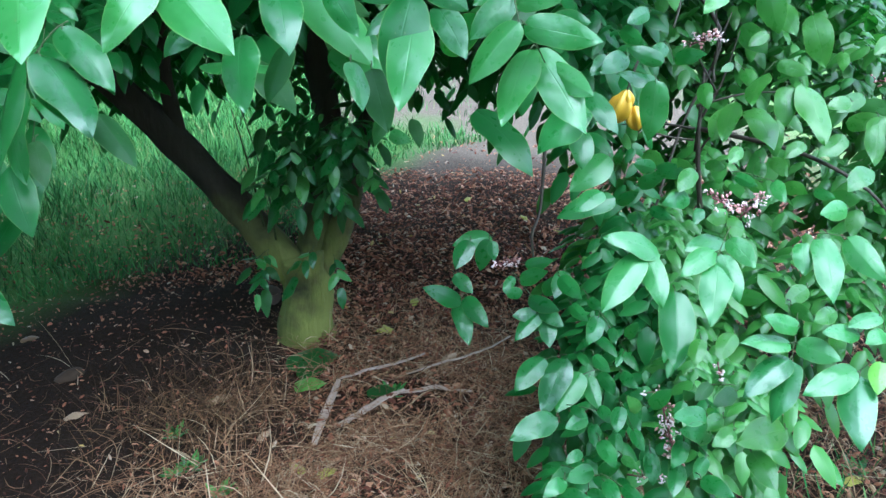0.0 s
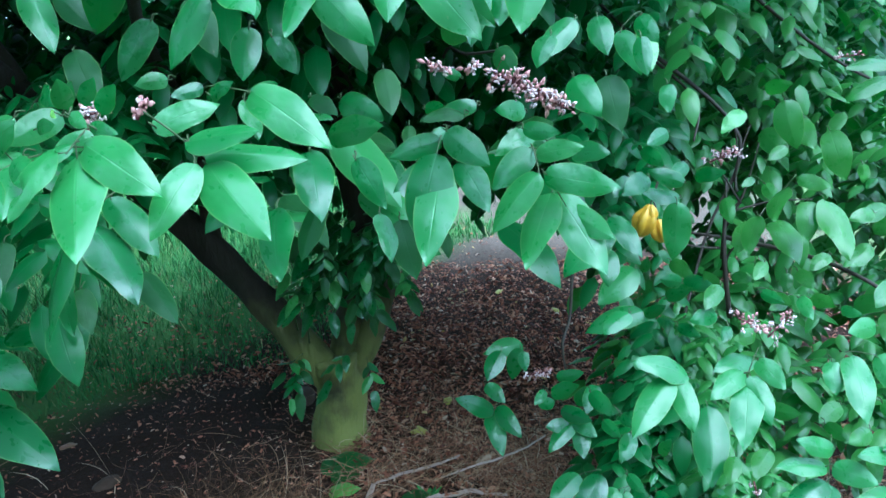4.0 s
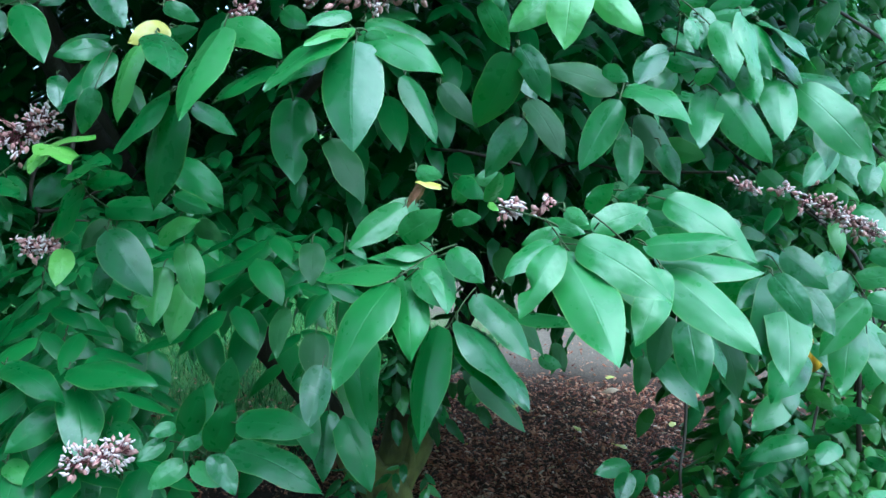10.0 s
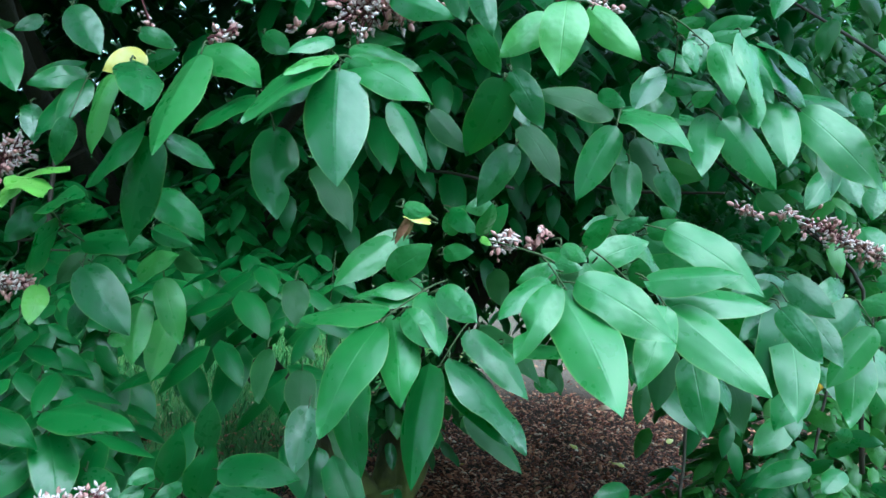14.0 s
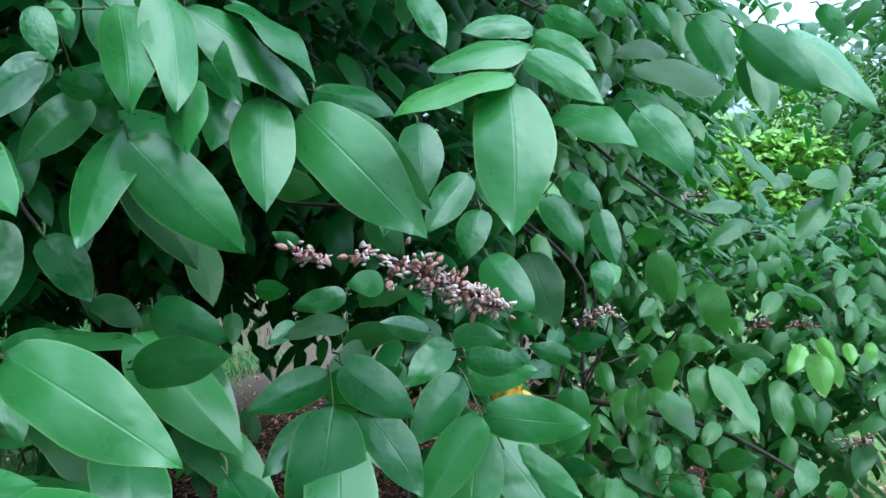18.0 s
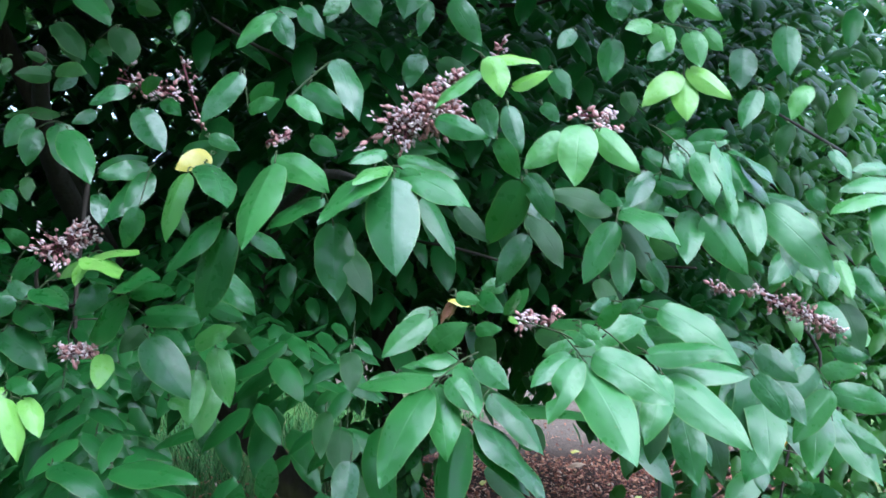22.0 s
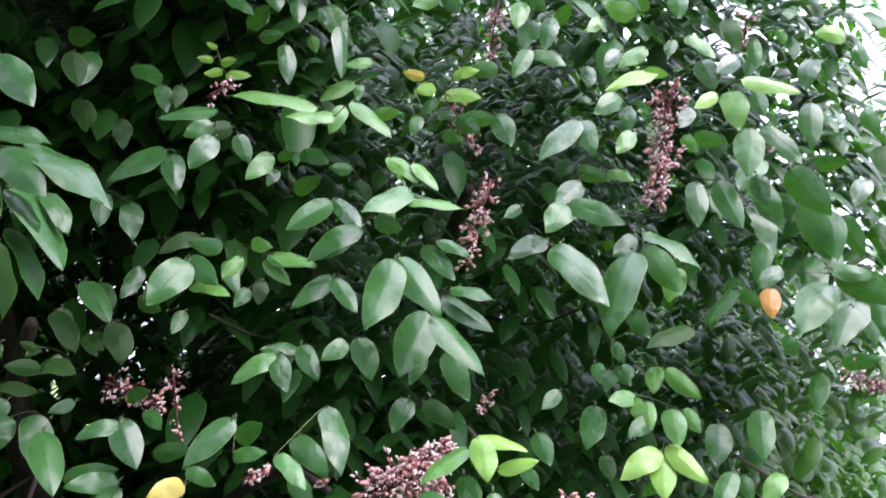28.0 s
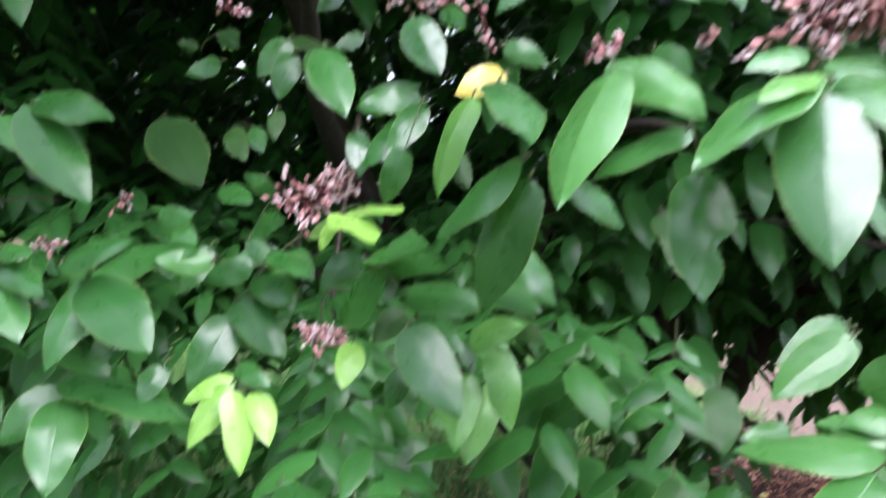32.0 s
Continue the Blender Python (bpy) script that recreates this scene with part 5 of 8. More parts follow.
hero_leaf((0.127, 1.030, 1.076), [(0,0,0, 47,-19,1, 27, -22,24, 'g')])
hero_leaf((0.607, 1.752, 0.983), [(0,0,0, 39,-57,-49, 47, -32,30, 'g')])
hero_leaf((0.407, 1.119, 0.899), [(0,0,0, -23,-29,-16, 19, 14,55, 'g')])
hero_leaf((0.463, 1.000, 0.873), [(0,0,0, 18,-23,0, 14, -53,18, 'l')])
hero_leaf((0.411, 1.064, 0.871), [(22,-11,0, 5,-35,-19, 19, -49,45, 'l'), (-22,11,1, 21,-30,-6, 17, -51,25, 'l')])
hero_leaf((0.506, 0.992, 0.853), [(0,0,0, -47,-28,3, 26, 32,27, 'l')])
hero_leaf((0.559, 1.059, 0.885), [(0,0,0, -45,-41,-18, 29, 19,54, 'g')])
hero_leaf((0.345, 1.107, 0.870), [(0,0,0, -31,-39,-20, 25, 20,53, 'g')])
hero_leaf((0.337, 1.093, 0.834), [(0,0,0, -46,-31,2, 26, 35,24, 'g')])
hero_leaf((0.337, 1.040, 0.837), [(0,0,0, -13,-25,-14, 15, -3,60, 'g')])
hero_leaf((0.357, 0.990, 0.847), [(0,0,0, -35,-23,1, 20, 34,28, 'g')])
hero_leaf((0.201, 1.007, 0.871), [(0,0,0, -37,-24,-20, 27, -7,55, 'g')])
hero_leaf((0.283, 1.087, 0.820), [(0,0,0, 24,-30,-5, 18, -47,27, 'g')])
hero_leaf((0.316, 1.203, 0.842), [(0,0,0, -39,-22,15, 22, 30,4, 'g')])
hero_leaf((0.294, 1.450, 0.784), [(15,-2,-5, 5,-12,34, 17, -20,-16, 'g'), (-16,2,5, -23,-20,-5, 14, 36,32, 'g')])
hero_leaf((0.267, 1.306, 0.833), [(0,0,0, -65,-31,-50, 49, -13,42, 'l')])
hero_leaf((0.347, 1.407, 0.811), [(0,0,0, 29,-46,-17, 27, -47,31, 'g')])
hero_leaf((0.396, 1.403, 0.802), [(0,0,0, 6,-18,-10, 10, -45,41, 'g')])
hero_leaf((0.509, 1.140, 1.345), [(0,0,0, 1,-35,-60, 32, -43,23, 'o')])
hero_leaf((0.488, 0.995, 1.382), [(0,0,0, 10,-29,-34, 20, -48,20, 'l')])
hero_leaf((0.936, 1.434, 1.244), [(0,0,0, -36,-21,-39, 26, -60,47, 'g')])
hero_leaf((0.810, 1.456, 1.187), [(0,0,0, 33,-26,-10, 20, -38,4, 'g')])
hero_leaf((0.774, 1.462, 1.169), [(0,0,0, -43,-20,-19, 24, -11,55, 'g')])
hero_leaf((0.953, 1.424, 1.212), [(0,0,0, -47,-27,-33, 29, -58,59, 'g')])
hero_leaf((-0.134, 0.806, 1.139), [(0,0,0, 59,-42,14, 31, -39,20, 'l')])
hero_leaf((-0.210, 0.840, 1.155), [(0,0,0, 86,-56,4, 42, -50,83, 'l')])
hero_leaf((-0.161, 0.872, 1.170), [(0,0,0, 32,-28,-17, 21, -11,52, 'o')])
hero_leaf((-0.144, 0.825, 1.292), [(0,0,0, 58,-53,-15, 33, -16,66, 'g')])
hero_leaf((0.069, 1.222, 1.077), [(0,0,0, 55,-50,13, 31, -50,40, 'o')])
hero_leaf((0.026, 1.051, 1.079), [(0,0,0, 53,-47,13, 29, -50,37, 'o')])
hero_leaf((0.090, 0.968, 1.100), [(0,0,0, -45,-11,16, 21, 19,14, 'p')])
hero_leaf((-0.004, 0.940, 1.062), [(0,0,0, 52,-58,36, 40, -49,1, 'g')])
hero_leaf((0.036, 0.934, 1.211), [(0,0,0, 18,-43,-28, 25, -39,38, 'o')])
hero_leaf((-0.030, 1.100, 1.231), [(0,0,0, 42,-53,-13, 32, -48,17, 'o')])
hero_leaf((0.103, 0.993, 1.103), [(0,0,0, -37,-31,-25, 25, 16,38, 'o')])
hero_leaf((0.047, 1.033, 1.076), [(0,0,0, -46,-33,-19, 28, 24,32, 'o')])
hero_leaf((0.076, 1.100, 1.119), [(0,0,0, -41,-23,7, 27, 30,11, 'g')])
hero_leaf((-0.192, 1.512, 1.021), [(0,0,0, 18,-65,-58, 41, -28,40, 'o')])
hero_leaf((-0.754, 0.831, 1.285), [(0,0,0, 8,-17,-24, 14, 17,39, 'o')])
hero_leaf((-0.796, 0.853, 1.269), [(-10,1,-1, 28,-24,-27, 21, -5,40, 'o'), (11,0,2, 20,-18,-21, 16, -3,39, 'p')])
hero_leaf((-0.829, 0.802, 1.185), [(0,0,0, 35,-17,-10, 22, -15,36, 'g')])
hero_leaf((-0.787, 0.808, 1.221), [(0,0,0, 39,-24,-9, 21, -18,50, 'g')])
hero_leaf((-0.748, 0.804, 1.204), [(7,3,14, -16,-22,17, 15, 48,-11, 'g'), (-7,-4,-15, 40,-27,14, 23, -39,16, 'g')])
hero_leaf((-0.730, 0.778, 1.171), [(-6,32,2, -34,-15,-10, 16, 17,23, 'g'), (14,-23,10, 44,-32,-12, 23, -6,66, 'g'), (-7,-10,-13, 43,-22,-14, 25, -14,38, 'g')])
hero_leaf((-0.617, 0.726, 1.186), [(0,0,0, 46,-23,3, 21, -30,44, 'g')])
hero_leaf((-0.592, 0.628, 1.361), [(0,0,0, -28,-9,-16, 14, 2,26, 'g')])
hero_leaf((-0.541, 0.670, 1.305), [(0,0,0, 30,-64,-35, 33, 33,63, 'p')])
hero_leaf((-0.514, 0.636, 1.252), [(0,0,0, -24,15,-80, 35, -24,-3, 'p')])
hero_leaf((-0.505, 0.641, 1.365), [(-2,-1,14, -30,-13,-43, 22, -4,19, 'p'), (3,1,-15, 28,-17,8, 14, -34,12, 'l')])
hero_leaf((-0.510, 0.708, 1.361), [(0,0,0, 22,-18,18, 19, -28,-17, 'g')])
hero_leaf((-0.453, 0.649, 1.378), [(-5,1,-5, 35,-23,-27, 21, -18,23, 'g'), (-12,-44,-19, 28,-18,-22, 16, 1,40, 'l'), (18,43,24, 22,-29,-56, 27, 24,32, 'p')])
hero_leaf((-0.545, 0.700, 1.329), [(0,0,0, 27,7,-10, 14, 16,7, 'g')])
hero_leaf((-0.379, 0.614, 1.316), [(0,0,0, 49,-11,-14, 21, 1,41, 'l')])
hero_leaf((-0.265, 0.672, 1.310), [(0,0,0, 25,-8,-42, 22, -5,7, 'g')])
hero_leaf((-0.244, 0.767, 1.271), [(0,0,0, 30,-32,-50, 27, 4,34, 'o')])
hero_leaf((-0.150, 0.692, 1.315), [(0,0,0, -24,-27,-31, 23, -11,46, 'g')])
hero_leaf((-0.114, 0.705, 1.347), [(-5,-6,2, -2,-18,-35, 22, 1,27, 'g'), (5,5,-2, 31,-17,13, 18, -30,6, 'g')])
hero_leaf((-0.118, 0.751, 1.350), [(0,0,0, 15,-15,13, 14, -43,-5, 'g')])
hero_leaf((-0.297, 0.640, 1.337), [(0,0,0, 23,13,-32, 18, 10,-16, 'g')])
hero_leaf((-0.352, 0.593, 1.347), [(0,0,0, 41,-16,-14, 19, -14,21, 'g')])
hero_leaf((-0.359, 0.779, 1.425), [(0,0,0, -11,-17,-37, 23, -6,26, 'g')])
hero_leaf((-0.170, 0.773, 1.450), [(0,0,0, -7,-14,-46, 27, -25,18, 'g')])
hero_leaf((-0.144, 0.807, 1.403), [(0,0,0, 7,-13,-26, 17, -20,21, 'o')])
hero_leaf((-0.017, 0.773, 1.408), [(0,0,0, -23,-20,-42, 22, -25,33, 'g')])
hero_leaf((0.018, 0.796, 1.478), [(0,0,0, -4,-24,-55, 28, -23,23, 'g')])
hero_leaf((-0.017, 0.819, 1.457), [(0,0,0, -8,-21,-47, 29, -17,25, 'g')])
hero_leaf((-0.600, 0.776, 1.520), [(0,0,0, -24,-27,-53, 34, 19,18, 'g')])
hero_leaf((-0.599, 0.756, 1.647), [(0,0,0, -15,-11,-41, 25, 13,10, 'p')])
hero_leaf((-0.551, 0.831, 1.663), [(0,0,0, -19,-18,-39, 22, 19,15, 'm')])
hero_leaf((-0.472, 0.784, 1.612), [(0,-10,-4, -39,-14,-41, 24, 15,6, 'g'), (0,10,4, 37,-16,-34, 22, -2,23, 'p')])
hero_leaf((-0.437, 0.755, 1.584), [(0,0,0, -45,-13,-48, 27, -12,25, 'g')])
hero_leaf((-0.455, 0.751, 1.527), [(0,10,3, -34,-13,-41, 22, -6,22, 'g'), (0,-9,-3, 30,-16,-31, 19, -5,23, 'g')])
hero_leaf((-0.521, 0.781, 1.544), [(0,0,0, 48,-16,-7, 21, -11,45, 'm')])
hero_leaf((-0.398, 0.678, 1.545), [(0,0,0, 46,-25,-52, 30, -3,24, 'g')])
hero_leaf((-0.360, 0.662, 1.495), [(0,0,0, 52,-18,-45, 29, 16,36, 'g')])
hero_leaf((-0.348, 0.719, 1.522), [(0,0,0, 52,-16,-26, 25, 2,34, 'g')])
hero_leaf((-0.374, 0.735, 1.571), [(0,0,0, 36,-15,-31, 20, -11,15, 'g')])
hero_leaf((-0.490, 0.710, 1.441), [(2,0,0, -35,-10,-34, 20, -11,27, 'l'), (-1,0,0, 18,-17,-33, 20, -4,26, 'g')])
hero_leaf((-0.425, 0.717, 1.467), [(-5,10,-2, -20,-13,-22, 18, 15,19, 'l'), (5,-11,2, 19,-19,-38, 24, -9,23, 'g')])
hero_leaf((-0.472, 0.749, 1.451), [(0,0,0, -37,-12,-7, 16, 8,46, 'g')])
hero_leaf((-0.420, 0.753, 1.609), [(0,0,0, 14,-17,-26, 16, -26,19, 'm')])
hero_leaf((-0.397, 0.768, 1.665), [(0,0,0, 30,-13,-29, 18, 11,33, 'm')])
hero_leaf((-0.249, 0.749, 1.606), [(0,0,0, -41,-21,-33, 23, 4,29, 'g')])
hero_leaf((-0.331, 0.763, 1.476), [(0,0,0, 29,-13,-46, 25, -10,10, 'g')])
hero_leaf((-0.585, 0.795, 1.667), [(0,0,0, 19,2,-29, 19, 7,1, 'p')])
hero_leaf((-0.617, 0.821, 1.689), [(-7,30,1, -27,-12,-24, 21, 23,2, 'l'), (7,-30,-1, -54,-11,-26, 25, -8,36, 'g')])
hero_leaf((-0.667, 0.863, 1.653), [(5,0,-1, 19,-23,-52, 26, 10,26, 'p'), (-4,-1,1, -49,-12,-52, 30, -7,19, 'g')])
hero_leaf((-0.705, 0.898, 1.741), [(0,0,0, 18,-12,-37, 21, 7,20, 'p')])
hero_leaf((-0.424, 0.780, 1.670), [(0,0,0, 35,-22,-29, 21, -6,31, 'm')])
hero_leaf((-0.512, 0.830, 1.727), [(0,0,0, -98,-10,-12, 41, -2,49, 'm')])
hero_leaf((-0.482, 0.803, 1.722), [(-8,8,-8, -52,-14,-17, 23, 3,34, 'm'), (8,-8,7, 50,-18,-39, 27, 14,37, 'm')])
hero_leaf((-0.569, 0.867, 1.810), [(0,0,0, 15,-5,-52, 22, 14,9, 'p')])
hero_leaf((-0.600, 0.869, 1.814), [(0,0,0, 31,-20,0, 17, -32,-11, 'p')])
hero_leaf((-0.487, 0.834, 1.910), [(0,0,0, 1,-9,-46, 27, 11,12, 'l')])
hero_leaf((-0.566, 0.871, 1.874), [(33,-2,-5, 9,-7,-28, 17, 0,14, 'p'), (1,1,-3, 7,-8,-33, 19, 8,15, 'p'), (-32,1,8, 15,-10,-36, 23, 0,15, 'p')])
hero_leaf((-0.657, 0.910, 1.879), [(0,0,0, 39,-12,-26, 22, 2,27, 'g')])
hero_leaf((-0.397, 0.873, 1.922), [(-2,0,1, -31,-18,-37, 24, 31,0, 'm'), (2,0,-1, 24,-20,-33, 21, -36,3, 'p')])
hero_leaf((-0.304, 0.858, 1.945), [(10,2,-11, 24,-20,-24, 18, -45,-7, 'p'), (-9,-1,11, 9,-11,-28, 14, -28,12, 'y')])
hero_leaf((-0.284, 0.829, 1.850), [(0,0,0, -16,-9,-45, 20, -3,13, 'l')])
hero_leaf((-0.378, 0.843, 1.750), [(22,-3,3, 30,-25,-23, 21, -41,-2, 'p'), (-21,3,-3, -3,-6,-28, 16, -8,13, 'l')])
hero_leaf((-0.312, 0.833, 1.762), [(0,0,0, 23,-15,-39, 27, -20,10, 'p')])
hero_leaf((-0.450, 0.852, 1.740), [(0,0,0, 30,-15,5, 16, -23,-26, 'm')])
hero_leaf((-0.473, 0.869, 1.792), [(-8,-3,-11, -34,-4,-34, 22, -10,17, 'm'), (10,-12,16, -31,-5,-17, 16, 1,14, 'm'), (-2,15,-5, 3,-10,-26, 13, -2,21, 'l')])
hero_leaf((-0.239, 0.711, 1.725), [(0,0,0, 15,-13,-38, 24, -22,9, 'p')])
hero_leaf((-0.175, 0.743, 1.738), [(0,0,0, -19,-13,-33, 19, 6,18, 'm')])
hero_leaf((-0.074, 0.671, 1.737), [(-4,1,0, -5,-12,-56, 30, -17,13, 'l'), (4,-1,1, 39,-14,-35, 22, -10,11, 'g')])
hero_leaf((-0.100, 0.684, 1.781), [(10,-4,9, 52,-24,-14, 24, -17,26, 'y'), (-10,3,-9, -25,-7,-24, 15, 5,11, 'y')])
hero_leaf((-0.174, 0.708, 1.793), [(6,0,1, -52,-2,-35, 26, -24,33, 'y'), (-7,1,-1, 23,-10,-4, 12, -28,-24, 'y')])
hero_leaf((-0.191, 0.724, 1.820), [(13,-3,4, -29,-2,-30, 19, -11,15, 'm'), (-13,2,-3, -19,-10,-28, 16, 14,12, 'p')])
hero_leaf((-0.226, 0.779, 1.819), [(0,0,0, 5,-7,-30, 17, -14,11, 'p')])
hero_leaf((-0.132, 0.790, 1.942), [(0,0,0, 7,-9,-41, 24, -22,9, 'l')])
hero_leaf((-0.131, 0.758, 1.865), [(-6,2,-3, -6,-4,-25, 14, -20,14, 'p'), (6,-1,2, 34,-12,-26, 18, -7,17, 'm')])
hero_leaf((-0.113, 0.734, 1.831), [(0,0,0, 14,-12,-39, 24, -29,6, 'p')])
hero_leaf((-0.073, 0.728, 1.839), [(0,0,0, -29,-12,-29, 20, 16,8, 'p')])
hero_leaf((-0.023, 0.772, 1.974), [(0,0,0, 5,-7,-29, 17, -29,7, 'l')])
hero_leaf((0.017, 0.744, 1.866), [(0,0,0, -9,-8,-44, 23, -33,15, 'p')])
hero_leaf((0.002, 0.711, 1.797), [(0,0,0, -1,-13,-57, 25, -24,12, 'g')])
hero_leaf((0.068, 0.722, 1.808), [(0,0,0, 9,-18,-34, 18, -51,7, 'l')])
hero_leaf((-0.025, 0.693, 1.712), [(0,0,0, 39,-16,-46, 32, -30,-6, 'g')])
hero_leaf((-0.214, 0.753, 1.684), [(-9,-12,-14, -28,-21,-36, 24, 8,24, 'p'), (-11,7,7, 27,-25,-14, 18, -47,-8, 'p'), (21,4,8, 27,-12,-7, 14, -21,12, 'm')])
hero_leaf((-0.099, 0.722, 1.692), [(-1,27,7, 1,-19,-56, 24, -11,19, 'g'), (2,-26,-7, 19,-25,-52, 25, -28,13, 'g')])
hero_leaf((0.028, 0.743, 1.743), [(0,0,0, 21,-31,-2, 17, -57,-21, 'p')])
hero_leaf((0.102, 0.765, 1.748), [(0,0,0, -20,-14,-41, 22, -18,26, 'p')])
hero_leaf((-0.171, 0.803, 1.906), [(0,0,0, -46,-25,-7, 24, 34,-32, 'm')])
hero_leaf((-0.210, 0.810, 1.897), [(0,0,0, -17,-10,-26, 15, 16,10, 'm')])
hero_leaf((-0.178, 0.783, 1.787), [(2,1,-4, 6,-15,-35, 18, -29,16, 'p'), (-3,-1,4, -34,-17,-33, 23, 21,6, 'l')])
hero_leaf((0.074, 0.776, 1.920), [(0,0,0, -44,-8,-7, 21, 11,-4, 'y')])
hero_leaf((0.109, 0.769, 1.933), [(0,0,0, 30,-15,-6, 16, -31,-28, 'y')])
hero_leaf((0.140, 0.771, 1.915), [(0,0,0, -19,-9,-31, 17, -8,21, 'p')])
hero_leaf((0.132, 0.847, 2.025), [(0,0,0, 13,-28,5, 15, -59,-38, 'm')])
hero_leaf((-0.018, 0.788, 1.909), [(12,-3,7, 7,-10,-22, 12, -47,6, 'm'), (-13,3,-7, 4,-7,-39, 17, -30,6, 'l')])
hero_leaf((-0.068, 0.790, 1.919), [(0,0,0, 19,-6,-43, 22, -14,2, 'o')])
hero_leaf((-0.111, 0.747, 1.780), [(0,0,0, -17,-11,-31, 17, 2,19, 'p')])
hero_leaf((-0.057, 0.716, 1.799), [(0,0,0, 7,-9,-31, 19, -29,8, 'p')])
hero_leaf((-0.668, 0.790, 1.273), [(0,0,0, 11,-20,-34, 20, 31,34, 'p')])
hero_leaf((-0.439, 0.949, 1.222), [(0,0,0, 41,-45,-67, 37, 20,40, 'o')])
hero_leaf((-0.616, 0.771, 1.145), [(0,0,0, -18,-18,-23, 19, 22,22, 'o')])
hero_leaf((-0.599, 0.740, 1.145), [(0,0,0, 39,-19,-14, 22, -13,34, 'p')])
hero_leaf((-0.547, 0.733, 1.175), [(0,0,0, 37,-17,-10, 17, -17,27, 'g')])
hero_leaf((-0.665, 0.765, 1.213), [(-1,-11,0, 48,-57,-11, 31, 12,80, 'y'), (2,11,1, 54,-51,7, 31, -60,72, 'y')])
hero_leaf((-0.335, 0.592, 1.164), [(-13,7,4, 29,-12,22, 22, -23,2, 'l'), (13,-8,-5, 8,-47,-30, 23, 37,54, 'l')])
hero_leaf((-0.338, 0.500, 1.222), [(0,0,0, 16,-7,-2, 10, -23,16, 'l')])
hero_leaf((-0.193, 0.671, 1.288), [(8,8,-8, -61,-1,14, 26, 9,30, 'o'), (-8,-8,8, 18,-11,-10, 13, -26,12, 'g')])
hero_leaf((-0.143, 0.702, 1.308), [(0,0,0, 21,-12,-8, 14, -27,9, 'g')])
hero_leaf((-0.072, 0.849, 1.297), [(0,0,0, 19,-10,16, 15, -27,1, 'l')])
hero_leaf((-0.081, 0.702, 1.326), [(0,0,0, 17,-22,-33, 18, -28,19, 'g')])
hero_leaf((0.064, 0.870, 1.385), [(0,0,0, -16,-24,-43, 21, -43,33, 'o')])
hero_leaf((0.061, 0.803, 1.312), [(0,0,0, 9,-16,-25, 17, -32,20, 'g')])
hero_leaf((-0.309, 0.640, 1.191), [(0,0,0, 13,-7,22, 15, -20,-6, 'l')])
hero_leaf((-0.203, 0.663, 1.191), [(0,0,0, 20,-9,17, 13, -28,4, 'g')])
hero_leaf((-0.247, 0.518, 1.201), [(0,0,0, 14,-8,-7, 10, -22,21, 'l')])
hero_leaf((-0.164, 0.642, 1.196), [(0,0,0, 25,-11,11, 15, -28,10, 'l')])
hero_leaf((-0.691, 1.012, 1.032), [(0,0,0, 12,-31,-48, 24, 30,34, 'p')])
hero_leaf((-0.579, 0.720, 1.087), [(0,0,0, 18,-8,-5, 11, -15,35, 'm')])
hero_leaf((-0.618, 0.683, 1.034), [(0,0,0, 83,-32,0, 37, -21,72, 'g')])
hero_leaf((-0.670, 0.684, 1.035), [(0,0,0, 61,-29,-22, 29, 22,66, 'g')])
hero_leaf((-0.502, 0.643, 0.982), [(-11,2,12, 16,-10,47, 22, -3,-11, 'g'), (11,0,2, 21,-12,50, 25, -9,-9, 'g'), (11,0,0, 24,-20,-24, 20, 11,45, 'p'), (-8,-1,-7, -25,-17,-16, 19, 14,33, 'l'), (-3,-1,-8, 25,-14,-12, 17, -3,47, 'l')])
hero_leaf((-0.479, 0.629, 1.029), [(0,0,0, 8,-8,40, 19, -1,-12, 'p')])
hero_leaf((-0.666, 0.672, 0.955), [(0,0,0, 29,-14,-11, 19, 0,52, 'm')])
hero_leaf((-0.062, 0.734, 1.072), [(0,0,0, 14,-15,-53, 29, 12,18, 'o')])
hero_leaf((-0.068, 0.960, 0.988), [(0,0,0, -10,-25,-40, 21, -26,34, 'o')])
hero_leaf((0.089, 1.400, 0.650), [(0,0,0, 2,-21,-31, 21, -10,33, 'g')])
hero_leaf((-0.794, 0.686, 1.586), [(0,0,0, 83,-30,-5, 36, -17,47, 'p')])
hero_leaf((-0.810, 0.647, 1.552), [(0,0,0, 2,-10,-37, 22, 22,16, 'p')])
hero_leaf((-0.732, 0.647, 1.534), [(0,0,0, 40,-16,-34, 22, 41,48, 'p')])
hero_leaf((-0.767, 0.785, 1.555), [(13,-1,9, 37,-16,-42, 24, 26,36, 'g'), (-14,2,-9, 18,-10,-30, 15, 33,32, 'p')])
hero_leaf((-0.814, 0.850, 1.515), [(0,0,0, 36,-27,-84, 39, 74,26, 'o')])
hero_leaf((-0.712, 0.871, 1.592), [(-15,0,3, 8,-12,-43, 23, 23,18, 'g'), (15,0,-4, 16,-13,-44, 26, 14,21, 'g')])
hero_leaf((-0.616, 0.881, 1.568), [(0,0,0, -37,-16,-32, 21, 3,24, 'o')])
hero_leaf((-0.603, 0.827, 1.503), [(0,0,0, 47,-18,-6, 21, -14,47, 'm')])
hero_leaf((-0.342, 0.709, 1.529), [(0,0,0, 41,-18,-6, 19, -16,43, 'g')])
hero_leaf((-0.362, 0.727, 1.578), [(0,0,0, 34,-14,-13, 16, -9,33, 'g')])
hero_leaf((-0.060, 0.813, 1.555), [(0,0,0, -56,-18,-35, 28, -21,47, 'o')])
hero_leaf((-0.353, 0.764, 1.473), [(0,0,0, -9,-11,-37, 16, -8,18, 'g')])
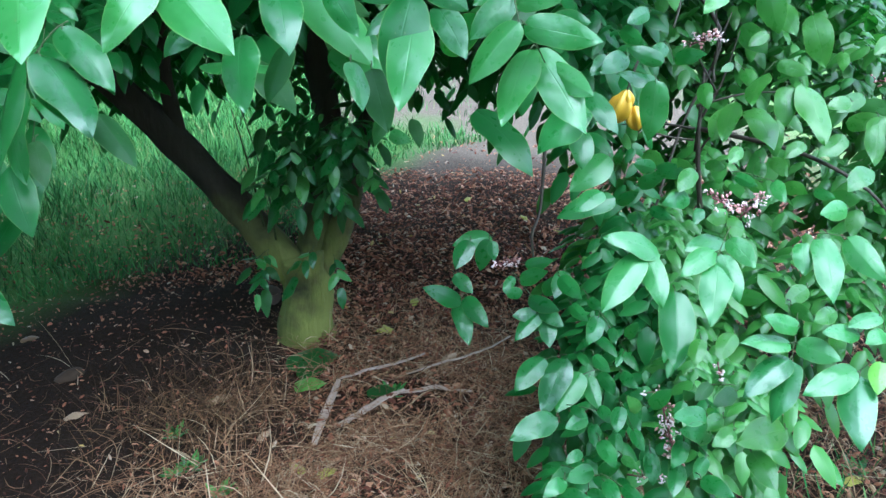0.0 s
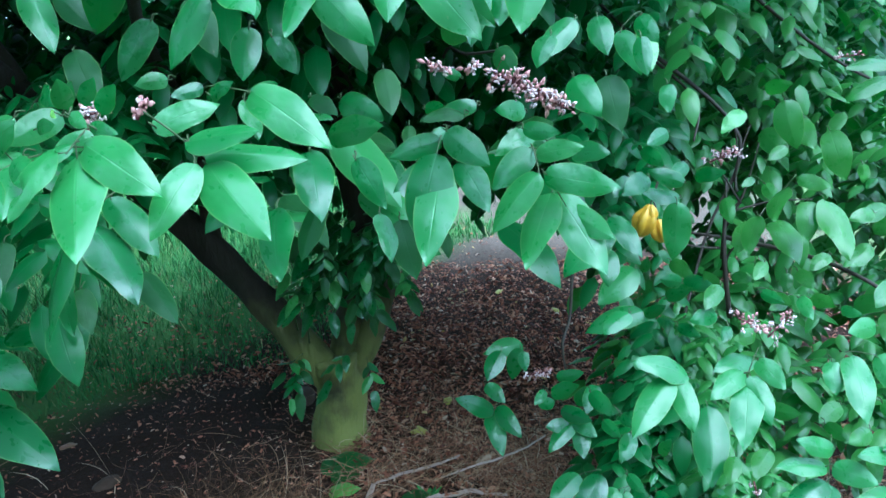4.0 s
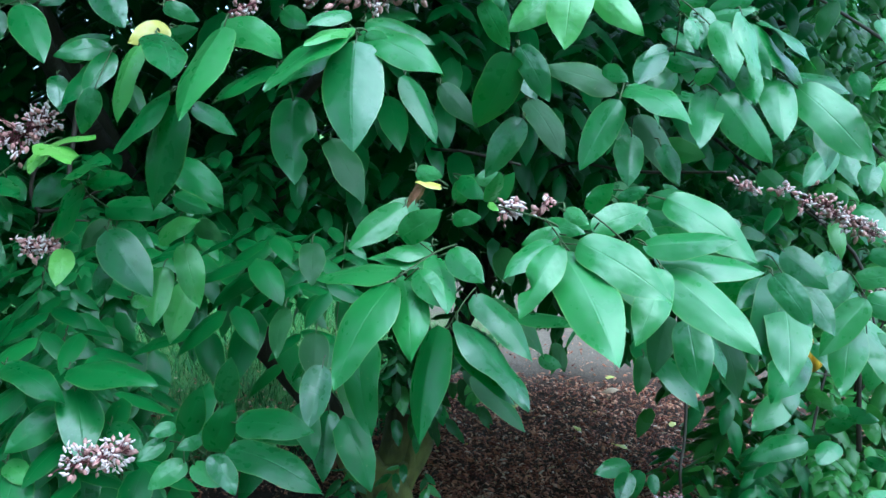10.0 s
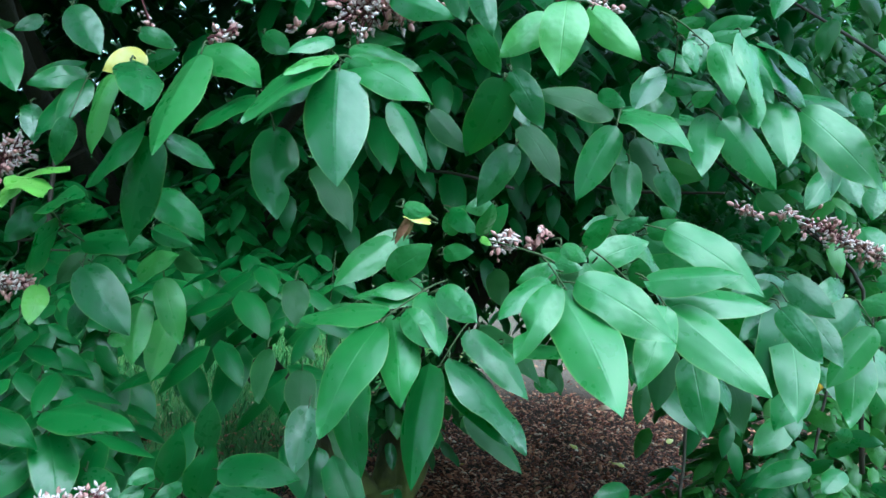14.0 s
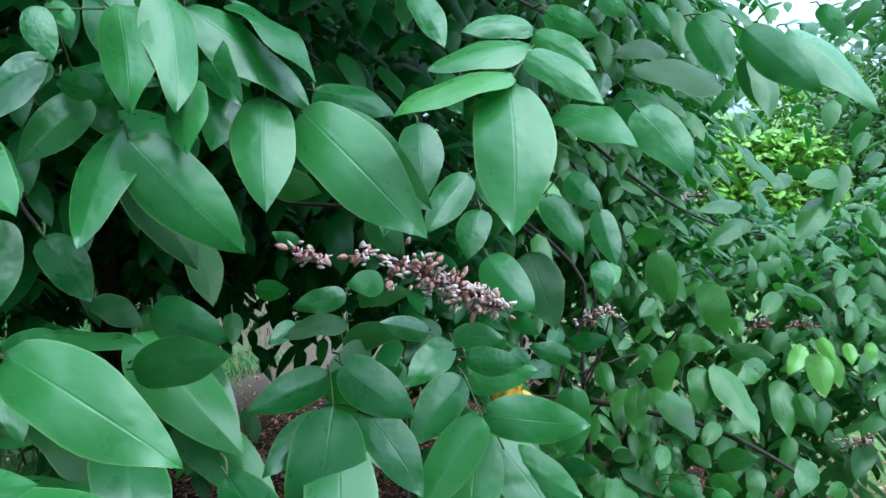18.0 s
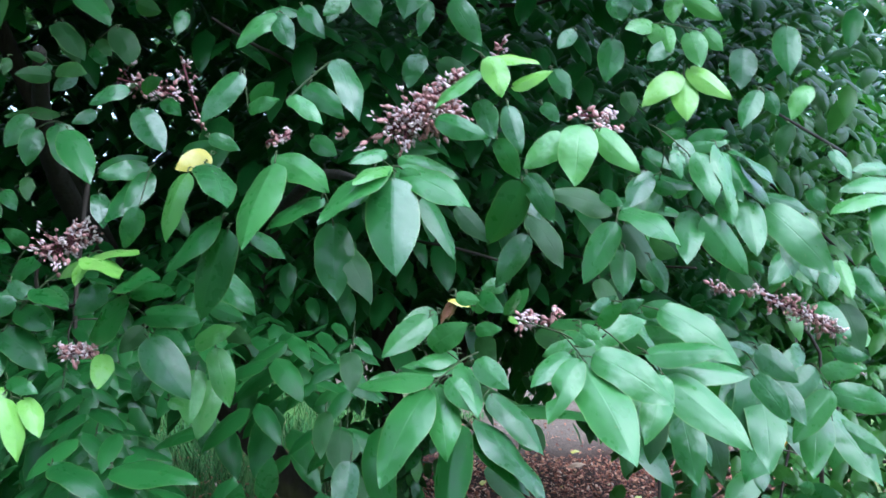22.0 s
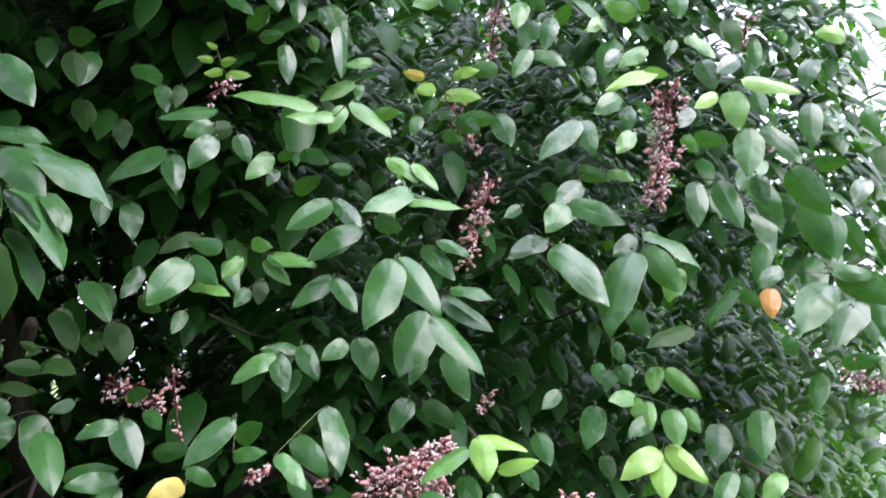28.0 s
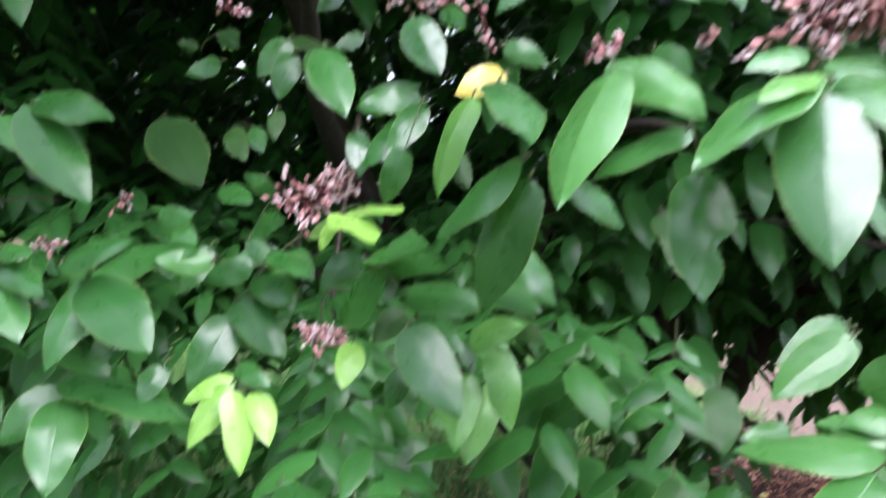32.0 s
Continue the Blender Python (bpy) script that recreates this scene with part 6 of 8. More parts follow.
hero_leaf((-0.693, 0.821, 1.200), [(0,0,0, -19,-10,-16, 12, 14,18, 'y')])
hero_leaf((-0.757, 0.742, 1.169), [(0,0,0, -38,-18,2, 19, 26,20, 'l')])
hero_leaf((-0.628, 0.961, 1.320), [(0,0,0, 46,-20,13, 22, -24,0, 'g')])
hero_leaf((-0.298, 0.579, 1.359), [(0,0,0, 10,-13,-37, 17, 0,19, 'g')])
hero_leaf((-0.116, 0.752, 1.445), [(0,0,0, -27,-10,-21, 18, 1,24, 'g')])
hero_leaf((-0.011, 0.773, 1.406), [(0,0,0, 12,-10,-24, 16, -25,10, 'g')])
hero_leaf((-0.339, 0.828, 1.426), [(0,0,0, 37,-17,-23, 22, -18,11, 'o')])
hero_leaf((0.034, 0.771, 1.415), [(0,0,0, -21,-11,-37, 21, -27,28, 'm')])
hero_leaf((-0.095, 0.677, 1.344), [(0,0,0, 4,-33,-53, 25, 32,29, 'l')])
hero_leaf((-0.065, 0.718, 1.343), [(0,0,0, 34,-39,-41, 27, 43,52, 'g')])
hero_leaf((-0.139, 0.689, 1.317), [(-6,2,-2, -23,-10,-18, 17, 16,12, 'p'), (7,20,-18, -30,-16,-29, 21, 14,16, 'l'), (0,-20,20, 10,-12,-13, 9, -10,36, 'l')])
hero_leaf((-0.149, 0.741, 1.311), [(0,0,0, 49,-35,-7, 25, -27,52, 'g')])
hero_leaf((-0.051, 0.701, 1.299), [(-14,4,7, -14,-17,-33, 22, 1,27, 'g'), (15,-3,-8, 51,-41,-60, 38, -14,25, 'l')])
hero_leaf((-0.026, 0.733, 1.301), [(0,0,0, 37,-31,-14, 21, -23,45, 'g')])
hero_leaf((0.019, 0.689, 1.346), [(0,0,0, 9,-20,-28, 15, -8,34, 'g')])
hero_leaf((-0.166, 0.674, 1.281), [(0,0,0, 9,-21,-29, 15, 68,28, 'l')])
hero_leaf((0.117, 0.695, 1.346), [(0,0,0, 11,-13,-11, 11, -40,13, 'l')])
hero_leaf((0.417, 1.047, 1.310), [(0,0,0, -109,-9,14, 45, 11,40, 'o')])
hero_leaf((0.275, 0.943, 1.375), [(0,0,0, 13,-24,-30, 17, -38,20, 'l')])
hero_leaf((-0.171, 0.650, 1.193), [(0,0,0, 15,-24,-28, 16, 42,45, 'l')])
hero_leaf((-0.150, 0.671, 1.240), [(0,0,0, 17,-1,-30, 19, 15,10, 'g')])
hero_leaf((-0.240, 0.859, 1.055), [(0,0,0, 96,-65,2, 48, -55,88, 'l')])
hero_leaf((-0.223, 0.833, 1.094), [(0,0,0, 28,-18,0, 14, -34,73, 'l')])
hero_leaf((0.012, 0.910, 1.152), [(0,0,0, -42,0,-7, 19, -3,15, 'g')])
hero_leaf((0.059, 1.488, 0.866), [(0,0,0, 95,-112,-93, 71, 22,56, 'g')])
hero_leaf((-0.017, 0.735, 1.152), [(0,0,0, 38,-16,-30, 28, -6,23, 'g')])
hero_leaf((0.064, 0.762, 1.123), [(0,0,0, 43,-10,8, 20, -15,13, 'l')])
hero_leaf((0.296, 1.136, 1.011), [(0,0,0, -52,-2,19, 24, 7,11, 'g')])
hero_leaf((0.110, 0.863, 1.184), [(0,0,0, 23,-37,-37, 32, -22,35, 'g')])
hero_leaf((0.710, 1.454, 0.850), [(0,0,0, 54,-43,17, 34, -45,24, 'g')])
hero_leaf((0.209, 0.884, 1.171), [(0,0,0, -1,-18,-28, 18, -21,31, 'g')])
hero_leaf((0.674, 1.414, 0.718), [(0,0,0, 50,-39,19, 37, -47,28, 'g')])
hero_leaf((0.401, 1.240, 0.839), [(0,0,0, 26,-21,-2, 19, -38,33, 'g')])
hero_leaf((-0.260, 0.706, 1.291), [(0,0,0, 13,-15,-22, 17, 12,38, 'g')])
hero_leaf((-0.266, 0.755, 1.202), [(0,0,0, -26,-14,-3, 16, 28,14, 'l')])
hero_leaf((-0.281, 0.614, 1.195), [(0,0,0, 12,-4,22, 14, 4,-12, 'g')])
hero_leaf((-0.231, 0.526, 1.200), [(0,0,0, 14,-4,19, 13, -1,-11, 'g')])
hero_leaf((-0.336, 0.691, 1.181), [(0,0,0, -40,-30,-20, 25, 30,18, 'l')])
hero_leaf((-0.325, 0.599, 1.163), [(0,0,0, -35,-22,-6, 17, 19,57, 'l')])
hero_leaf((-0.371, 0.625, 1.138), [(0,0,0, -26,-16,-3, 13, 28,33, 'l')])
hero_leaf((-0.183, 0.547, 1.170), [(-5,7,6, 56,-17,9, 24, -27,49, 'l'), (6,-8,-6, -24,-35,-43, 25, 15,32, 'l')])
hero_leaf((-0.121, 0.815, 1.174), [(0,0,0, 45,-23,-19, 29, -17,26, 'g')])
hero_leaf((0.130, 0.676, 1.289), [(0,0,0, 18,-24,-33, 25, -24,25, 'l')])
hero_leaf((-0.015, 0.731, 1.125), [(-8,3,-1, -41,-28,-21, 22, 8,45, 'g'), (9,-4,1, 25,-32,-40, 26, -8,35, 'g')])
hero_leaf((0.049, 0.715, 1.155), [(0,0,0, 31,-13,-3, 16, -22,18, 'g')])
hero_leaf((0.083, 0.797, 1.078), [(3,2,0, 42,-62,-66, 41, -1,43, 'l'), (-2,-2,1, -29,-60,-58, 36, -29,49, 'l')])
hero_leaf((0.404, 1.244, 1.092), [(0,0,0, -39,-28,-28, 26, 3,42, 'm')])
hero_leaf((-0.519, 0.853, 0.922), [(0,0,0, 108,-32,6, 46, -24,68, 'g')])
hero_leaf((0.021, 1.459, 0.558), [(0,0,0, 35,-27,-27, 29, -6,40, 'g')])
hero_leaf((0.171, 1.348, 0.534), [(-3,0,-3, -46,-19,5, 28, 27,38, 'g'), (2,1,2, 40,-25,-19, 28, -13,40, 'g')])
hero_leaf((-0.145, 0.945, 1.127), [(0,0,0, 74,-80,-76, 54, 9,50, 'l')])
hero_leaf((-0.023, 0.714, 1.120), [(0,0,0, -12,-62,-67, 38, -9,43, 'l')])
hero_leaf((-0.303, 0.639, 1.100), [(0,0,0, 53,-53,-51, 37, 47,56, 'p')])
hero_leaf((-0.285, 0.682, 1.045), [(0,0,0, 41,-38,-35, 27, 44,58, 'o')])
hero_leaf((-0.403, 0.808, 0.988), [(0,0,0, 20,-36,-38, 23, 38,47, 'o')])
hero_leaf((-0.080, 0.734, 1.078), [(0,0,0, 12,-34,-37, 21, 43,42, 'g')])
hero_leaf((-0.060, 1.632, 0.818), [(0,0,0, 15,-45,-47, 28, 5,44, 'o')])
hero_leaf((0.194, 1.171, 0.910), [(0,0,0, 0,-43,-46, 35, -3,43, 'g')])
hero_leaf((0.185, 1.073, 0.982), [(0,0,0, 34,-47,-44, 30, 0,47, 'g')])
hero_leaf((0.319, 1.247, 0.963), [(0,0,0, -68,-21,16, 30, 31,47, 'g')])
hero_leaf((0.515, 1.331, 1.064), [(0,0,0, 17,-40,-41, 33, -30,32, 'g')])
hero_leaf((0.436, 0.949, 0.825), [(0,0,0, -4,-31,-31, 25, -20,44, 'l')])
hero_leaf((0.331, 1.089, 0.695), [(0,0,0, -12,-82,-82, 52, -8,45, 'g')])
hero_leaf((0.347, 0.847, 0.626), [(0,0,0, -31,-19,-11, 21, 2,59, 'g')])
hero_leaf((-0.763, 0.628, 1.641), [(0,0,0, 47,-16,-43, 30, -2,18, 'p')])
hero_leaf((-0.766, 0.868, 1.877), [(0,0,0, 12,-6,-46, 27, 20,11, 'g')])
hero_leaf((-0.056, 0.699, 1.701), [(0,0,0, 11,-6,-33, 20, -26,2, 'p')])
hero_leaf((-0.996, 0.803, 1.265), [(0,0,0, 35,-11,-29, 26, 23,40, 'g')])
hero_leaf((-0.858, 0.743, 1.152), [(0,0,0, 93,-8,27, 40, -25,49, 'g')])
hero_leaf((-0.834, 0.674, 1.168), [(0,0,0, 59,-5,23, 26, -22,37, 'g')])
hero_leaf((-0.743, 0.770, 1.185), [(0,0,0, 23,-7,-16, 16, 10,35, 'g')])
hero_leaf((-0.382, 0.590, 1.306), [(-5,-1,1, -48,-44,-43, 32, -36,56, 'l'), (5,1,-1, 20,-7,-11, 14, -16,7, 'l')])
hero_leaf((-0.677, 0.816, 1.292), [(0,0,0, 51,-7,19, 23, -8,0, 'g')])
hero_leaf((-0.623, 0.793, 1.293), [(0,0,0, -28,-38,-48, 27, 1,39, 'g')])
hero_leaf((-0.791, 0.723, 1.199), [(0,0,0, 31,-3,7, 18, -7,6, 'g')])
hero_leaf((-0.770, 0.702, 1.099), [(0,0,0, -7,-18,-24, 18, 29,28, 'g')])
hero_leaf((-0.785, 0.786, 1.173), [(0,0,0, -9,-24,-34, 20, 29,26, 'g')])
hero_leaf((-0.561, 0.751, 1.110), [(0,0,0, 0,-29,-48, 27, 3,32, 'm')])

# ---- foliage inside and behind the outer leaves ----
EYE_SIDE = Vector((-0.2, 0.0, 1.25))
STANDS = [(EYE_SIDE, 1.0), (Vector((-0.06, 0.24, 1.24)), 0.85), (Vector((-0.44, 0.08, 1.25)), 0.9), (Vector((0.0, 0.0, 1.2)), 1.0)]


def bearing(d):
    return math.degrees(math.atan2(d.x, d.y)), math.degrees(math.atan2(d.z, math.hypot(d.x, d.y)))


def outer_shell(stand):
    """How far the outer leaves lie from a stand, by bearing."""
    found = {}
    for p in hero_points:
        d = p - stand
        a, e = bearing(d)
        for i in range(-1, 2):
            for j in range(-1, 2):
                k = (round(a / 4) + i, round(e / 4) + j)
                found[k] = max(found.get(k, 0), d.length)
    return found


SHELLS = [(stand, least, outer_shell(stand)) for stand, least in STANDS]
shell = SHELLS[0][2]


def room_for(p, low=False):
    """Whether a leaf at p is inside the crown: behind the outer leaves, above the arch under the boughs, and clear of
    gaps cut to fit the camera's view.
    """
    for stand, least, found in SHELLS:
        d = p - stand
        a, e = bearing(d)
        if d.length < found.get((round(a / 4), round(e / 4)), least) + (0.06 if low else 0.22 + (0.46 if p.x < 0.3 else 0.32 if p.z > 1.3 else 0.1) * (1 - min(max((p.z - 1.7) / 0.2, 0), 1))):
            return False
        if stand.y > 0.2 and (a > 31 and e > -3 and d.length > 1.1 and p.x * 7.3 % 1 > 0.16 or 30 < a < 41 and -5 < e < 1.5):
            return False
    if not low and ((p.x + 0.5) / 2.15) ** 2 + ((p.y - 2.35) / (1.85 if p.y < 2.35 else 1.5)) ** 2 + ((p.z - 1.3) / (1.5 if p.z > 1.3 else 1.2)) ** 2 > 1:
        return False
    if p.x < -1.2 and p.y > 2.7 and p.x > -0.7 * p.y and (p.z < 1.25 or p.y > 3.2):
        return False
    if p.x > -0.75 and p.y < 2.2 and p.z > 1.5 + 0.66 * (p - EYE_SIDE).length:
        return False
    if p.z > 1.75 and p.x > -0.6 and p.x * 9.7 % 1 > (0.3 if p.y < 2.0 else 0.52):
        return False
    a, e = bearing(p - Vector((0.0, 0.0, 1.2)))
    if -5 < a < 12 and -19.5 < e < -12.5 and p.y < 4.5:
        return False
    a, e = bearing(p - Vector((-0.44, -0.1, 1.27)))
    if -34 < a < -5 and -3 < e < 14 and p.y < 2.0:
        return False
    r = math.hypot(p.x, p.y)
    az = math.degrees(math.atan2(p.x, p.y))
    if -33 < az < 9:
        return p.z > (1.33 - 0.2 * r if r < 1.2 else 1.2 - 0.1 * r if r < 2.55 else 1.37 - 0.2 * r)
    if az <= -33:
        return p.z > 0.62 + (0.35 if r > 1.5 and not low else 0)
    if r > 2.3:
        return p.z > 0.85
    return p.z > 0.34 + (az - 9) * 0.012


def pinnate(rng, toward, pairs, size):
    """Leaflets of one hanging pinnate leaf about its foot."""
    d = Vector(toward).normalized()
    side = d.cross(Vector((0, 0, 1)))
    side = side.normalized() if side.length > 0.05 else Vector((1, 0, 0))
    over = side.cross(d).normalized()
    out = []
    step = size * 0.42
    for i in range(pairs):
        at = d * (0.03 + step * i) + Vector((0, 0, -0.012 * i * i * step / 0.03))
        grow = 0.62 + 0.38 * (i + 1) / pairs
        for s in (-1, 1):
            way = (d * rng.uniform(0.25, 0.6) + side * s * rng.uniform(0.6, 1.0) + Vector((0, 0, -rng.uniform(0.25, 0.8)))).normalized() * size * grow * rng.uniform(0.8, 1.1)
            face = over + side * s * rng.uniform(-0.1, 0.5) + Vector((rng.uniform(-0.3, 0.3), -0.35, rng.uniform(0.1, 0.5)))
            out.append((at + d * s * step * 0.22, way, way.length * rng.uniform(0.38, 0.48), face))
    at = d * (0.03 + step * pairs) + Vector((0, 0, -0.012 * pairs * pairs * step / 0.03))
    way = (d * 0.7 + Vector((rng.uniform(-0.2, 0.2), 0, -rng.uniform(0.4, 1.0)))).normalized() * size * rng.uniform(1.05, 1.3)
    out.append((at, way, way.length * rng.uniform(0.38, 0.48), over + Vector((0, -0.4, 0.3))))
    return out


def crown():
    rng = random.Random(11)
    mass, sunlit_tone = Mass(), Mass()
    near = count = 0
    zones = [("face", 2600), ("inside", 4300), ("roof", 3000), ("low_east", 950), ("low_west", 800), ("back", 1000), ("unseen_shade", 1100), ("skirt", 260), ("crest", 420), ("screen", 80)]
    for zone, wanted in zones:
        count = tries = 0
        while count < wanted and tries < 120000:
            tries += 1
            if zone == "face":
                az, el = radians(rng.uniform(-62, 50)), radians(rng.uniform(-32, 52))
                k = (round(math.degrees(az) / 4), round(math.degrees(el) / 4))
                r = shell.get(k, 1.0) + 0.22 + 0.9 * rng.random()
                p = EYE_SIDE + Vector((math.sin(az) * math.cos(el), math.cos(az) * math.cos(el), math.sin(el))) * r
            elif zone == "inside":
                p = Vector((rng.uniform(-2.7, 1.7), rng.uniform(1.2, 4.2), rng.uniform(0.7, 3.2)))
            elif zone == "roof":
                d = Vector((rng.gauss(0, 1), rng.gauss(0.3, 1), rng.gauss(0.4, 1))).normalized() * rng.uniform(0.84, 0.99)
                p = Vector((-0.5 + 2.15 * d.x, 2.35 + 1.85 * d.y, 1.3 + 1.5 * d.z))
            elif zone == "back":
                az, r = radians(rng.uniform(-36, 9)), rng.uniform(2.6, 4.0)
                p = Vector((math.sin(az) * r, math.cos(az) * r, 1.42 - 0.2 * r + 0.6 * rng.random() ** 1.5))
            elif zone == "unseen_shade":
                # leaves kept above the view, added only to shade the west side
                p = Vector((rng.uniform(-2.2, -0.75), rng.uniform(0.1, 2.0), rng.uniform(1.8, 2.8)))
                if p.z < 1.5 + 0.72 * (p - EYE_SIDE).length:
                    continue
            elif zone == "skirt":
                p = Vector((rng.uniform(0.12, 0.8), rng.uniform(1.08, 1.5), rng.uniform(0.2, 0.72)))
            elif zone == "crest":
                az, el, r = radians(rng.uniform(6, 34)), radians(rng.uniform(22, 43)), rng.uniform(1.3, 2.2)
                p = Vector((-0.44, 0.08, 1.25)) + Vector((math.sin(az) * math.cos(el), math.cos(az) * math.cos(el), math.sin(el))) * r
            elif zone == "screen":
                az, el, r = radians(rng.uniform(-24, -4)), radians(rng.uniform(-20, -8)), rng.uniform(0.8, 1.7)
                way = Vector((math.sin(az) * math.cos(el), math.cos(az) * math.cos(el), math.sin(el)))
                p = Vector((-0.34, 0.03, 1.26)) + way * r
                a, e = bearing(p - Vector((0.0, 0.0, 1.2)))
                if (a > -33 and e < -5) or r < SHELLS[2][2].get((round(math.degrees(az) / 4), round(math.degrees(el) / 4)), 0.8) + 0.04:
                    continue
            elif zone == "low_east":
                p = Vector((rng.uniform(0.22, 2.1), rng.uniform(1.0, 2.5), rng.uniform(0.25, 1.15)))
            else:
                p = Vector((rng.uniform(-2.6, -0.6), rng.uniform(1.0, 2.9), rng.uniform(0.5, 1.25)))
            if zone not in ("unseen_shade", "crest", "screen") and not room_for(p, zone in ("low_east", "low_west", "back", "skirt")):
                continue
            count += 1
            deep = (p - EYE_SIDE).length
            out = Vector((rng.uniform(-0.8, 0.8), -1.0 + rng.uniform(-0.2, 0.7), rng.uniform(-0.7, 0.2)))
            if deep > 2.0:
                out = Vector((rng.uniform(-1, 1), rng.uniform(-1, 1), rng.uniform(-0.6, 0.2)))
            size = rng.uniform(0.045, 0.072) if deep < 1.6 or zone == "face" or (p.x > 0.2 and p.y < 2.4) else rng.uniform(0.075, 0.11)
            if zone in ("low_east", "skirt", "crest", "screen"):
                size = rng.uniform(0.04, 0.062) if zone != "low_east" else rng.uniform(0.05, 0.078)
            if zone == "screen":
                size = rng.uniform(0.05, 0.07)
            elif p.z < 1.15 and p.x < 0.2:
                size = min(size, 0.07)
            leaves = pinnate(rng, out, rng.choice((2, 3, 3, 4)), size)
            if deep < 1.45 and near < 190 and count % 5 == 0:
                near += 1
                key = rng.choices("gom", (88, 8, 4))[0]
                compound_leaf(p, [(*l, key) for l in leaves], rng, twig=near % 2 == 0)
            else:
                for base, way, width, face in leaves:
                    # east-side leaves go to the copy with the lit tone
                    (sunlit_tone if p.x > 0.38 and p.y < 2.3 else mass).add(p + base - ROOT, way, width, face)
    part("foliage", sunlit_tone.mesh("foliage", LEAF_EAST), tree, ROOT, "small yellowish green leaves, lit tone painted in, at the open side of the crown", "stuff")
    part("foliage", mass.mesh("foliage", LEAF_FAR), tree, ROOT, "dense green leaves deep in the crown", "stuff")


crown()


def suckers():
    """Small leafy shoots on the trunk."""
    rng = random.Random(21)
    for spot, n, spread in (((-0.46, 2.17, 0.31), 3, 0.04), ((-0.34, 2.18, 0.36), 2, 0.04), ((-0.29, 2.28, 0.6), 11, 0.09), ((-0.38, 2.25, 0.56), 9, 0.08), ((-0.36, 2.22, 0.72), 14, 0.14), ((-0.34, 2.15, 0.6), 6, 0.08), ((-0.28, 2.17, 0.66), 14, 0.1), ((-0.36, 2.14, 0.6), 8, 0.07)):
        for i in range(n):
            p = Vector(spot) + Vector([rng.uniform(-1, 1) * spread for _ in range(3)])
            leaves = pinnate(rng, (rng.uniform(-1, 1), -0.5, rng.uniform(-0.6, 0.3)), 2, rng.uniform(0.045, 0.07))
            compound_leaf(p, [(*l, rng.choices("gom", (45, 40, 15))[0]) for l in leaves], rng, twig=False)


suckers()


# ---- flowers and fruit ----
def egg(centre, way, length, width, sides=5, rings=3):
    d = Vector(way).normalized()
    s = d.orthogonal().normalized()
    o = d.cross(s)
    verts = [Vector(centre) - d * length * 0.5]
    for i in range(1, rings + 1):
        u = i / (rings + 1)
        r = 0.5 * width * math.sin(math.pi * u ** 0.85)
        for k in range(sides):
            a = 2 * math.pi * k / sides
            verts.append(Vector(centre) + d * (u - 0.5) * length + (s * math.cos(a) + o * math.sin(a)) * r)
    verts.append(Vector(centre) + d * length * 0.5)
    faces = [(0, 1 + (k + 1) % sides, 1 + k) for k in range(sides)]
    for i in range(rings - 1):
        for k in range(sides):
            a, b = 1 + i * sides + k, 1 + i * sides + (k + 1) % sides
            faces.append((a, b, b + sides, a + sides))
    e, last = 1 + (rings - 1) * sides, len(verts) - 1
    faces += [(e + k, e + (k + 1) % sides, last) for k in range(sides)]
    return verts, faces


def flower_cluster(a, b, count, spread=0.012, seed=1):
    """Panicle from a to b: dark red stalks, pink buds, some open flowers."""
    rng = random.Random(seed)
    a, b = Vector(a), Vector(b)
    stalks, buds, blooms = [tube([Vector((0, 0, 0)), b - a], [0.0013, 0.0007], 5, steps=3)], [], []
    for i in range(int(count * 0.68)):
        s = rng.random() ** 0.8
        on = (b - a) * s
        off = Vector((rng.gauss(0, 1), rng.gauss(0, 1), rng.gauss(0, 0.8) + 0.2)).normalized() * spread * rng.uniform(0.5, 1.4) * (1.2 - 0.45 * s)
        tip = on + off
        stalks.append(tube([on, on + off * 0.6 + Vector((0, 0, 0.002)), tip], [0.0005, 0.0004, 0.0003], 4, steps=1))
        size = rng.choice((0.0022, 0.003, 0.0038, 0.0048))
        if rng.random() < 0.33:
            for k in range(4):
                blooms.append(egg(tip + Vector((rng.gauss(0, 0.0018), rng.gauss(0, 0.0018), rng.gauss(0, 0.0018))), off + Vector((rng.gauss(0, 0.009), rng.gauss(0, 0.009), rng.gauss(0, 0.006))), rng.uniform(0.004, 0.007), rng.uniform(0.0015, 0.003)))
        else:
            buds.append(egg(tip, off + Vector((0, 0, rng.uniform(-0.006, 0.002))), size * rng.uniform(1.4, 2.1), size))
    ob = part("panicle", mesh_of("panicle", *joined(stalks), REDSTEM), tree, a, "dark red stalks with small pink flowers")
    part("bud", mesh_of("bud", *joined(buds), BUD), ob, local=Matrix(), kind="stuff")
    if blooms:
        part("petal", mesh_of("petal", *joined(blooms), PETAL), ob, local=Matrix(), kind="stuff")
    return ob


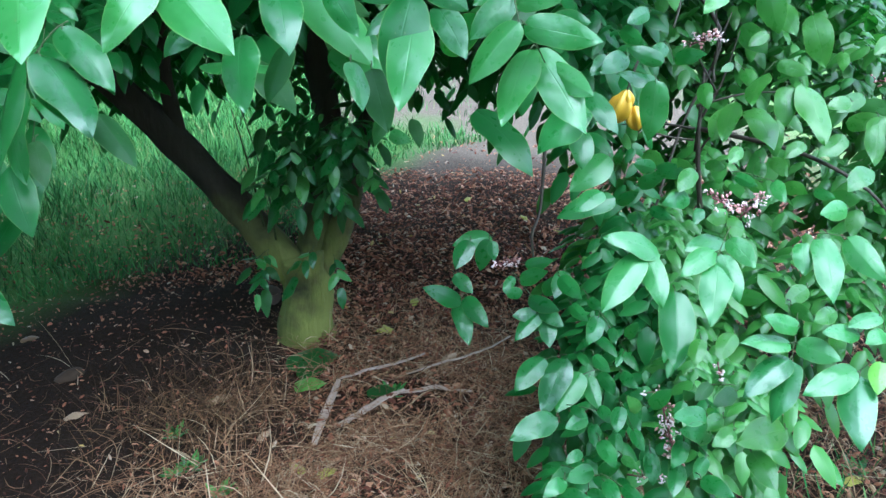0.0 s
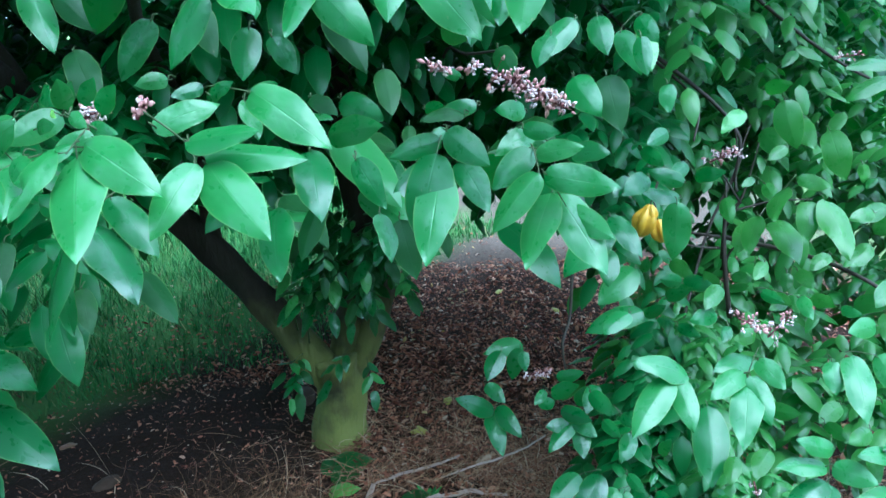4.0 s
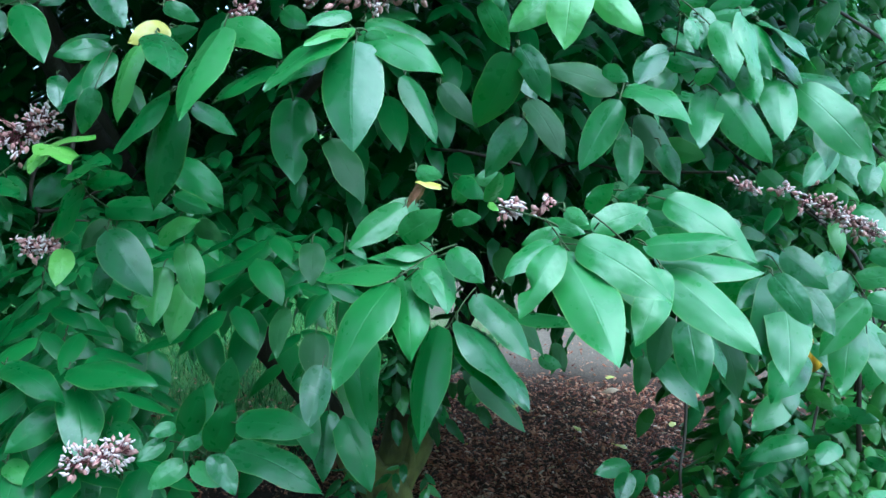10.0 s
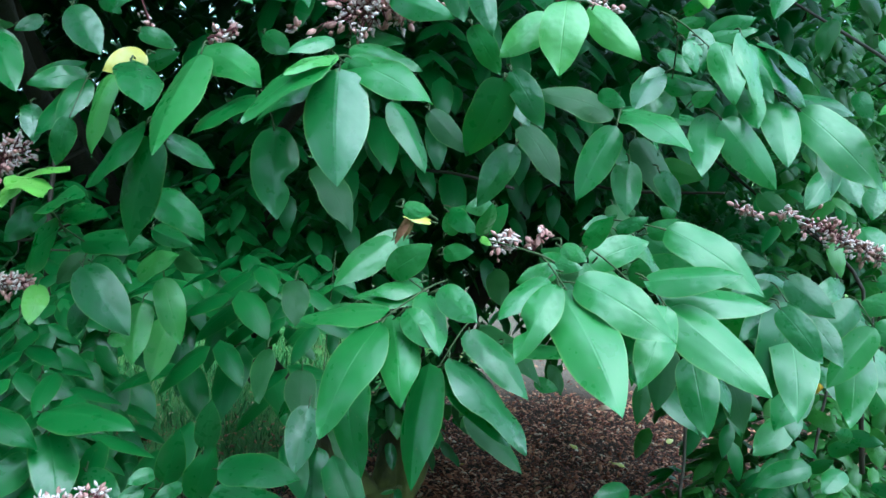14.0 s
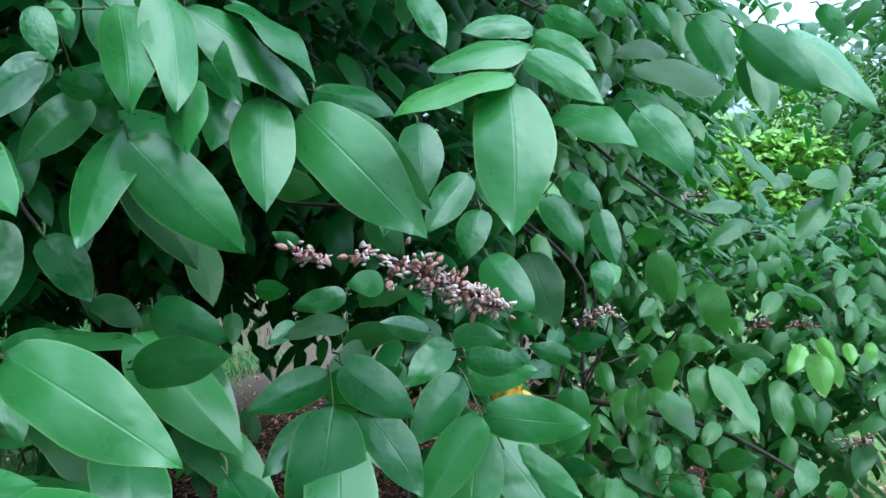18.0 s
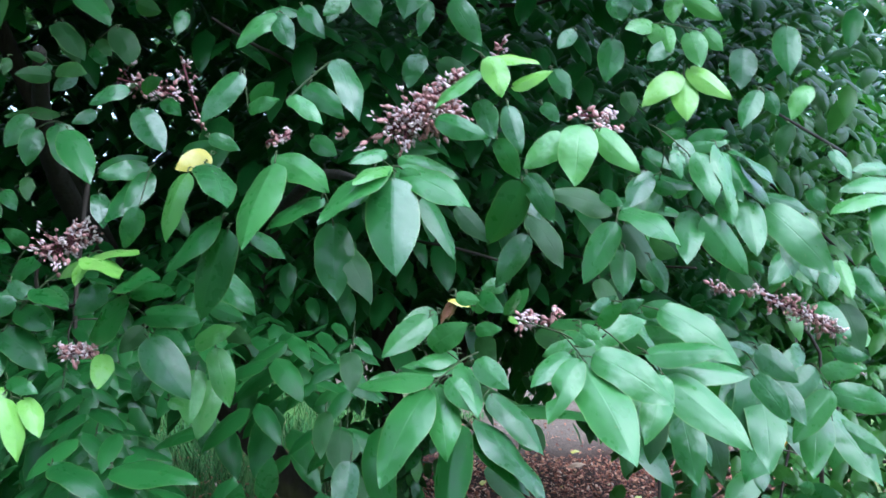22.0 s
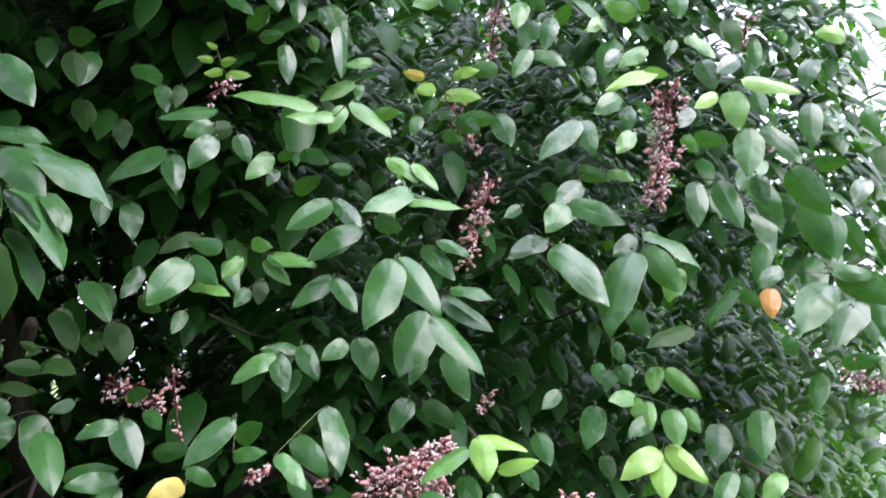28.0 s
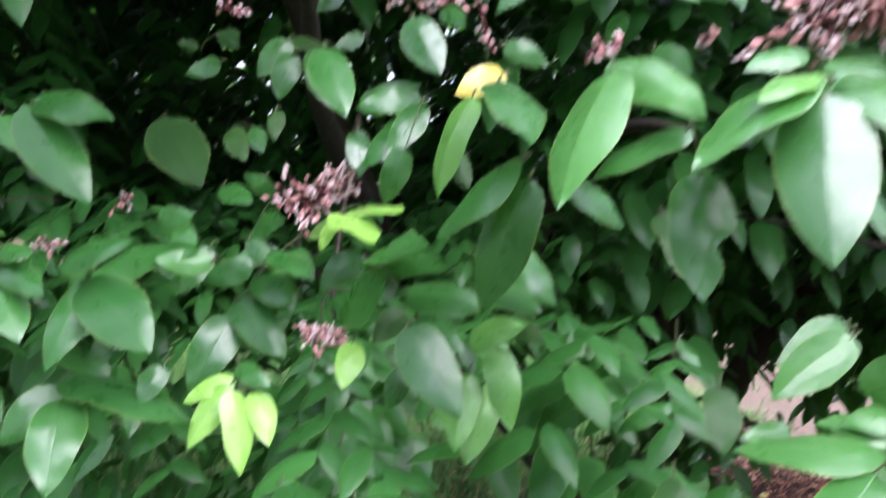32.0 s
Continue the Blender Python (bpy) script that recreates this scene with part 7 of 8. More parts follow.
def star_fruit(spot, length, width, lean, seed):
    n, m = 30, 12
    verts, faces = [], []
    for i in range(m + 1):
        u = i / m
        r = 0.5 * width * math.sin(math.pi * min(max(u, 0.02), 0.98)) ** 0.6
        for k in range(n):
            a = 2 * math.pi * k / n
            rr = r * (0.62 + 0.38 * abs(math.cos(2.5 * a)) ** 1.4)
            verts.append((rr * math.cos(a), rr * math.sin(a), -u * length))
    for i in range(m):
        for k in range(n):
            a, b = i * n + k, i * n + (k + 1) % n
            faces.append((a, a + n, b + n, b))
    ob = part("star_fruit", mesh_of("star_fruit", verts, faces, FRUIT), tree, spot, "ripe yellow ribbed star fruit")
    ob.rotation_euler = lean
    part("fruit_stalk", mesh_of("fruit_stalk", *tube([(0, 0, -0.002), (0.002, 0, 0.02), (0.01, 0.01, 0.05)], [0.0012, 0.0012, 0.0016], 5), TWIG), ob, local=Matrix())
    return ob


FRUIT = plain("fruit_skin", (0.62, 0.3, 0.01), (0.7, 0.46, 0.03), 25.0, 0.32, 0.1, 0.002, 0.5)

flower_cluster((-0.362, 0.650, 1.360), (-0.326, 0.646, 1.391), 119, 0.0106, 1)
flower_cluster((-0.373, 0.646, 1.351), (-0.341, 0.644, 1.363), 153, 0.0158, 2)
flower_cluster((-0.391, 0.653, 1.339), (-0.331, 0.654, 1.355), 391, 0.0169, 3)
flower_cluster((-0.279, 0.603, 1.187), (-0.262, 0.604, 1.195), 44, 0.0060, 4)
flower_cluster((-0.248, 0.627, 1.183), (-0.239, 0.629, 1.197), 30, 0.0053, 5)
flower_cluster((-0.720, 0.793, 1.208), (-0.678, 0.795, 1.233), 187, 0.0189, 6)
flower_cluster((-0.684, 0.748, 1.121), (-0.657, 0.748, 1.123), 102, 0.0107, 7)
flower_cluster((-0.596, 0.624, 0.975), (-0.553, 0.625, 0.990), 153, 0.0128, 8)
flower_cluster((-0.497, 0.714, 1.327), (-0.475, 0.715, 1.337), 23, 0.0059, 9)
flower_cluster((0.028, 0.807, 1.194), (0.093, 0.786, 1.162), 255, 0.0120, 10)
flower_cluster((-0.034, 0.814, 1.202), (-0.017, 0.809, 1.199), 57, 0.0063, 11)
flower_cluster((0.001, 0.804, 1.197), (0.011, 0.802, 1.202), 27, 0.0047, 12)
flower_cluster((-0.222, 0.620, 1.346), (-0.197, 0.620, 1.349), 40, 0.0059, 13)
flower_cluster((-0.433, 0.694, 1.334), (-0.424, 0.694, 1.339), 13, 0.0038, 15)
flower_cluster((-0.667, 0.839, 1.391), (-0.610, 0.839, 1.377), 85, 0.0146, 16)
flower_cluster((-0.230, 0.632, 1.359), (-0.204, 0.631, 1.360), 44, 0.0072, 17)
flower_cluster((-0.316, 0.746, 1.657), (-0.328, 0.755, 1.564), 153, 0.0112, 18)
flower_cluster((-0.875, 0.945, 1.385), (-0.837, 0.945, 1.380), 27, 0.0089, 19)
flower_cluster((-0.274, 0.785, 1.449), (-0.285, 0.788, 1.421), 27, 0.0064, 20)
flower_cluster((-0.492, 0.741, 1.327), (-0.480, 0.740, 1.339), 17, 0.0059, 21)
flower_cluster((-0.607, 0.856, 1.416), (-0.585, 0.862, 1.344), 37, 0.0082, 22)
flower_cluster((-0.174, 0.638, 1.745), (-0.171, 0.665, 1.637), 255, 0.0142, 23)
flower_cluster((-0.326, 0.876, 1.927), (-0.324, 0.891, 1.864), 68, 0.0125, 24)
flower_cluster((-0.640, 0.855, 1.722), (-0.612, 0.847, 1.743), 34, 0.0085, 25)
flower_cluster((-0.368, 0.883, 1.792), (-0.321, 0.893, 1.735), 68, 0.0122, 26)
flower_cluster((-0.027, 0.829, 1.953), (-0.017, 0.840, 1.905), 40, 0.0109, 27)
flower_cluster((0.156, 0.864, 1.542), (0.198, 0.862, 1.536), 68, 0.0133, 28)
flower_cluster((0.012, 0.818, 1.777), (-0.018, 0.818, 1.791), 20, 0.0089, 29)
flower_cluster((0.361, 1.252, 1.016), (0.406, 1.258, 1.031), 68, 0.0127, 30)
flower_cluster((0.327, 0.969, 0.876), (0.354, 0.964, 0.863), 44, 0.0106, 31)
flower_cluster((0.361, 0.960, 0.854), (0.388, 0.969, 0.876), 44, 0.0106, 32)
flower_cluster((0.287, 0.968, 0.607), (0.313, 0.929, 0.509), 102, 0.0133, 33)
flower_cluster((0.087, 1.380, 0.611), (0.142, 1.384, 0.620), 44, 0.0133, 34)
flower_cluster((0.360, 0.965, 0.651), (0.363, 0.956, 0.631), 13, 0.0065, 35)
flower_cluster((0.252, 0.951, 0.483), (0.299, 0.948, 0.476), 23, 0.0102, 36)
flower_cluster((0.756, 1.477, 0.919), (0.798, 1.468, 0.928), 30, 0.0124, 37)
flower_cluster((0.820, 1.461, 0.919), (0.875, 1.448, 0.927), 30, 0.0124, 38)
flower_cluster((0.832, 1.327, 0.758), (0.884, 1.316, 0.775), 40, 0.0135, 39)
flower_cluster((0.611, 1.447, 1.149), (0.657, 1.436, 1.153), 20, 0.0096, 40)
flower_cluster((-0.997, 0.818, 1.144), (-0.954, 0.830, 1.157), 40, 0.0078, 41)
flower_cluster((-0.702, 0.791, 1.109), (-0.676, 0.798, 1.115), 34, 0.0068, 42)
flower_cluster((-1.003, 0.977, 1.181), (-0.986, 0.982, 1.188), 17, 0.0093, 43)
star_fruit((0.285, 1.306, 0.935), 0.050, 0.042, (0.15, 0.20, 0.40), 1)
star_fruit((0.302, 1.318, 0.912), 0.040, 0.036, (-0.20, -0.10, 1.00), 1)
star_fruit((0.287, 1.306, 0.940), 0.035, 0.030, (0.10, 0.10, 0.00), 1)


# ---- dark bare twigs ----
def bare_twigs():
    rng = random.Random(8)
    for i in range(9):
        foot = Vector((0.45 + rng.uniform(-0.02, 0.02), 1.42, 0.79 + 0.02 * i))
        way = Vector((rng.uniform(-1, 0.7), rng.uniform(-0.3, 0.3), rng.uniform(-0.1, 0.9))).normalized() * rng.uniform(0.08, 0.16)
        bend = Vector((rng.uniform(-0.02, 0.02), 0, rng.uniform(-0.02, 0.02)))
        pts = [foot, foot + way * 0.5 + bend, foot + way]
        part("bare_twig", mesh_of("bare_twig", *tube([p - ROOT for p in pts], [0.0026, 0.0018, 0.001], 5), TWIG), tree, ROOT)
    part("bare_twig", mesh_of("bare_twig", *tube([Vector(p) - ROOT for p in ((0.46, 1.42, 0.7), (0.44, 1.41, 0.82), (0.445, 1.44, 0.95))], [0.005, 0.004, 0.002], 6), TWIG), tree, ROOT)
    part("bare_twig", mesh_of("bare_twig", *tube([Vector(p) - ROOT for p in ((0.2, 1.6, 0.78), (0.19, 1.55, 0.66), (0.17, 1.5, 0.62), (0.18, 1.5, 0.55))], [0.004, 0.003, 0.003, 0.002], 6), TWIG), tree, ROOT)


bare_twigs()
for pts in ([(-0.5, 2.2, 0.38), (-0.52, 2.18, 0.55), (-0.55, 2.16, 0.72)], [(-0.47, 2.2, 0.34), (-0.475, 2.17, 0.5), (-0.53, 2.16, 0.74)], [(-0.52, 2.18, 0.5), (-0.47, 2.17, 0.56), (-0.42, 2.16, 0.58)]):
    part("shoot", mesh_of("shoot", *tube([Vector(p) - ROOT for p in pts], [0.003, 0.0024, 0.0016], 5), STEM), tree, ROOT)


# ---- litter, straw and grass ----
BROWN_GRASS = litter_material("dead_grass", [(0.0, (0.03, 0.014, 0.007)), (0.6, (0.09, 0.045, 0.02)), (1.0, (0.22, 0.13, 0.06))])


def soil_height(x, y):
    near = max(0.0, 1 - math.hypot(x, y - 2.4) / 9)
    z = near * 0.05 * noise.noise(Vector((x * 1.3, y * 1.3, 0))) + near * 0.02 * noise.noise(Vector((x * 6, y * 6, 3)))
    return z + 0.05 * math.exp(-((x + 0.4) ** 2 + (y - 2.3) ** 2) / 0.15) - 0.02


def turfy(x, y):
    return 0.55 * y - 0.9 * x + 0.5 * noise.noise(Vector((x * 1.1, y * 1.1, 5))) > 2.35


def litter():
    rng = random.Random(31)
    mass = Mass()
    while len(mass.poses) < 62000:
        x, y = rng.gauss(0.0, 1.2), rng.gauss(2.7, 1.15)
        if y < 0.6 or (turfy(x, y) and rng.random() < 0.8):
            continue
        if (y > 4.0 + 0.4 * noise.noise(Vector((x, y, 2))) and rng.random() < 0.85) or (x < -0.4 and y < 2.6 and rng.random() < 0.78):
            continue
        a = rng.uniform(0, 6.3)
        length = 0.006 + (0.014 if x < -0.35 and y < 2.7 else 0.024) * rng.random() ** 2.2
        way = Vector((math.cos(a), math.sin(a), rng.uniform(-0.35, 0.6))) * length
        face = Vector((rng.gauss(0, 0.6), rng.gauss(0, 0.6), 1))
        mass.add((x, y, soil_height(x, y) + rng.uniform(0.003, 0.018)), way, length * rng.uniform(0.2, 0.6), face)
    ob = new("leaf_litter", mass.mesh("leaf_litter", DRY, blade(3, 3, 0.3, 1.1, 0.0, 0.6)))
    tagged(ob, "dry reddish brown fallen leaves covering the soil", "leaf litter", kind="stuff")


def straw():
    rng = random.Random(32)
    shapes = [(blade(5, 3, 0.1, 0.2, 0.0, 0.0), 0.0), (blade(5, 3, 0.1, 0.2, 0.0, 30.0), 1.0)]
    mass = Mass()
    bent = Mass()
    brown = Mass()
    while len(mass.poses) + len(bent.poses) < 13000:
        x, y = rng.gauss(-0.12, 0.6), rng.gauss(1.75, 0.34)
        if turfy(x, y) or y < 0.9 or (x < -0.4 and rng.random() < min(0.93, (-0.4 - x) * 1.6 + (0.55 if y > 1.62 else 0.1))) or noise.noise(Vector((x * 4, y * 4, 7))) < rng.uniform(-0.5, 0.2):
            continue
        a = rng.uniform(0, 6.3)
        length = rng.uniform(0.03, 0.17)
        way = Vector((math.cos(a), math.sin(a), rng.uniform(-0.05, 0.22))) * length
        if rng.random() < (0.12 if x < -0.4 else 0.03):
            way.z += rng.uniform(0.05, 0.13)
        (mass if rng.random() < 0.45 else bent).add((x, y, soil_height(x, y) + rng.uniform(0.006, 0.03)), way, rng.uniform(0.0009, 0.0026), (rng.gauss(0, 0.4), rng.gauss(0, 0.4), 1))
    for i in range(900):
        x, y = rng.gauss(-0.62, 0.14), rng.gauss(1.82, 0.1)
        a = rng.uniform(0, 6.3)
        way = Vector((math.cos(a) * 0.8, math.sin(a) * 0.8, rng.uniform(0.2, 1.1))).normalized() * rng.uniform(0.05, 0.15)
        brown.add((x, y, soil_height(x, y)), way, rng.uniform(0.001, 0.0022), (rng.gauss(0, 0.4), -1, 0.5))
    for m, shape in ((mass, shapes[0][0]), (bent, shapes[1][0])):
        ob = new("dry_grass", m.mesh("dry_grass", STRAW, shape))
        tagged(ob, "pale dry grass stalks strewn on the soil", "dry grass", kind="stuff")
    ob = new("dry_grass", brown.mesh("dry_grass", BROWN_GRASS, shapes[1][0]))
    tagged(ob, "dark brown dead grass standing in a tuft", "dry grass", kind="stuff")


def grass():
    rng = random.Random(33)
    mass = Mass()
    tries = 0
    while len(mass.poses) < 56000 and tries < 500000:
        tries += 1
        x, y = rng.uniform(-4.2, 0.3), rng.uniform(2.0, 7.0)
        if not turfy(x, y) or (x > -0.7 and y > 4.9 + 0.6 * noise.noise(Vector((x, y, 1))) and rng.random() < 0.9) or noise.noise(Vector((x * 2.3, y * 2.3, 4))) < rng.uniform(-0.9, 0.1):
            continue
        a = rng.uniform(0, 6.3)
        tall = rng.uniform(0.03, 0.1) * (1.0 + 0.7 * noise.noise(Vector((x * 3, y * 3, 9)))) * (1.0 if 0.55 * y - 0.9 * x > 2.9 else 0.6)
        lean = rng.uniform(0.15, 1.1)
        mass.add((x, y, soil_height(x, y) - 0.003), Vector((math.cos(a) * lean, math.sin(a) * lean, 1)) * tall, rng.uniform(0.0025, 0.006), (math.cos(a + 3.1), math.sin(a + 3.1), 0.4))
    for i in range(9000):
        x, y = rng.uniform(-6, 12), rng.uniform(6.2, 15.0)
        a = rng.uniform(0, 6.3)
        mass.add((x, y, -0.01), Vector((math.cos(a) * 0.5, math.sin(a) * 0.5, 1)) * rng.uniform(0.04, 0.09), rng.uniform(0.006, 0.012), (math.cos(a + 3.1), math.sin(a + 3.1), 0.4))
    for i in range(600):
        x, y = rng.gauss(0.95, 0.3), rng.gauss(1.5, 0.25)
        a = rng.uniform(0, 6.3)
        mass.add((x, y, soil_height(x, y) - 0.003), Vector((math.cos(a) * 0.7, math.sin(a) * 0.7, 1)) * rng.uniform(0.03, 0.08), rng.uniform(0.003, 0.005), (math.cos(a + 3.1), math.sin(a + 3.1), 0.4))
    ob = new("grass", mass.mesh("grass", TURF, blade(4, 3, -0.1, 0.2)))
    tagged(ob, "short green grass growing in tufts", "grass", kind="stuff")


litter()
straw()
grass()


def dry_frond(points, width, seed):
    """A flat dry stalk lying on the ground, curled along its length."""
    rng = random.Random(seed)
    pts = [Vector(p) for p in points]
    verts, faces = [], []
    n = 14
    for i in range(n + 1):
        u = i / n * (len(pts) - 1)
        k = min(int(u), len(pts) - 2)
        p = pts[k].lerp(pts[k + 1], u - k)
        d = (pts[k + 1] - pts[k]).normalized()
        s = d.cross(Vector((0, 0, 1))).normalized()
        w = width * (0.35 + 0.65 * math.sin(math.pi * (0.12 + 0.8 * i / n))) * 0.5
        p = p + Vector((0, 0, soil_height(p.x, p.y) + 0.014 + 0.004 * rng.random()))
        for c, h in ((-1, 0.5), (-0.5, 0.1), (0, 0.0), (0.5, 0.12), (1, 0.45)):
            verts.append(p + s * c * w + Vector((0, 0, h * w)))
        for c, h in ((1, 0.2), (0, -0.25), (-1, 0.25)):
            verts.append(p + s * c * w * 0.95 + Vector((0, 0, h * w - 0.002)))
    for i in range(n):
        for k in range(8):
            a, b = i * 8 + k, i * 8 + (k + 1) % 8
            faces.append((a, b, b + 8, a + 8))
    faces += [tuple(range(8))[::-1], tuple(range(n * 8, n * 8 + 8))]
    ob = new("dry_leaf_stalk", mesh_of("dry_leaf_stalk", verts, faces, STALK))
    return tagged(ob, "long dry grey-brown leaf stalk lying on the soil", "dry stalk", "dry stalks on the ground")


STALK = plain("dry_stalk", (0.4, 0.28, 0.22), (0.6, 0.47, 0.4), 40.0)
dry_frond([(-0.31, 1.7, 0), (-0.3, 1.83, 0.004), (-0.28, 1.97, 0.012)], 0.022, 1)
dry_frond([(-0.28, 1.97, 0.01), (-0.17, 2.03, 0.012), (-0.05, 2.1, 0.01)], 0.01, 2)
dry_frond([(-0.26, 1.79, 0), (-0.2, 1.84, 0.004), (-0.1, 1.92, 0.01)], 0.02, 3)
dry_frond([(-0.12, 1.92, 0), (-0.02, 1.95, 0.004), (0.08, 1.94, 0.0)], 0.015, 4)
dry_frond([(-0.1, 2.0, 0.01), (0.06, 2.08, 0.02), (0.2, 2.2, 0.02)], 0.007, 5)


PALE_LEAF = mesh_of("fallen_leaf", *blade(10, 5, 0.22, 1.0, 0.3, 0.2, 9)[:2], plain("dry_leaf", (0.3, 0.19, 0.11), (0.52, 0.38, 0.26), 50.0, 0.8))


def fallen_leaf(spot, length, width, turn, key, label):
    ob = new("fallen_leaf", BLADES[key][3])
    z = soil_height(spot[0], spot[1]) + 0.016
    ob.matrix_basis = leaflet_pose((spot[0], spot[1], z), Vector((math.cos(turn), math.sin(turn), 0.06)) * length, width, (0.1, -0.15, 1))
    return tagged(ob, label, "leaf", "fallen leaves on the ground")


fallen_leaf((-0.44, 2.06, 0), 0.16, 0.085, 0.2, "g", "large dark green fallen leaf on the soil")
fallen_leaf((-0.4, 2.0, 0), 0.1, 0.06, 0.5, "o", "large dark green fallen leaf on the soil")
fallen_leaf((-0.4, 1.95, 0), 0.09, 0.055, 0.1, "y", "light green fallen leaf on the soil")
fallen_leaf((-0.2, 1.9, 0), 0.08, 0.045, 0.3, "o", "dull green fallen leaf on the soil")
for x, y, a, k in ((-0.2, 2.25, 0.1, "e"), (-0.16, 2.24, 2.0, "e"), (-0.29, 1.59, 0.6, "e"), (-0.32, 1.6, 2.4, "e"), (-0.62, 1.88, 0.5, "b"), (0.1, 3.6, 1, "e"), (0.35, 3.3, 2, "e"), (0.6, 4.0, 0.4, "e"), (-0.1, 2.45, 1.3, "e"), (-1.25, 2.2, 0.4, "b"), (0.9, 1.55, 0.3, "e"), (0.5, 3.1, 2.6, "e"), (0.75, 3.4, 0.9, "e")):
    fallen_leaf((x, y, 0), 0.055, 0.026, a, k, "small yellowed fallen leaf on the soil" if k == "e" else "small brown fallen leaf on the soil")

for x, y, a, n in ((-0.612, 1.885, 0.5, 0.07), (-0.006, 2.063, 0.9, 0.075), (-0.03, 2.02, 2.4, 0.06), (0.53, 3.75, 0.2, 0.09), (-0.45, 1.72, 1.1, 0.05), (-0.96, 1.81, 0.3, 0.06)):
    ob = fallen_leaf((x, y, 0), n, n * 0.42, a, "b", "curled pale brown dry leaf lying on the soil")
    ob.data = PALE_LEAF


# ---- stones on the soil ----
def stone(x, y, size, seed):
    """A weathered stone, flattened and half sunk into the soil."""
    bm = bmesh.new()
    bmesh.ops.create_icosphere(bm, subdivisions=3, radius=1.0)
    for v in bm.verts:
        lump = 1 + 0.22 * noise.noise(v.co * 1.6 + Vector((seed, 0, 0))) + 0.07 * noise.noise(v.co * 5)
        v.co = Vector((v.co.x * size * lump, v.co.y * size * 0.6 * lump, v.co.z * size * 0.42 * lump))
    me = bpy.data.meshes.new("stone")
    bm.to_mesh(me)
    bm.free()
    me.polygons.foreach_set("use_smooth", np.ones(len(me.polygons), dtype=bool))
    me.materials.append(STONE)
    ob = new("stone", me)
    ob.matrix_basis = pose(x, y, soil_height(x, y) + size * 0.12, 4, -6, seed * 50)
    tagged(ob, "small rounded brown stone half sunk in the soil", "stone", "stones on the soil")


stone(-1.043, 2.041, 0.042, 1)
stone(-0.56, 2.5, 0.05, 2)
stone(-0.78, 1.93, 0.018, 3)

# ---- low weeds ----
def weed(x, y, seed):
    rng = random.Random(seed)
    base = Vector((x, y, soil_height(x, y)))
    ob = thing("weed", base, "small green weed growing in the litter", "weed", "weeds in the litter")
    for i in range(7):
        a = i * 2.4 + rng.random()
        leaf = new("leaf", BLADES["m" if i % 2 else "g"][i])
        leaf.parent = ob
        leaf.matrix_basis = leaflet_pose((0, 0, 0.002), Vector((math.cos(a), math.sin(a), rng.uniform(0.2, 0.9))) * rng.uniform(0.03, 0.045), 0.018, (-math.cos(a) * 0.5, -math.sin(a) * 0.5, 1))


for i, (x, y) in enumerate(((-0.58, 1.62), (-0.5, 1.53), (-0.13, 1.92), (-0.66, 1.75), (-0.62, 1.6), (0.95, 1.6), (1.05, 1.52))):
    weed(x, y, i)


# ---- distance: hedges, shrubs, trees ----
def hedge(name, a, b, depth, low, high, material, count, label, leaf=0.06, seed=1):
    rng = random.Random(seed)
    a, b = Vector(a), Vector(b)
    spot = a.lerp(b, 0.5)
    ob = thing(name, spot, label, "hedge")
    mass = Mass()
    d = (b - a).normalized()
    s = Vector((-d.y, d.x, 0))
    for i in range(count):
        u = rng.uniform(-1, 1)
        ang = rng.uniform(0, math.pi)
        bulge = 1 + 0.22 * noise.noise(Vector((u * 4, ang, seed)))
        r = rng.uniform(0.75, 1.0) * bulge
        p = d * u * (b - a).length / 2 + s * math.cos(ang) * depth * r + Vector((0, 0, low + (high - low) * math.sin(ang) * r))
        p += d * 0.3 * rng.uniform(-1, 1)
        w = Vector((rng.gauss(0, 1), rng.gauss(0, 1), rng.gauss(0, 0.6))).normalized() * leaf * rng.uniform(0.6, 1.3)
        mass.add(p, w, leaf * 0.55, (rng.gauss(0, 0.6), rng.gauss(-0.3, 0.6), 1))
    foliage = part("foliage", mass.mesh("foliage", material), ob, spot, kind="stuff", local=Matrix())
    stems = [tube([d * u * (b - a).length / 2 + Vector((0, 0, -0.05)), d * u * (b - a).length / 2 + Vector((0.05, 0.03, (high - low) * 0.7 + low))], [0.03, 0.012], 6) for u in np.linspace(-0.9, 0.9, 7)]
    part("stems", mesh_of("stems", *joined(stems), TWIG), ob, local=Matrix(), kind="stuff")
    return ob


hedge("hedge", (4.3, 9.6, 0), (6.5, 8.5, 0), 0.6, 0.1, 1.0, HEDGE, 6000, "bright yellow-green clipped hedge beyond the lawn", 0.12, 2)
hedge("shrub", (6.9, 8.9, 0), (8.3, 7.6, 0), 0.8, 0.1, 1.5, FARLEAF, 5200, "dark green rounded shrub beside the hedge", 0.1, 3)
# made long and tall to block bright sky behind the crown
hedge("hedge", (-15.0, 7.5, 0), (4.6, 11.5, 0), 0.9, 0.1, 3.8, FARLEAF, 20000, "dense dark green hedge added to block the low sky", 0.14, 4)
hedge("shrub", (9.6, 14.2, 0), (12.5, 12.0, 0), 1.0, 0.2, 2.0, HEDGE, 5000, "loose pale green shrub far beyond the hedge", 0.14, 9)


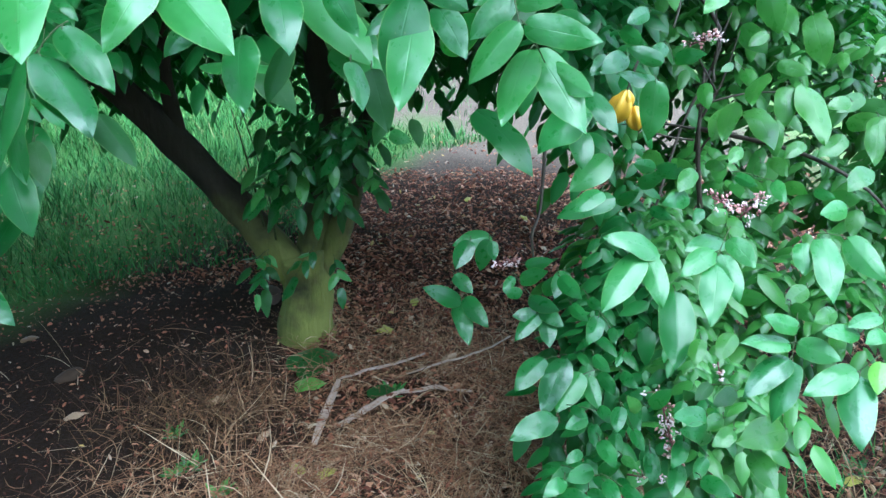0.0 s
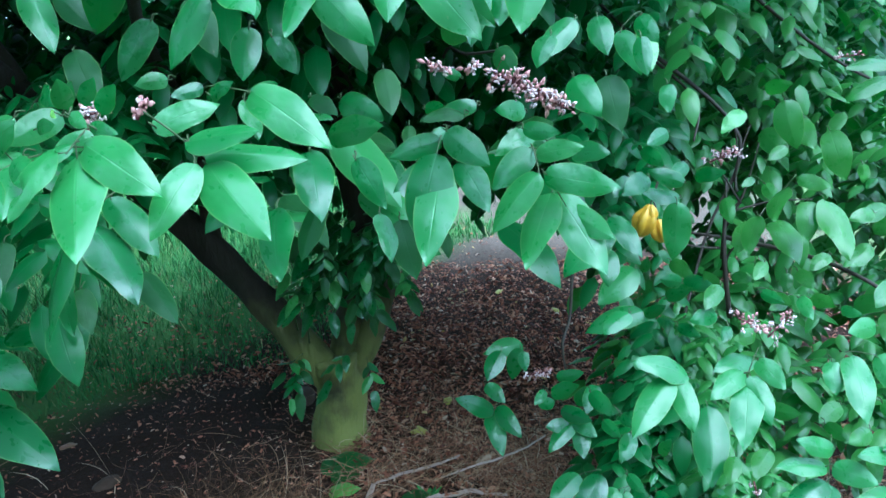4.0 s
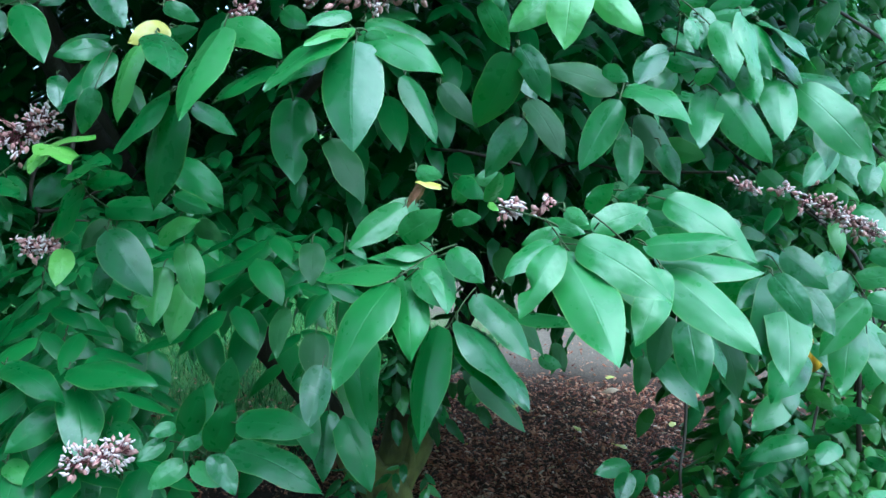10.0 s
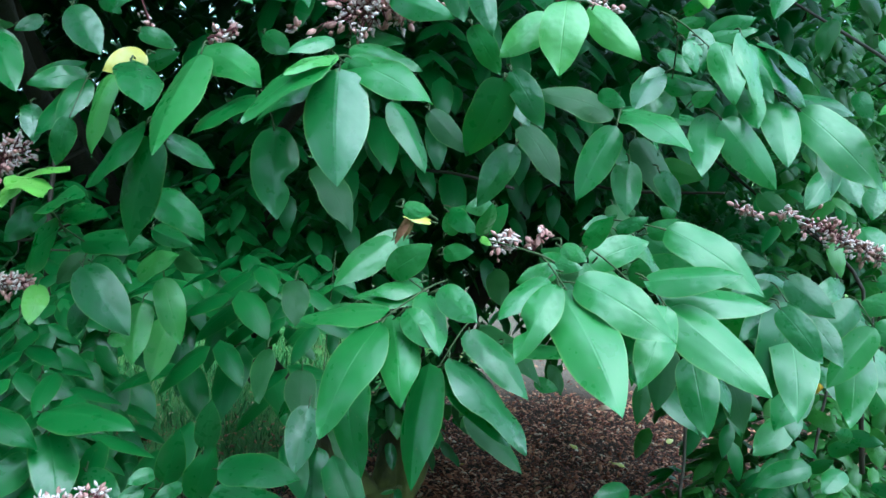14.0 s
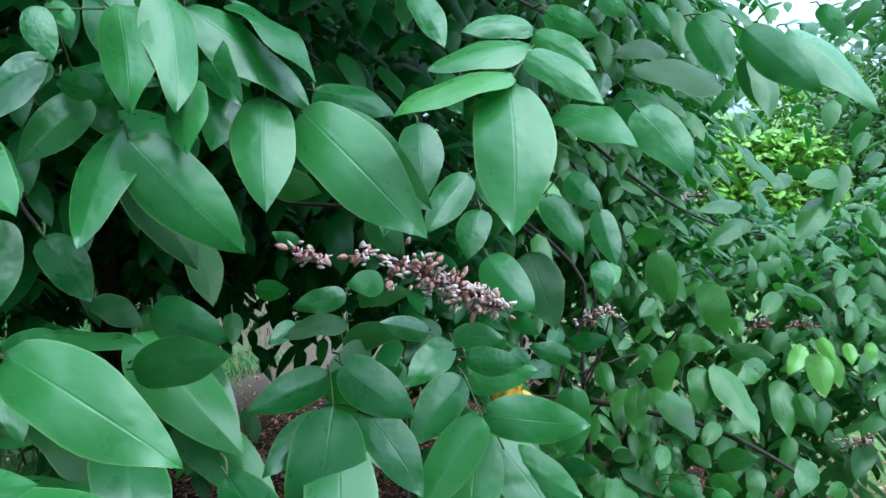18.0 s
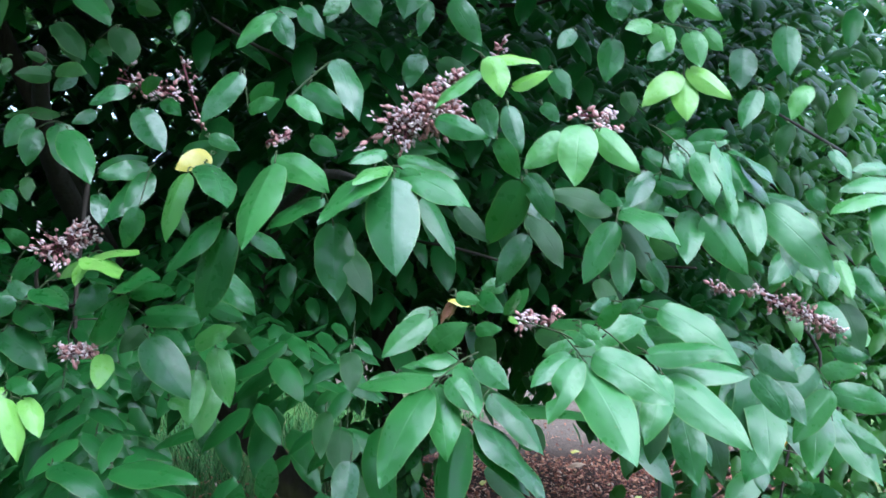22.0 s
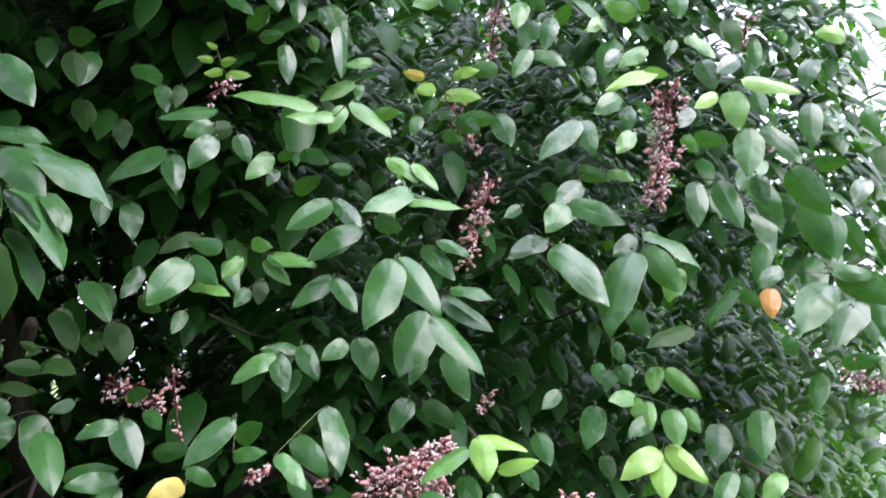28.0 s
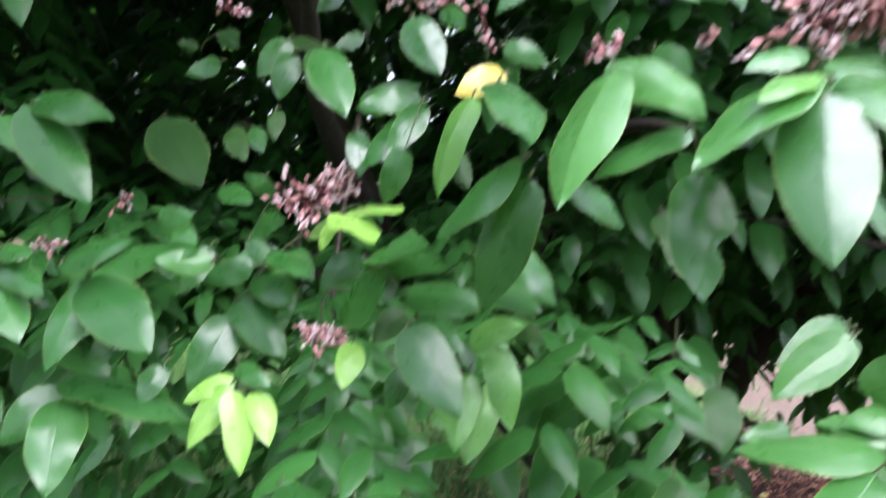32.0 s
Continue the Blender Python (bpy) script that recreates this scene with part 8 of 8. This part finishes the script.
def far_tree(x, y, tall, wide, seed, count=4200):
    rng = random.Random(seed)
    ob = thing("tree", (x, y, 0), "tall leafy green tree closing off the sky round the garden", "tree", "trees beyond the lawn")
    top = Vector((rng.uniform(-0.4, 0.4), rng.uniform(-0.4, 0.4), tall * 0.62))
    part("trunk", mesh_of("trunk", *tube([(0, 0, -0.1), (0.05, 0, tall * 0.2), (top.x * 0.5, top.y * 0.5, tall * 0.4), top], [0.2, 0.15, 0.12, 0.05], 10, 0.2), BARK), ob, local=Matrix())
    mass = Mass()
    ends = []
    for i in range(15):
        a = i * 2.399 + rng.random()
        r = wide * rng.uniform(0.35, 1.0)
        e = Vector((math.cos(a) * r, math.sin(a) * r, tall * rng.uniform(0.3, 1.0)))
        ends.append(e)
        foot = Vector((0, 0, tall * rng.uniform(0.2, 0.55)))
        part("bough", mesh_of("bough", *tube([foot, foot.lerp(e, 0.5) + Vector((0, 0, 0.3)), e], [0.07, 0.045, 0.012], 6), BARK), ob, local=Matrix())
    for i in range(count):
        e = rng.choice(ends)
        p = e + Vector((rng.gauss(0, 1), rng.gauss(0, 1), rng.gauss(0, 0.7))) * wide * 0.26
        w = Vector((rng.gauss(0, 1), rng.gauss(0, 1), rng.gauss(-0.4, 0.6))).normalized() * rng.uniform(0.18, 0.36)
        mass.add(p, w, w.length * 0.5, (rng.gauss(0, 0.6), rng.gauss(-0.2, 0.6), 1))
    part("crown", mass.mesh("crown", FARLEAF), ob, local=Matrix(), kind="stuff")


# unseen hedges close the garden behind and beside the viewer, added to block light
hedge("hedge", (-4.4, -4.0, 0), (-5.0, 8.0, 0), 0.9, 0.1, 3.0, FARLEAF, 15000, "tall dark green hedge, unseen, added to block light from the side", 0.12, 8)
hedge("hedge", (-8.0, -5.4, 0), (7.0, -6.2, 0), 1.0, 0.1, 5.2, FARLEAF, 16000, "dense dark green hedge added to block the low sky", 0.12, 6)
# the first three trees are unseen as well, added to cut sky light
for i, (x, y, h, w) in enumerate(((-4.4, 0.6, 6.0, 2.0), (-3.8, -6.4, 7.5, 2.8), (4.6, -7.6, 6.0, 2.4), (-7.5, 12, 8.5, 3.0), (-3.2, 13, 9.0, 3.2), (0.6, 12.5, 8.5, 3.0), (4.0, 14, 8.0, 2.8), (13.5, 12.5, 5.5, 2.2), (-8.5, 6.0, 6.0, 2.4))):
    far_tree(x, y, h, w, 50 + i)
